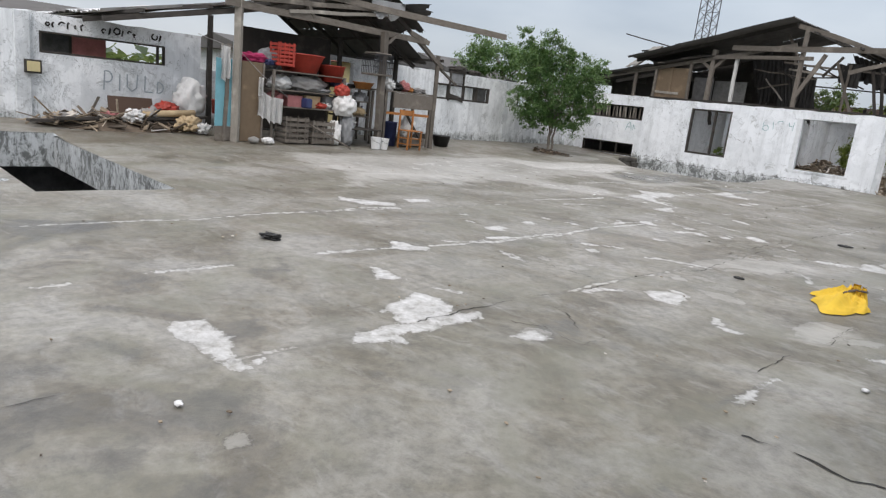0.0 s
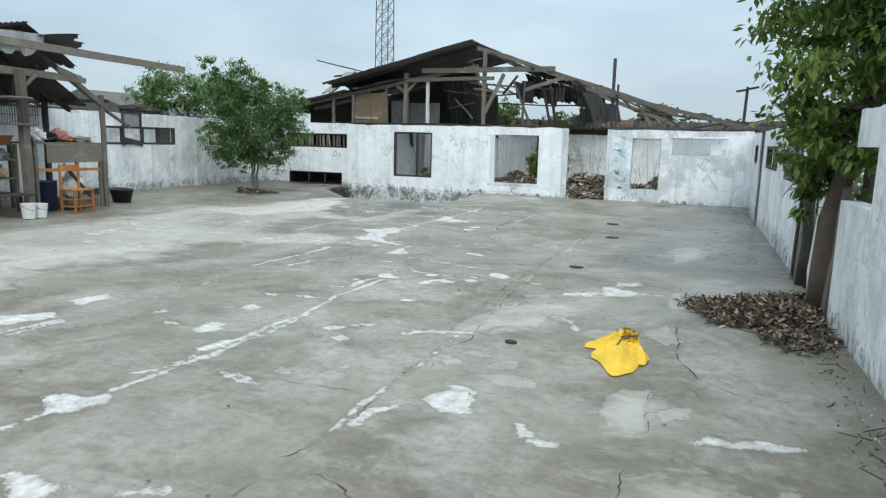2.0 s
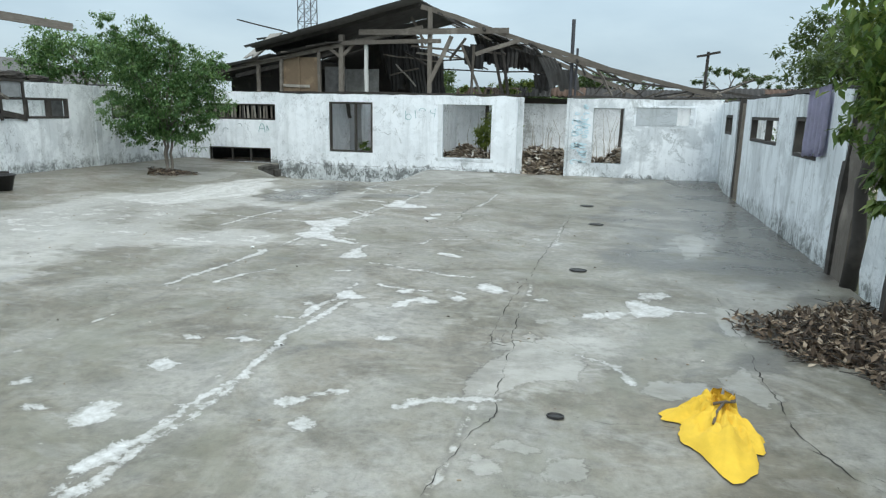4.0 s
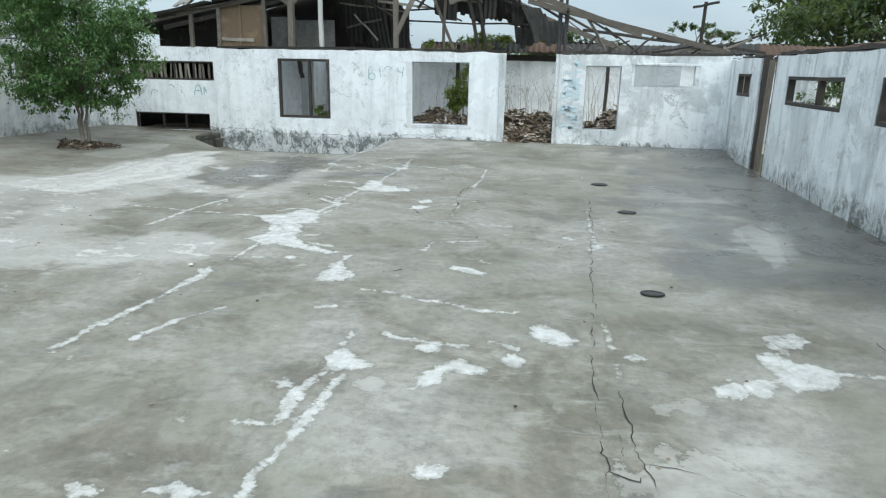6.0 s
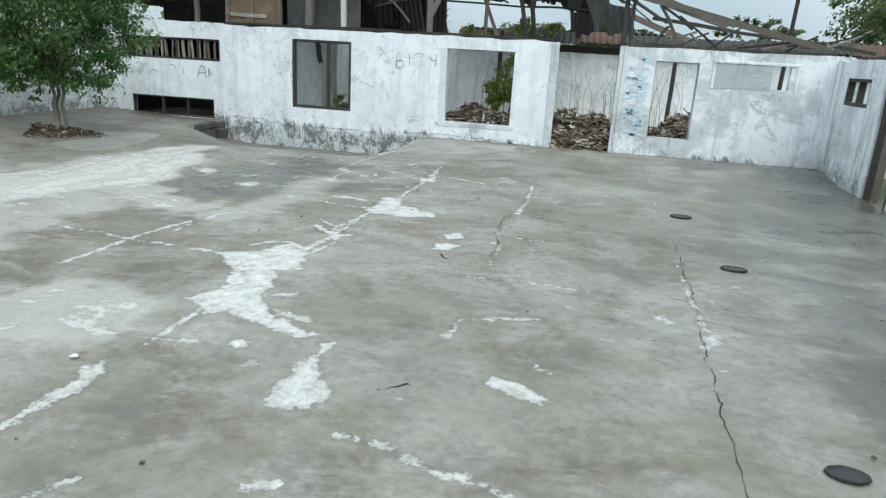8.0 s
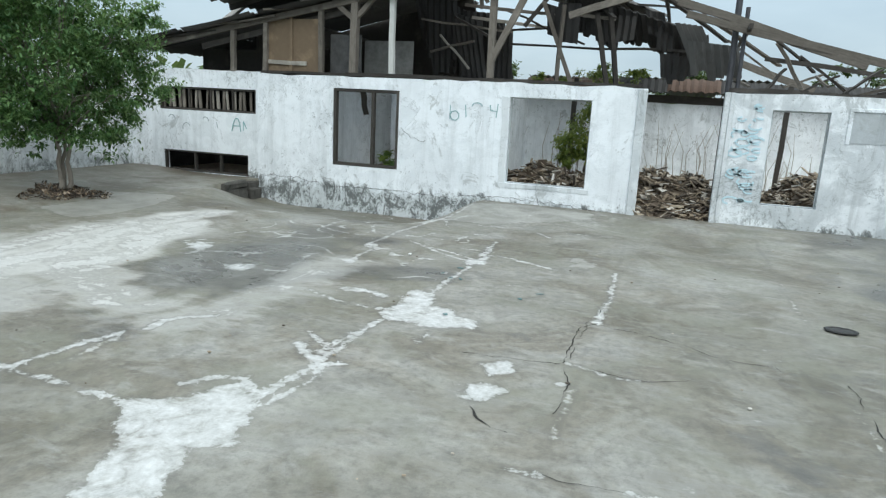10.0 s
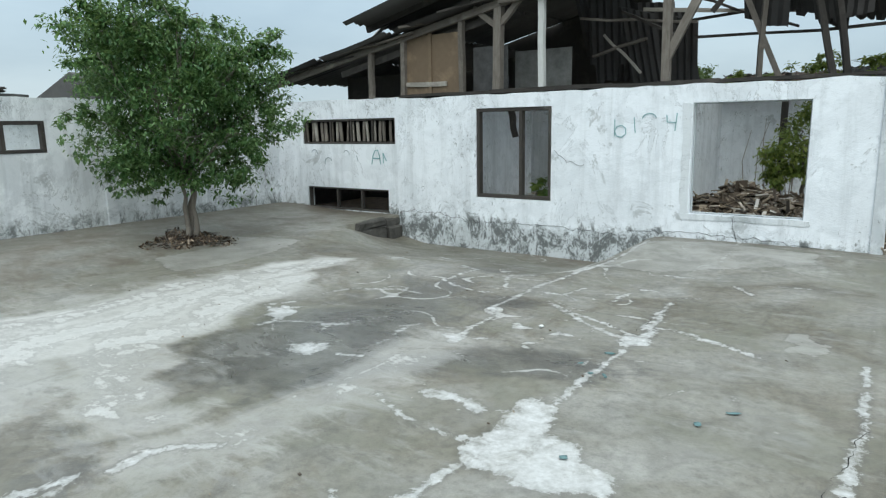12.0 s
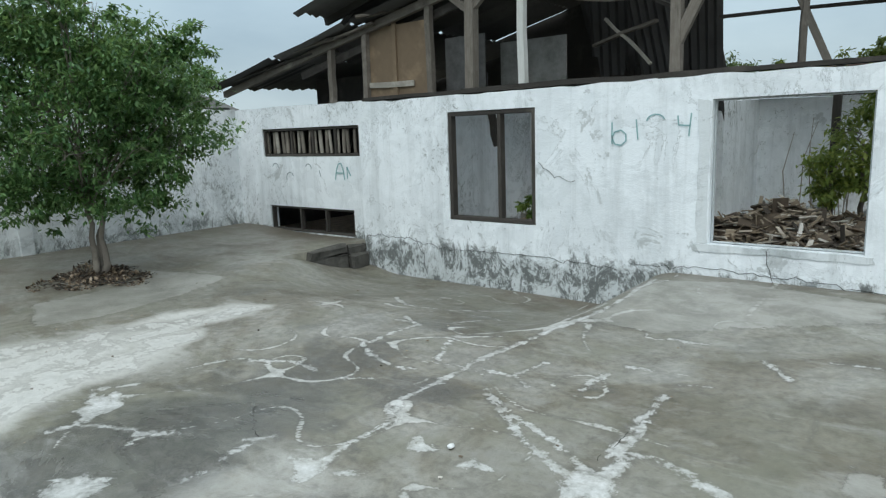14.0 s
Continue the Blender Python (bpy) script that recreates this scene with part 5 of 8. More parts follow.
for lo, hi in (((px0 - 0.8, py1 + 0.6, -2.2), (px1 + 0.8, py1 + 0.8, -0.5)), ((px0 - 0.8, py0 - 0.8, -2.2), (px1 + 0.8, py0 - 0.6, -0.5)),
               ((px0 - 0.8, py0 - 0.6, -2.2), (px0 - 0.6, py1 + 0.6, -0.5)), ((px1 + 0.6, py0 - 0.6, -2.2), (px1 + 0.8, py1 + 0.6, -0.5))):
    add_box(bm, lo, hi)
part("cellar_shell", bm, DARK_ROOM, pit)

# broken edge of the raised corner slab
step_ob = thing("broken_step", -10.9, 18.8, -0.3, "broken dark concrete edge of the raised corner", "step", "", "structure")
rr = random.Random(15)
yy = 18.75
while yy < 19.75:
    ln = rr.uniform(0.25, 0.7)
    top = 0.10
    out = rr.uniform(0.02, 0.07)
    mid = rr.uniform(-0.08, -0.02)
    for lo, hi, o in ((-0.38, mid, out + rr.uniform(0.0, 0.12)), (mid - 0.01, top + rr.uniform(-0.04, 0.01), out)):
        b = box((-10.98, yy, lo), (-10.86 + o, min(yy + ln, 19.78), hi), 0.03)
        for v in b.verts:
            v.co += Vector([rr.uniform(-0.03, 0.03) for _ in range(3)])
        part("concrete_chunk", b, CONCRETE_DARK, step_ob)
    yy += ln + rr.uniform(-0.02, 0.03)

# ---- yard walls ----
FAR = 19.8
wall("wall_north", "x", FAR, 0.16, (-10.87, -4.02), -0.6, 2.02, [(-9.31, -8.05, 0.48, 1.82), (-6.12, -4.82, 0.42, 1.80)], PLASTER, "peeling whitewashed wall with two window openings")
wall("wall_north_east", "x", FAR, 0.16, (-2.94, 0.65), -0.1, 2.0, [(-2.29, -1.55, 0.42, 1.78), (-0.34, -0.05, 1.40, 1.80)], PLASTER_PEELED, "peeling whitewashed wall with a window opening")
wall("wall_north_west", "x", FAR + 0.08, 0.16, (-13.9, -10.87), -0.1, 2.05, [(-13.2, -10.97, 1.28, 1.72), (-13.13, -11.15, 0.10, 0.50)], PLASTER, "whitewashed wall with a slatted opening and a low vent")
wall("wall_east", "y", 0.65, 0.16, (8.35, 19.8), -0.15, 1.95,
     [(18.18, 19.18, 1.25, 1.67), (16.75, 17.62, -0.2, 2.2), (13.95, 16.12, 1.21, 1.64), (11.75, 12.95, 1.13, 1.65), (8.3, 10.7, -0.2, 2.2)], PLASTER_EAST, "grey-streaked whitewashed side wall with window openings and a doorway")
wall("wall_east_near", "y", 0.65, 0.16, (-3.6, 8.35), -0.3, 1.93,
     [(7.2, 8.36, 1.14, 1.62), (7.95, 8.36, 1.14, 2.2), (4.75, 6.75, 1.13, 1.62)], PLASTER_DIRTY, "grey-white side wall with a broken opening")
wall("wall_west", "y", -13.9, -0.16, (-3.6, 19.88), -0.1, 2.06,
     [(13.31, 15.67, 1.29, 1.74), (17.02, 18.9, 1.29, 1.74), (3.46, 5.74, 1.36, 1.75), (6.49, 7.3, 1.38, 2.3), (9.8, 10.5, 0.0, 1.95)], PLASTER_WEST, "stained whitewashed boundary wall with long window openings")
wall("wall_south", "x", -3.6, -0.16, (-13.9, 0.65), -0.1, 2.05, [], PLASTER_DIRTY, "plain whitewashed wall behind the yard")

# mouldings, pilasters and copings
bm = box((-4.15, FAR - 0.025, 0.0), (-4.025, FAR - 0.003, 2.0), 0.008)
tagged(put("trim", bm, PLASTER_DIRTY), "worn plaster edge of a doorway", "trim", "", "structure")
bm = bmesh.new()
for a, b, d in ((-2.94, -2.87, 0.05), (-2.865, -2.80, 0.03)):
    add_box(bm, (a, FAR - d, 0.0), (b, FAR - 0.003, 2.0), 0.006)
tagged(put("trim", bm, PLASTER_DIRTY), "fluted plaster edge of a doorway", "trim", "", "structure")
bm = bmesh.new()
add_box(bm, (-13.897, 16.42, 0.0), (-13.86, 16.6, 2.05), 0.01)
tagged(put("trim", bm, PLASTER_DIRTY), "shallow pilaster on the boundary wall", "trim", "", "structure")
tagged(put("trim", box((-13.897, 3.05, 0.0), (-13.80, 3.3, 2.06), 0.012), PLASTER_DIRTY), "mould-stained pilaster", "trim", "", "structure")


def coping(axis, at, span, z, w, material, label):
    bm = bmesh.new()
    u = span[0]
    while u < span[1]:
        v = min(span[1], u + random.uniform(0.7, 1.9))
        if random.random() < 0.9:
            t = random.uniform(0.03, 0.06)
            a, b = ((u, at, z + t / 2 + 0.01), (v, at, z + t / 2 + 0.01)) if axis == "x" else ((at, u, z + t / 2 + 0.01), (at, v, z + t / 2 + 0.01))
            add_beam(bm, a, b, w, t, 0.012, (0, 0, 1), 4)
        u = v
    return tagged(put("trim", bm, material), label, "coping", "", "structure")


coping("x", FAR + 0.08, (-10.8, -4.1), 2.02, 0.15, TIMBER_DARK, "blackened wall plate on the wall's top")
coping("x", FAR + 0.10, (-2.9, 0.6), 2.0, 0.10, TIMBER_DARK, "blackened wall plate on the wall's top")
coping("y", 0.74, (8.4, 16.7), 1.95, 0.16, TIMBER_DARK, "blackened wall plate on the side wall")
coping("y", 0.74, (17.6, 19.7), 1.95, 0.16, TIMBER_DARK, "blackened wall plate on the side wall")
coping("y", 0.74, (-3.5, 7.2), 1.93, 0.16, TIMBER_DARK, "blackened wall plate on the side wall")
coping("y", -13.98, (7.3, 19.8), 2.05, 0.12, DARK_ROOM, "sooty coping on the boundary wall")

window("window_1", "x", FAR + 0.01, -9.31, -8.05, 0.48, 1.82, [-8.55], "unglazed dark timber window frame")
window("window_2", "x", FAR + 0.06, -6.12, -4.82, 0.42, 1.80, [], "grey rendered reveal of an empty window", 0.018, 0.06, PLASTER_BARE)
window("window_3", "x", FAR + 0.06, -2.29, -1.55, 0.42, 1.78, [], "grey rendered reveal of an empty window", 0.02, 0.06, PLASTER_BARE)
slats = window("window_4", "x", FAR + 0.10, -13.2, -10.97, 1.28, 1.72, [-12.5, -12.0, -11.5], "high opening with upright timber slats", 0.04, 0.08)
u = -13.12
while u < -11.05:
    w = random.uniform(0.035, 0.075)
    part("slat", beam((u, FAR + 0.15, 1.33), (u + random.uniform(-0.03, 0.03), FAR + 0.15, 1.67), w, 0.02, 0.004, 2, (0, 1, 0)), random.choice((TIMBER, TIMBER_PALE, TIMBER)), slats)
    u += random.uniform(0.09, 0.16)
window("window_5", "x", FAR + 0.10, -13.13, -11.15, 0.10, 0.50, [-12.4, -11.8], "low vent opening with a dark frame", 0.035, 0.08)
window("window_6", "y", 0.66, 18.18, 19.18, 1.25, 1.67, [18.68], "small unglazed timber window")
window("window_7", "y", 0.66, 13.95, 16.12, 1.21, 1.64, [14.85], "long unglazed timber window")
window("window_8", "y", 0.66, 11.75, 12.95, 1.13, 1.65, [], "unglazed timber window behind a curtain")
window("window_9", "y", 0.66, 4.75, 6.75, 1.13, 1.62, [5.9], "long unglazed timber window")
window("window_10", "y", -13.99, 13.31, 15.67, 1.29, 1.74, [13.93, 14.56, 15.12], "long dark timber window frame without glass")
window("window_11", "y", -13.99, 17.02, 18.9, 1.29, 1.74, [17.7, 18.3], "long dark timber window frame without glass")
window("window_12", "y", -13.99, 3.46, 5.74, 1.36, 1.75, [5.6], "long unglazed window opening", 0.035)

# grey margin where the plaster round the second window has weathered
bm = bmesh.new()
rr = random.Random(61)
for lo, hi in (((-6.24, 0.425), (-6.13, 1.795)), ((-6.26, 0.35), (-4.75, 0.415))):
    b = box((lo[0], FAR - 0.0085, lo[1]), (hi[0], FAR - 0.004, hi[1]))
    bmesh.ops.subdivide_edges(b, edges=b.edges[:], cuts=14, use_grid_fill=True)
    for v in b.verts:
        v.co += 0.022 * Vector((noise.noise(v.co * 19), 0, noise.noise(v.co * 19 + Vector((5, 5, 5)))))
    me = bpy.data.meshes.new("margin")
    b.to_mesh(me)
    b.free()
    bm.from_mesh(me)
    bpy.data.meshes.remove(me)
tagged(put("trim", bm, PLASTER_DIRTY), "grey weathered render margin of a window", "trim", "", "structure")

# the shallow niche beside the small hole
bm = bmesh.new()
for lo, hi in (((-1.33, FAR - 0.02, 1.80), (0.08, FAR - 0.003, 1.85)), ((-1.33, FAR - 0.02, 1.36), (-1.28, FAR - 0.003, 1.80)), ((0.03, FAR - 0.02, 1.36), (0.08, FAR - 0.003, 1.80))):
    add_box(bm, lo, hi, 0.005)
tagged(put("trim", bm, PLASTER), "raised plaster surround of a blocked window", "trim", "", "structure")
tagged(put("wall_infill", box((-1.28, FAR - 0.006, 1.38), (-0.345, FAR - 0.002, 1.80)), PLASTER_BARE), "grey render of a blocked-up window", "wall", "", "structure")

# doorway in the side wall: two dark posts
door = thing("door_1", 0.7, 17.2, 0, "empty dark timber door frame in the side wall", "door", "", "structure")
for yy in (16.82, 17.55):
    part("jamb", beam((0.73, yy, 0), (0.73, yy + 0.02, 1.98), 0.10, 0.12, 0.01, 4, (1, 0, 0)), TIMBER_DARK, door)
part("jamb", beam((0.71, 17.30, 0), (0.72, 17.26, 1.9), 0.07, 0.08, 0.01, 4, (1, 0, 0)), TIMBER, door)

# gap in the side wall where the tree grows, closed with old dark boards
gate = thing("door_2", 0.75, 9.5, 0, "gap closed with leaning blackened boards", "door", "", "structure")
for y, w, top, thick, m in ((10.42, 0.34, 1.9, 0.06, TIMBER), (9.10, 0.10, 1.7, 0.09, TIMBER_DARK), (10.68, 0.12, 2.0, 0.10, TIMBER_DARK), (8.52, 0.16, 1.25, 0.05, TIMBER)):
    part("board", beam((0.66, y, -0.03), (0.72, y + random.uniform(-0.05, 0.05), top), w, thick, 0.012, 6, (1, 0, 0)), m, gate)
part("trunk_post", tube([(0.66, 10.12, -0.03), (0.67, 10.05, 0.5), (0.64, 10.08, 1.0), (0.68, 9.95, 1.6)], [0.08, 0.065, 0.06, 0.045], 9), TIMBER_DARK, gate, "dark crooked trunk used as a post", True)
part("trunk_post", tube([(0.66, 8.84, -0.03), (0.64, 8.80, 0.4), (0.66, 8.86, 0.9), (0.72, 8.78, 1.3), (0.82, 8.7, 1.7)], [0.13, 0.11, 0.10, 0.09, 0.07], 10), BARK_DARK, gate, "thick dark-brown trunk used as a post", True)
slab = bmesh.new()
add_beam(slab, (0.72, 9.55, -0.03), (0.74, 9.52, 1.38), 0.66, 0.07, 0.015, (1, 0, 0), 6)
part("panel", slab, PLASTER_DIRTY, gate, "stained pale panel of broken wall")

# ---- behind the north wall ----
wall("wall_back", "x", 25.0, 0.16, (-12.5, 6.0), -0.1, 1.92, [], PLASTER, "stained white back wall of the ruined room")
wall("wall_room_west", "y", -10.0, -0.14, (19.96, 25.0), -0.1, 1.9, [(22.9, 23.9, 0, 1.8)], PLASTER, "stained white room wall")
wall("wall_room_middle", "y", -7.1, 0.14, (21.2, 25.0), -0.1, 1.9, [(22.2, 23.1, 0, 1.8)], PLASTER, "stained white partition")
wall("wall_room_east", "y", 2.2, 0.16, (19.9, 25.0), -0.1, 1.95, [(21.5, 23.0, 1.0, 1.7)], PLASTER_DIRTY, "stained white room wall")
# added side wall, coloured dark, shuts out light behind the vent
wall("wall_store_west", "y", -13.9, -0.16, (19.9, 22.54), -0.1, 2.0, [], DARK_ROOM, "added dark side wall that keeps light out behind the vent", 0.5, 0)
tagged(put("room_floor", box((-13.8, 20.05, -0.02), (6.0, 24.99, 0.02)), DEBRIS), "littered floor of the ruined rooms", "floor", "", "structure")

# added back wall and ceiling, coloured dark so slats and vent look shaded
wall("wall_store", "x", 22.4, 0.14, (-13.9, -10.15), -0.1, 1.98, [], DARK_ROOM, "added dark back wall that closes the space behind the slats", 0.5, 0)
tagged(put("ceiling", box((-13.88, 19.97, 1.98), (-10.15, 22.54, 2.02)), DARK_ROOM), "added dark ceiling that keeps light out behind the slats", "ceiling", "", "structure")

rubble("rubble_pile", -3.4, 20.85, 1.25, 1.1, 0.85, 1500, 3, "heap of broken boards and roof tiles in the doorway", 0.0, (0.06, 0.42))
rubble("rubble_pile", -5.4, 21.4, 1.5, 1.2, 0.85, 1300, 4, "heap of broken boards and tiles behind the window", 0.0, (0.06, 0.42))
rubble("rubble_pile", -1.6, 21.2, 1.3, 1.1, 0.85, 1200, 5, "heap of broken boards behind the window", 0.0, (0.06, 0.42))
rubble("rubble_pile", -8.6, 21.4, 1.3, 1.0, 0.45, 700, 6, "low heap of broken boards behind the window", 0.0, (0.06, 0.42))

hang = thing("hanging_board", -9.0, 20.3, 1.3, "charred board that hangs inside the window", "board")
part("board", beam((-9.0, 20.25, 1.95), (-8.9, 20.3, 1.38), 0.10, 0.03, 0.02, 4, (0, 1, 0)), TIMBER_DARK, hang)
part("wire", tube([(-9.0, 20.25, 1.9), (-9.0, 20.25, 2.3)], [0.006, 0.006], 5), STEEL, hang)
lat = thing("broken_lattice", -8.2, 22.0, 1.15, "broken dark lattice panel inside the window", "panel")
for i in range(9):
    part("lath", beam((-8.62 + 0.075 * i, 22.0, 1.92), (-8.65 + 0.075 * i, 22.02, 1.15 + 0.06 * (i % 4)), 0.03, 0.015, 0.006, 2, (0, 1, 0)), TIMBER_DARK, lat)
for i in range(6):
    part("lath", beam((-8.66, 21.98, 1.88 - 0.11 * i), (-7.98, 21.98, 1.89 - 0.11 * i), 0.015, 0.028, 0.006, 2), TIMBER_DARK, lat)
part("hanger", beam((-10.0, 22.0, 1.93), (-7.1, 22.0, 1.95), 0.05, 0.07), TIMBER_DARK, lat)

# ---- ruined roof over the north wall ----
RY = FAR + 0.08
roof = thing("ruined_roof", -7, RY, 2.06, "collapsed timber roof with torn dark corrugated sheets", "roof")
for x, top, w, m in ((-11.45, 2.80, 0.08, TIMBER), (-10.75, 2.98, 0.08, TIMBER), (-9.6, 3.14, 0.08, TIMBER), (-8.97, 3.55, 0.12, TIMBER), (-8.24, 3.32, 0.085, WHITE_PAINT), (-6.5, 4.2, 0.10, TIMBER)):
    part("post", beam((x, RY, 2.05), (x + random.uniform(-0.03, 0.03), RY, top), w, w, 0.008, 4), m, roof)
part("brace", beam((-8.97, RY, 2.98), (-8.50, RY, 3.42), 0.07, 0.08), TIMBER, roof)
part("brace", beam((-8.97, RY, 2.98), (-9.38, RY, 3.28), 0.06, 0.08), TIMBER, roof)
part("tie_beam", beam((-8.9, RY - 0.08, 3.33), (-6.2, RY - 0.08, 3.37), 0.07, 0.10), TIMBER, roof)
part("plank", beam((-8.4, RY - 0.14, 3.60), (-4.45, RY - 0.14, 3.60), 0.03, 0.14), TIMBER, roof)
part("rafter", beam((-14.1, RY - 0.02, 2.32), (-6.7, RY - 0.02, 3.72), 0.07, 0.10), TIMBER, roof)
part("rafter", beam((-12.2, RY + 0.1, 2.48), (-8.8, RY + 0.1, 3.20), 0.06, 0.10), TIMBER_DARK, roof)
part("rafter", beam((-11.5, RY, 3.18), (-6.8, RY, 4.28), 0.06, 0.12), TIMBER_DARK, roof)
for dy in (0.0, 3.7):
    part("rafter", beam((-6.75, RY + dy, 4.22), (-1.2, RY + dy, 2.42 - 0.05 * dy), 0.07, 0.12, 0.03, 6), TIMBER, roof)
part("rafter", beam((-3.6, RY - 0.05, 3.08), (0.5, RY + 0.1, 2.10), 0.07, 0.10, 0.02, 5), TIMBER, roof)
part("rafter", beam((-2.4, RY + 0.8, 2.55), (1.6, RY + 1.2, 2.12), 0.10, 0.06, 0.03, 5), TIMBER_DARK, roof)
part("rafter", beam((-1.9, RY + 0.4, 2.10), (-2.3, RY + 0.5, 2.75), 0.09, 0.05, 0.02, 3), TIMBER, roof)
for x0, z0, x1, z1 in ((-7.3, 4.1, -6.9, 3.4), (-7.0, 3.6, -7.0, 3.3), (-6.2, 3.0, -5.8, 3.55), (-5.9, 3.4, -5.35, 2.1), (-5.55, 3.35, -5.6, 2.1), (-5.0, 3.2, -4.75, 2.1), (-4.8, 3.3, -4.6, 2.1)):
    part("strut", beam((x0, RY + 0.9, z0), (x1, RY + 1.0, z1), 0.06, 0.07, 0.01, 3), random.choice((TIMBER, TIMBER_DARK)), roof)
part("strut", beam((-6.5, RY, 2.35), (-5.95, RY + 0.05, 3.5), 0.08, 0.10, 0.01, 3), TIMBER, roof)
part("strut", beam((-5.3, RY - 0.02, 3.05), (-4.2, RY - 0.02, 3.38), 0.06, 0.10, 0.01, 3), TIMBER, roof)
for i in range(4):
    x = -6.2 + i * 1.15
    zz = 4.10 - 0.325 * (x + 6.75) + 0.08
    part("purlin", beam((x, RY - 0.4, zz), (x + random.uniform(-0.1, 0.1), RY + 5.4, zz - 0.1), 0.05, 0.06, 0.02, 5), TIMBER_DARK, roof)
for i in range(2):
    part("batten", beam((-7.3, RY + 0.95 + 0.45 * i, 3.36 - 0.15 * i), (-4.7, RY + 1.0 + 0.45 * i, 3.2 - 0.15 * i + random.uniform(-0.12, 0.1)), 0.04, 0.05, 0.03, 4), random.choice((TIMBER_PALE, TIMBER)), roof)
# sheets on the left slope
slope = Vector((-1, 0, -0.234)).normalized()
for i in range(6):
    for j in range(3):
        if (i, j) in ((5, 2), (5, 0)):
            continue
        a = Vector((-6.72, RY - 0.55 + i * 0.92, 4.38)) + slope * (1.62 * j) + Vector((0, 0, -0.015 * j + random.uniform(-0.02, 0.02)))
        part("roof_sheet", corrugated(a, slope * 1.75, Vector((0, 1.0, random.uniform(-0.02, 0.02))), 7, 0.022, 0.01, 0.10 if j == 2 else 0.02), SHEET, roof)
low = Vector((-1, 0, -0.19)).normalized()
for i in range(4):
    for j in range(2):
        a = Vector((-10.7, RY + 0.3 + i * 0.95, 3.06)) + low * (1.6 * j)
        part("roof_sheet", corrugated(a, low * 1.75, Vector((0, 1.0, 0)), 7, 0.022, 0.01, 0.12), SHEET, roof)
part("roof_sheet", corrugated((-10.85, RY + 0.35, 3.66), (-0.80, -0.25, -0.72), (-0.75, 0.7, 0.05), 8, 0.02, 0.01, 0.2), SHEET_PALE, roof, "slipped pale cement sheet")
part("roof_sheet", corrugated((-11.2, RY + 3.4, 4.1), (-2.4, 0.2, -0.25), (0.1, 1.2, 0.0), 8, 0.02, 0.01, 0.1), SHEET, roof)
for i in range(2):
    for j in range(3):
        x = -9.3 - 1.6 * j
        part("roof_sheet", corrugated((x, RY - 0.28 + 0.85 * i, 2.44 + 0.189 * (x + 14.1) + 0.02 * i), low * 1.7, (0, 0.95, random.uniform(-0.03, 0.05)), 7, 0.02, 0.01, 0.14), SHEET if (i + j) % 2 else SHEET_DARK, roof)
part("plank", beam((-11.9, RY - 0.2, 3.95), (-10.3, RY + 0.1, 3.58), 0.14, 0.03, 0.01, 3), TIMBER_DARK, roof)
# torn sheets on the right slope
down = Vector((1, 0, -0.325)).normalized()
for x, dy, ln in ((-6.7, 3.0, 1.0), (-6.7, 4.1, 1.2), (-5.5, 0.5, 1.2), (-5.5, 1.4, 1.7), (-5.6, 2.3, 2.1), (-5.6, 3.3, 2.0), (-5.2, 4.2, 1.6)):
    z = 4.22 - 0.325 * (x + 6.75)
    part("roof_sheet", corrugated((x, RY + dy, z - 0.05), down * ln, (0, 1.0, 0), 7, 0.022, 0.01, 0.3), SHEET, roof)
part("roof_sheet", corrugated((-3.75, RY + 0.3, 3.0), (0.35, 0.1, -0.75), (0.4, 0.4, 0.0), 5, 0.02, 0.01, 0.3), SHEET, roof, "torn sheet that hangs from a rafter")
part("roof_sheet", corrugated((-3.55, RY + 0.3, 2.75), (0.12, 0.1, -0.55), (0.75, 0.3, -0.05), 6, 0.02, 0.01, 0.3), SHEET, roof, "torn sheet that hangs from a rafter")
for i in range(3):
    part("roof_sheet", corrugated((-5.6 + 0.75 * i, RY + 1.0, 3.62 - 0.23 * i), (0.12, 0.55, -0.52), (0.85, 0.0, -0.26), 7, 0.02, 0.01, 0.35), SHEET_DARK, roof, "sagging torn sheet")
rr = random.Random(17)
for i in range(7):
    x = -13.6 + i * 0.75
    zz = 2.36 + 0.19 * (x + 14.1) + rr.uniform(0.0, 0.10)
    part("broken_batten", beam((x, RY - 0.25 + rr.uniform(-0.15, 0.2), zz), (x + rr.uniform(0.9, 1.9), RY + rr.uniform(-0.2, 0.5), zz + rr.uniform(0.12, 0.3)), rr.uniform(0.05, 0.14), 0.03, 0.02, 4), rr.choice((TIMBER, TIMBER_DARK, TIMBER_DARK)), roof)
for i in range(10):
    x = -6.4 + i * 0.5
    zz = 4.1 - 0.325 * (x + 6.75)
    part("broken_batten", beam((x, RY + rr.uniform(-0.3, 2.5), zz + 0.1), (x + rr.uniform(0.4, 1.4), RY + rr.uniform(-0.3, 2.5), zz - rr.uniform(0.1, 0.6)), rr.uniform(0.03, 0.09), 0.03, 0.02, 3), rr.choice((TIMBER, TIMBER_DARK)), roof)
for i in range(14):
    x = -2.6 + i * 0.25
    part("broken_batten", beam((x, RY + rr.uniform(0.0, 0.9), 2.04 + rr.uniform(0, 0.1)), (x + rr.uniform(-0.5, 1.2), RY + rr.uniform(0.0, 0.9), 2.1 + rr.uniform(0.0, 0.42)), rr.uniform(0.03, 0.10), 0.03, 0.02, 3), rr.choice((TIMBER, TIMBER_DARK, TIMBER_DARK)), roof)
# gable boarding
part("panel", box((-10.71, RY + 0.03, 2.07), (-9.64, RY + 0.05, 2.98)), PLYWOOD, roof, "brown plywood gable panel")
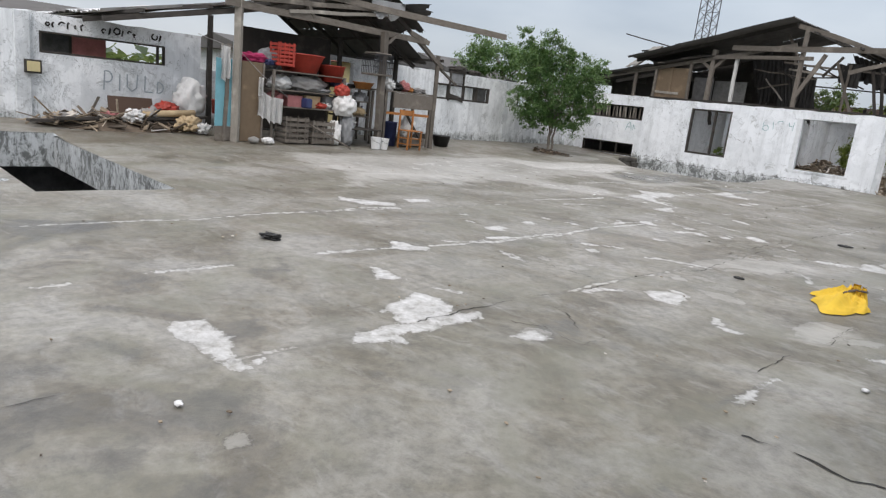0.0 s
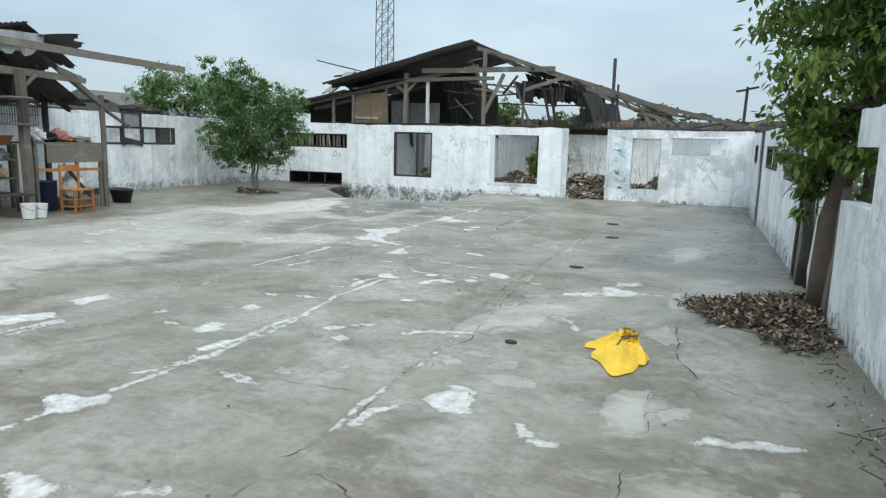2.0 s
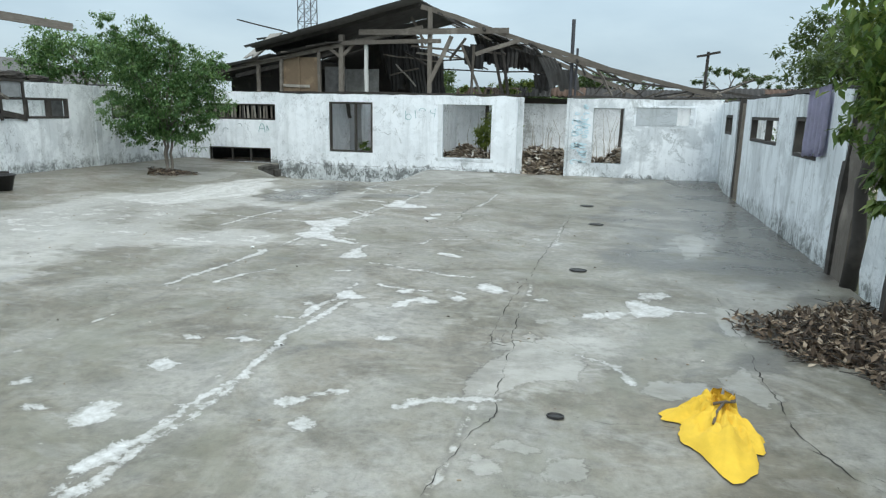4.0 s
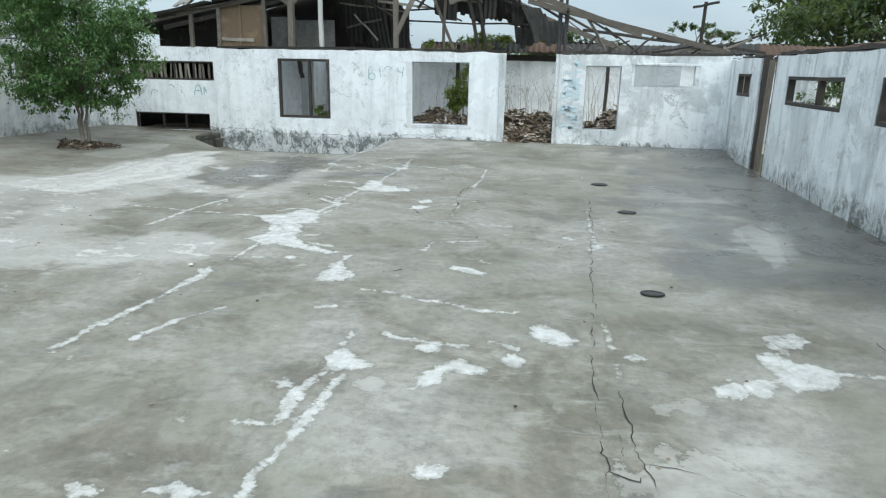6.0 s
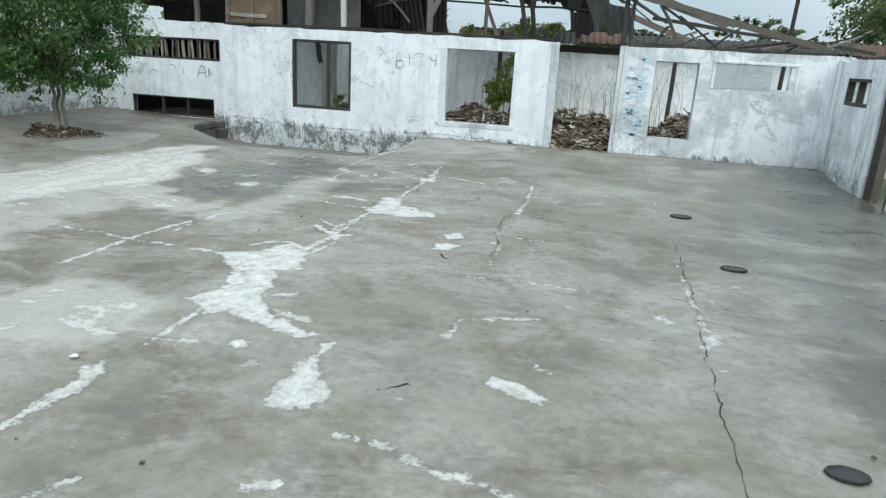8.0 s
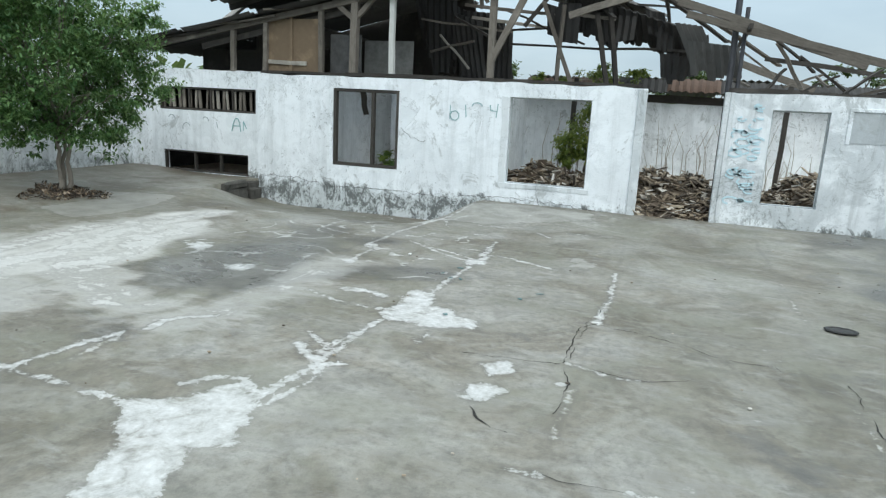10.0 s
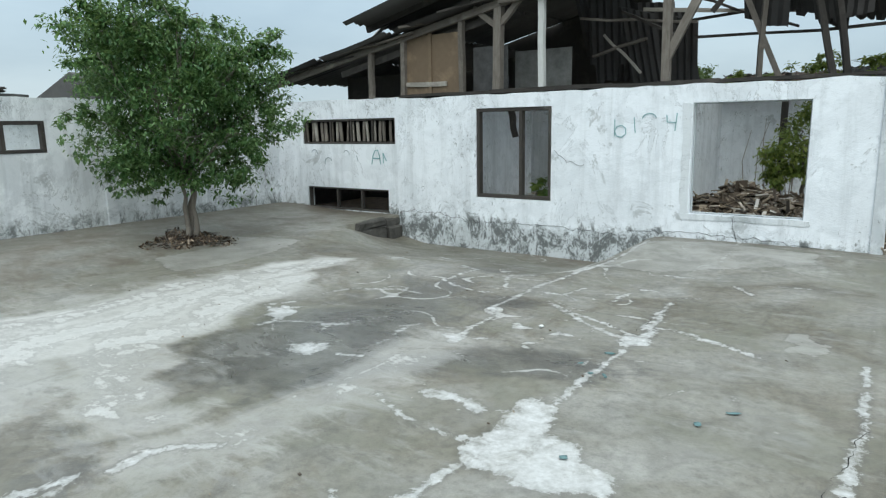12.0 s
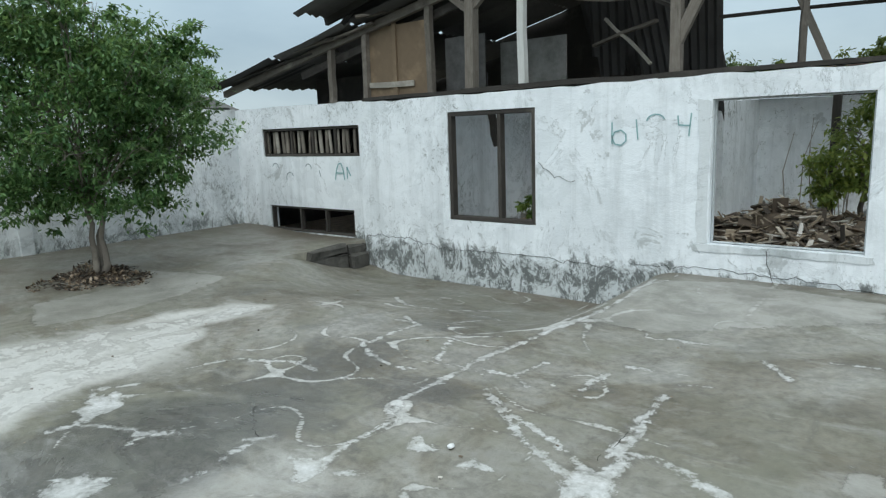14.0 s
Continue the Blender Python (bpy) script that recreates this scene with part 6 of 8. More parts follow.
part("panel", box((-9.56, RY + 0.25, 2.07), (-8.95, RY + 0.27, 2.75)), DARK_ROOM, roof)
part("batten", box((-10.25, RY + 0.0, 2.07), (-10.19, RY + 0.028, 3.0)), PLYWOOD, roof)
part("batten", beam((-10.7, RY + 0.01, 2.24), (-9.9, RY + 0.01, 2.22), 0.02, 0.07), TIMBER_PALE, roof)
# dark boards added to close the open space below the low roof
part("soot_wall", box((-12.9, RY + 0.95, 2.04), (-11.6, RY + 0.98, 2.50)), TIMBER_DARK, roof, "dark boards that fill the space under the low roof")
part("soot_wall", box((-11.6, RY + 0.95, 2.04), (-10.72, RY + 0.98, 2.78)), TIMBER_DARK, roof, "dark boards that fill the space under the low roof")
# dark backing stands in for the shaded depth under the main roof
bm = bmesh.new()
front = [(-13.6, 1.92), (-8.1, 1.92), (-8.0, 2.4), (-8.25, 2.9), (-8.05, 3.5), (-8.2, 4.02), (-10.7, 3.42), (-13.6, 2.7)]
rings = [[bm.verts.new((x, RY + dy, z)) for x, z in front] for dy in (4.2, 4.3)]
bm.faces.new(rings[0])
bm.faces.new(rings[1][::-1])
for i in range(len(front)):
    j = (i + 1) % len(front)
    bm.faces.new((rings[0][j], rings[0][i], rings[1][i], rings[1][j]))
part("soot_wall", bm, TIMBER_DARK, roof, "dark backing added for the shaded space under the roof")
rr = random.Random(53)
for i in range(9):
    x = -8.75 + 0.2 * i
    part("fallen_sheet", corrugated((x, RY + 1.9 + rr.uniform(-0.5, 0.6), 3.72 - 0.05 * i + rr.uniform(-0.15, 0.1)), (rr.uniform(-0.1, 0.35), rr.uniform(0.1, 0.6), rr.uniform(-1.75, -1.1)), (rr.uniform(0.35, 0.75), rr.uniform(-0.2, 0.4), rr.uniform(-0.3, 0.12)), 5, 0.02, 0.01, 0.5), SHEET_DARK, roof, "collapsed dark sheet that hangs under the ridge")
part("fallen_board", box((-9.35, RY + 1.2, 2.05), (-8.35, RY + 1.23, 2.75)), CONCRETE, roof, "pale mouldy board behind the posts")
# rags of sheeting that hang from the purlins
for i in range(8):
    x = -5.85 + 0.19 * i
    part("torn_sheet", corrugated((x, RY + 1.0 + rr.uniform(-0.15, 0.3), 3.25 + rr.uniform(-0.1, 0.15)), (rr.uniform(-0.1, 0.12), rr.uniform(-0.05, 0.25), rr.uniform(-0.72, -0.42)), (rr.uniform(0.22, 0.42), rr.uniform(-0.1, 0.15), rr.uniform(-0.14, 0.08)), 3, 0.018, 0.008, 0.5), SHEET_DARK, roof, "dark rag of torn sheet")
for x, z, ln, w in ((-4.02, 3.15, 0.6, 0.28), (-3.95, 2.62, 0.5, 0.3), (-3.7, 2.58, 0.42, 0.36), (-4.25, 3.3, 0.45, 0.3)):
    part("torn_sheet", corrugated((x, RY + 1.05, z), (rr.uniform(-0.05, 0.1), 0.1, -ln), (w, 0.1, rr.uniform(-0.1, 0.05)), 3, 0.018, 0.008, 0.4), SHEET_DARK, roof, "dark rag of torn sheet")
for x0, z0, x1, z1, m in ((-6.6, 2.78, -3.4, 2.66, TIMBER_DARK), (-6.9, 3.0, -4.2, 3.12, TIMBER_DARK), (-8.2, 3.15, -6.5, 2.95, TIMBER), (-7.9, 2.9, -7.3, 2.3, TIMBER_PALE), (-7.6, 3.2, -6.7, 2.75, TIMBER_DARK), (-6.7, 3.35, -5.2, 2.75, TIMBER_DARK), (-8.1, 2.6, -7.2, 2.78, TIMBER)):
    part("fallen_batten", beam((x0, RY + 1.5 + rr.uniform(-0.4, 0.2), z0), (x1, RY + 1.3 + rr.uniform(-0.3, 0.3), z1), rr.uniform(0.035, 0.08), 0.035, 0.02, 4), m, roof)

# second roof line and back eaves beyond the rooms
back = thing("back_eaves", -2, 25.2, 1.92, "long low rusted eaves on the back wall", "roof")
part("purlin", beam((-7.0, 25.05, 2.02), (5.8, 25.05, 1.98), 0.14, 0.16, 0.02, 8), TIMBER_DARK, back)
for i in range(12):
    part("roof_sheet", corrugated((-7.0 + i * 1.05, 25.0, 2.42 + random.uniform(-0.05, 0.05)), (0, -0.35, -0.30), (1.08, 0, 0), 7, 0.02, 0.01, 0.1), random.choice((RUST, SHEET_DARK, SHEET_DARK)), back)
    part("roof_sheet", corrugated((-7.0 + i * 1.05, 25.02, 2.42 + random.uniform(-0.04, 0.05)), (0, 2.2, -0.25), (1.08, 0, 0), 7, 0.02, 0.01, 0.1), SHEET, back)

pole = thing("steel_pole", -2.9, RY, 0, "dark upright steel pole behind the wall", "pole")
part("shaft", tube([(-2.9, RY + 0.18, 0), (-2.9, RY + 0.18, 2), (-2.91, RY + 0.18, 3.88)], [0.045] * 3, 10), STEEL, pole)
part("stub", tube([(-2.78, RY + 0.16, 1.9), (-2.78, RY + 0.16, 3.2)], [0.03] * 2, 8), STEEL, pole)

# ---- trees ----
rr = random.Random(29)
tufts = []
for i in range(30):
    a, e = rr.uniform(0, 6.283), rr.uniform(-0.9, 1.2)
    tufts.append((-12.1 + 1.22 * math.cos(a) * math.cos(e), 16.6 + 1.22 * math.sin(a) * math.cos(e), 2.0 + 1.1 * math.sin(e), rr.uniform(0.2, 0.34), rr.uniform(0.2, 0.34), rr.uniform(0.12, 0.2)))
tree("yard_tree", (-12.1, 16.6, 0.13), 0.85,
     tufts + [(-12.1, 16.55, 2.05, 0.95, 0.95, 0.85), (-12.5, 16.0, 2.75, 0.65, 0.6, 0.65), (-11.65, 17.15, 2.35, 0.7, 0.75, 0.65), (-12.5, 16.1, 1.4, 0.65, 0.65, 0.5), (-11.4, 17.4, 1.75, 0.55, 0.6, 0.5),
      (-12.75, 15.7, 3.35, 0.28, 0.28, 0.42), (-11.85, 16.9, 1.2, 0.7, 0.7, 0.5), (-12.35, 16.2, 1.05, 0.6, 0.6, 0.35), (-12.2, 16.4, 3.0, 0.6, 0.6, 0.55), (-11.3, 17.6, 2.75, 0.35, 0.35, 0.3)],
     42000, 0.078, LEAF, "small leafy tree with a thin forked trunk in the yard", 0.034, 11, 0.5, ((0.0, 0.0), (0.10, 0.08), (-0.05, 0.10)))
tree("side_tree", (1.0, 9.0, -0.03), 2.0,
     [(0.7, 9.0, 2.5, 0.7, 0.9, 0.8), (0.55, 8.8, 1.75, 0.4, 0.5, 0.5), (0.6, 9.4, 3.2, 0.8, 0.9, 0.65), (1.5, 8.6, 4.0, 1.2, 1.2, 0.9), (0.38, 8.9, 1.15, 0.2, 0.35, 0.3), (1.5, 7.8, 2.8, 0.8, 0.9, 0.8), (0.3, 9.9, 4.2, 0.8, 0.8, 0.5), (0.95, 8.4, 1.5, 0.35, 0.5, 0.5), (0.48, 9.2, 1.6, 0.26, 0.4, 0.5)],
     24000, 0.115, LEAF_BROAD, "broad-leaved tree that grows through a gap in the wall", 0.09, 12, 0.7)
tree("garden_tree", (-16.9, 19.6, -0.03), 2.2,
     [(-17.0, 19.2, 3.0, 1.3, 1.3, 0.8), (-16.0, 19.9, 2.7, 1.0, 1.0, 0.6), (-17.6, 18.8, 2.6, 0.9, 0.9, 0.6)], 10000, 0.12, LEAF, "green tree behind the boundary wall", 0.1, 13)
tree("corner_vine", (-5.15, 22.3, 0.3), 0.9, [(-5.2, 22.2, 1.2, 0.5, 0.45, 0.6), (-4.95, 22.4, 1.7, 0.42, 0.4, 0.35), (-5.5, 22.1, 0.85, 0.35, 0.3, 0.3), (-4.7, 22.0, 1.0, 0.4, 0.3, 0.5)], 5200, 0.09, LEAF_LIME, "leafy shrub that grows out of the rubble", 0.03, 21)
tree("weed_clump", (-4.9, 24.6, 1.9), 0.2, [(-4.9, 24.55, 2.42, 0.85, 0.25, 0.28), (-6.2, 24.55, 2.3, 0.7, 0.2, 0.16)], 1700, 0.10, LEAF_LIME, "yellow-green weeds on the back eaves", 0.015, 22)
for i, (x, y) in enumerate(((-5.62, 23.2), (-1.62, 23.6), (-8.72, 23.6))):
    p = thing("timber_post", x, y, 0, "dark upright timber post among the rubble", "post", "posts in the ruined rooms")
    part("shaft", beam((x, y, 0.0), (x + 0.03, y, 2.3), 0.09, 0.09, 0.01, 4), TIMBER_DARK, p)
w = thing("dry_stalks", -3.8, 22.0, 0.3, "thin dry stalks along the inner wall", "weeds", "", "stuff")
bm = bmesh.new()
for i in range(60):
    x, y = random.uniform(-6.2, -1.0), random.uniform(22.4, 24.6)
    h = random.uniform(0.7, 1.5)
    add_tube(bm, [(x, y, 0.2), (x + random.uniform(-0.08, 0.08), y, 0.2 + h * 0.6), (x + random.uniform(-0.25, 0.25), y, 0.2 + h)], [0.008, 0.006, 0.003], 4)
part("stalk", bm, TIMBER_PALE, w)["kind"] = "stuff"

tree("weed_clump", (-8.45, 20.5, 0.35), 0.15, [(-8.4, 20.6, 0.62, 0.4, 0.3, 0.2), (-8.0, 21.0, 0.7, 0.35, 0.3, 0.22)], 800, 0.10, LEAF_BROAD, "weeds that grow behind the window sill", 0.01, 23)
# ---- the junk shelter on the west wall ----
shed = thing("junk_shelter", -12.6, 9, 0.1, "open shelter of rough posts with a torn sagging roof", "shelter")
for y, x, top, w, zb in ((6.38, -12.0, 2.86, 0.13, 0.08), (9.82, -11.85, 2.62, 0.13, 0.05), (11.65, -12.0, 2.32, 0.085, 0.08)):
    part("post", beam((x, y, zb - 0.05), (x + random.uniform(-0.02, 0.02), y + random.uniform(-0.06, 0.02), top), w, w, 0.012, 6), TIMBER if y != 6.38 else TIMBER_PALE, shed)
part("post", beam((-12.02, 6.16, 0.02), (-12.02, 6.22, 1.9), 0.07, 0.07, 0.01, 4), TIMBER, shed)
for y in (6.6, 9.9, 11.7):
    part("post", beam((-13.7, y, 0.1), (-13.7, y, 2.5), 0.09, 0.09, 0.01, 4), TIMBER_DARK, shed)
part("beam", beam((-12.6, 6.2, 3.24), (-11.0, 12.9, 2.93), 0.07, 0.13, 0.012, 8), TIMBER, shed)
part("beam", beam((-11.95, 6.1, 2.66), (-11.92, 11.1, 2.57), 0.08, 0.13, 0.012, 6), TIMBER, shed)
part("brace", beam((-11.95, 10.85, 2.62), (-12.0, 11.8, 2.03), 0.07, 0.09, 0.01, 4), TIMBER, shed)
part("brace", beam((-12.0, 11.6, 2.10), (-12.9, 13.2, 1.70), 0.05, 0.05, 0.01, 4), TIMBER, shed)
part("brace", beam((-11.85, 9.82, 2.32), (-11.9, 10.2, 2.60), 0.05, 0.06, 0.01, 3), TIMBER, shed)
part("brace", beam((-11.95, 8.0, 2.64), (-11.95, 7.7, 3.1), 0.12, 0.06, 0.01, 3), TIMBER, shed)
for x in (-12.1, -13.2, -14.4, -15.8, -17.2):
    part("rafter", beam((x, 4.0, 2.02), (x, 10.1, 3.32), 0.06, 0.09, 0.02, 5), TIMBER_DARK, shed)
    part("rafter", beam((x, 9.9, 3.30), (x, 11.9, 2.02), 0.06, 0.09, 0.02, 5), TIMBER_DARK, shed)
for f in (0.1, 0.3, 0.5, 0.7, 0.9):
    part("purlin", beam((-11.9, 4.0 + 6 * f, 2.12 + 1.28 * f), (-17.4, 4.0 + 6 * f, 2.12 + 1.28 * f), 0.05, 0.06, 0.02, 5), TIMBER_DARK, shed)
for f in (0.2, 0.55, 0.9):
    part("purlin", beam((-11.9, 10.1 + 1.8 * f, 3.28 - 1.2 * f), (-17.4, 10.1 + 1.8 * f, 3.28 - 1.2 * f), 0.05, 0.06, 0.02, 5), TIMBER_DARK, shed)
left = Vector((0, -1, -0.213)).normalized()
for i in range(6):
    for j in range(4):
        if (i, j) in ((0, 1), (0, 3), (1, 2), (0, 2)):
            continue
        a = Vector((-11.85 - 0.95 * i, 10.05, 3.46)) + left * (1.5 * j)
        part("roof_sheet", corrugated(a, left * 1.62, (-1.0, 0, random.uniform(-0.03, 0.03)), 7, 0.02, 0.008, 0.08), SHEET_WHITE if (i + j) % 3 and j > 1 else SHEET, shed)
right = Vector((0, 1, -0.66)).normalized()
for i in range(6):
    for j in range(2):
        if i == 0 and j == 1:
            continue
        a = Vector((-11.85 - 0.95 * i, 10.0, 3.46)) + right * (1.15 * j)
        part("roof_sheet", corrugated(a, right * 1.3, (-1.0, 0, random.uniform(-0.03, 0.03)), 7, 0.02, 0.008, 0.15), SHEET, shed)
part("roof_sheet", corrugated((-11.8, 10.2, 3.28), (0.1, 1.1, 0.16), (-0.7, 0.1, -0.35), 5, 0.02, 0.01, 0.3), SHEET, shed, "upturned torn roof sheet")
part("tarpaulin", cloth((-11.86, 9.4, 3.26), (-11.86, 10.35, 3.30), 0.22, 2, 0.03, 6, 10, 0.5, 3), SHEET_WHITE, shed, "torn white plastic sheet")
part("plank", beam((-11.9, 6.5, 2.78), (-11.9, 9.6, 3.06), 0.05, 0.09, 0.01, 4), TIMBER, shed)
part("plank", beam((-11.88, 7.4, 2.68), (-11.9, 9.9, 2.98), 0.05, 0.07, 0.01, 4), TIMBER_PALE, shed)
part("plank", beam((-11.9, 10.6, 2.72), (-11.9, 11.2, 2.55), 0.04, 0.10, 0.01, 3), TIMBER, shed)
part("back_panel", box((-13.86, 7.3, 0.2), (-13.80, 9.7, 2.4)), TIMBER_DARK, shed, "dark panel set behind the shelves")

# screens at the shelter's end
b = thing("turquoise_board", -11.95, 6.15, 0.08, "turquoise painted board upright beside a post", "board")
part("panel", box((-12.05, 5.98, 0.34), (-12.02, 6.30, 1.62), 0.004), TURQUOISE, b)
part("foot_panel", box((-12.05, 5.98, 0.06), (-12.02, 6.30, 0.335), 0.004), TIMBER, b, "bare brown wooden foot")
b = thing("plywood_screen", -12.0, 6.7, 0.06, "brown plywood sheet upright beside the post", "board")
part("panel", box((-12.04, 6.50, 0.06), (-12.02, 6.98, 1.62), 0.004), PLYWOOD, b)
part("edge_batten", box((-12.015, 6.94, 0.06), (-11.99, 6.98, 1.62), 0.004), TIMBER, b)
for nm, a, c2, drop, m, lab, sd in (
        ("towel", (-11.93, 6.02, 1.86), (-11.93, 6.20, 1.84), 0.60, CLOTH, "white towel hung on a line", 1),
        ("shirt", (-11.96, 6.84, 1.12), (-11.94, 7.10, 0.98), 0.52, CLOTH, "white shirt hung from a screen", 2),
        ("shirt", (-11.94, 7.12, 0.98), (-11.94, 7.40, 0.95), 0.52, CLOTH, "white shirt hung from a line", 4),
        ("shirt", (-11.95, 6.84, 1.34), (-11.93, 6.94, 1.34), 0.36, CLOTH, "small white cloth hung on a nail", 5)):
    c = thing(nm, *a, lab, "clothing", "laundry on the shelter")
    part("cloth_body", cloth(a, c2, drop, 2, 0.035, 8, 12, 0.05, sd), m, c, "", True)
    part("peg", box((a[0] - 0.01, a[1] + 0.02, a[2] - 0.02), (a[0] + 0.02, a[1] + 0.035, a[2] + 0.03)), TIMBER_PALE, c)
line = thing("washing_line", -11.95, 6.2, 1.9, "thin sagging washing line between posts", "line")
part("cord", tube([(-12.0, 5.6, 2.0), (-11.94, 6.1, 1.87), (-12.0, 6.38, 1.84), (-11.97, 6.9, 1.40), (-11.95, 7.5, 1.0)], [0.006] * 5, 5), CLOTH_GREY, line)


def rack(name, x0, x1, y0, y1, zs, z0, label, top=None):
    """A rough open rack: four posts and plank shelves."""
    ob = thing(name, (x0 + x1) / 2, (y0 + y1) / 2, z0, label, "shelf")
    for x in (x0 + 0.03, x1 - 0.03):
        for y in (y0 + 0.03, y1 - 0.03):
            part("leg", beam((x, y, z0), (x, y, max(zs)), 0.05, 0.05, 0.006, 3), TIMBER, ob)
    for z in zs:
        part("shelf_board", box((x0, y0, z), (x1, y1, z + 0.025), 0.004), TIMBER, ob)
    return ob


rack("plank_rack", -12.75, -12.05, 7.2, 9.0, (0.78, 1.12, 1.50), 0.08, "rough plank rack loaded with sacks and basins")
rack("plank_rack", -12.9, -12.3, 9.05, 10.0, (0.40, 0.68, 1.02, 1.30), 0.08, "rough dark plank rack with odds and ends")
bench = thing("work_bench", -12.4, 10.85, 0.08, "tall wooden bench with a grey panelled front", "bench")
part("bench_top", box((-12.75, 10.1, 1.33), (-12.0, 11.62, 1.365), 0.004), TIMBER, bench)
part("front_panel", box((-12.02, 10.35, 0.98), (-12.0, 11.6, 1.328), 0.003), TIMBER, bench)
for x, y in ((-12.05, 10.14), (-12.05, 11.56), (-12.7, 10.14), (-12.7, 11.56)):
    part("leg", beam((x, y, 0.06), (x, y, 1.33), 0.06, 0.06, 0.006, 3), TIMBER, bench)
part("rail", beam((-12.05, 10.14, 0.85), (-12.05, 11.56, 0.83), 0.03, 0.06, 0.004, 3), ORANGE_WOOD, bench)
part("brace", beam((-12.02, 10.7, 0.95), (-12.02, 11.35, 0.2), 0.04, 0.05, 0.004, 3), TIMBER_DARK, bench)


def loose(name, bm, m, x, y, z, label, category, turn=0, smooth=True):
    ob = put(name, bm, m, smooth)
    ob.matrix_basis = pose(x, y, z, 0, 0, turn)
    return tagged(ob, label, category)


loose("sack", lump((0.5, 0.95, 0.36), 1), CLOTH_GREY, -12.4, 8.2, 1.145, "bulging grey sack on a plank rack", "sack")
loose("sack", lump((0.45, 0.5, 0.30), 2), CLOTH, -12.4, 7.55, 1.145, "white bundle on a plank rack", "sack")
loose("sack", lump((0.4, 0.35, 0.30), 3), CLOTH_PINK, -12.4, 7.45, 0.805, "faded pink bundle on a plank rack", "sack")
loose("sack", lump((0.5, 0.55, 0.50), 4), CLOTH, -12.0, 8.95, 0.70, "large white plastic sack tied at the neck", "sack")
loose("sack", lump((0.35, 0.35, 0.26), 5), RED, -11.98, 8.85, 1.12, "red cloth bundle on a sack", "sack")
loose("sack", lump((0.4, 0.35, 0.7), 6), GREY_PLASTIC, -12.0, 9.05, 0.06, "grey plastic sack beside a rack", "sack")
loose("sack", lump((0.35, 0.3, 0.55), 7), CLOTH, -12.0, 8.72, 0.06, "white plastic sack on the ground", "sack")
loose("carton", box((-0.2, -0.2, 0), (0.2, 0.2, 0.26), 0.006), CARD, -12.4, 8.25, 0.805, "brown cardboard carton on a shelf", "box", 6, False)
loose("carton", box((-0.2, -0.18, 0), (0.2, 0.18, 0.24), 0.006), CLOTH_PINK, -12.4, 7.85, 0.805, "pinkish cardboard carton on a shelf", "box", -4, False)
loose("carton", box((-0.15, -0.14, 0), (0.15, 0.14, 0.28), 0.006), GREY_PLASTIC, -12.35, 8.72, 0.805, "grey storage box on a shelf", "box", 3, False)
loose("jerrycan", box((-0.10, -0.08, 0), (0.10, 0.08, 0.2), 0.02), BLUE, -12.1, 8.05, 0.806, "blue jerrycan on a shelf", "jerrycan", 12, False)
ob = loose("basin", tub(0.36, 0.50, 0.36, 0.012, 28, 0.02), RED, -12.45, 8.05, 1.53, "large faded red plastic basin on the rack", "basin")
ob = loose("basin", tub(0.25, 0.30, 0.34, 0.012, 24, 0.02), RED, -12.45, 8.85, 1.40, "dull red plastic tub", "basin")
loose("crumpled_cloth", lump((0.4, 0.65, 0.2), 8, 0.4), MAGENTA, -12.25, 6.85, 1.62, "magenta clothes thrown over a screen", "clothes")
loose("crumpled_cloth", lump((0.3, 0.3, 0.12), 9, 0.4), BLUE, -12.2, 7.15, 1.60, "blue cloth on a screen", "clothes")
loose("sack", lump((0.3, 0.5, 0.42), 19), GREY_PLASTIC, -12.4, 7.25, 1.525, "dull grey bundle on the rack", "sack")


def crate(name, x, y, z, sx, sy, sz, m, label, rows=5, cols=4):
    """A slatted or moulded open crate."""
    ob = thing(name, x, y, z, label, "crate")
    for px in (-1, 1):
        for py in (-1, 1):
            part("corner_post", box((x + px * (sx / 2 - 0.015) - 0.012, y + py * (sy / 2 - 0.015) - 0.012, z), (x + px * (sx / 2 - 0.015) + 0.012, y + py * (sy / 2 - 0.015) + 0.012, z + sz)), m, ob)
    for i in range(rows):
        h = z + sz * (i + 0.15) / rows
        for px in (-1, 1):
            part("slat", box((x + px * sx / 2 - 0.006, y - sy / 2, h), (x + px * sx / 2 + 0.006, y + sy / 2, h + sz / rows * 0.55)), m, ob)
        for py in (-1, 1):
            part("slat", box((x - sx / 2, y + py * sy / 2 - 0.006, h), (x + sx / 2, y + py * sy / 2 + 0.006, h + sz / rows * 0.55)), m, ob)
    for i in range(cols):
        c2 = y - sy / 2 + sy * (i + 0.5) / cols
        part("upright", box((x + sx / 2 + 0.007, c2 - 0.012, z), (x + sx / 2 + 0.016, c2 + 0.012, z + sz)), m, ob)
    part("base", box((x - sx / 2, y - sy / 2, z), (x + sx / 2, y + sy / 2, z + 0.012)), m, ob)
    return ob


crate("plastic_crate", -12.2, 7.47, 1.62, 0.34, 0.40, 0.46, RED, "red slotted plastic crate standing in a basin", 6, 4)
crate("wooden_crate", -12.1, 7.72, 0.07, 0.45, 0.55, 0.55, TIMBER, "slatted grey wooden crate under the rack", 5, 3)
crate("wooden_crate", -12.1, 8.38, 0.07, 0.45, 0.55, 0.50, TIMBER, "slatted grey wooden crate under the rack", 4, 3)
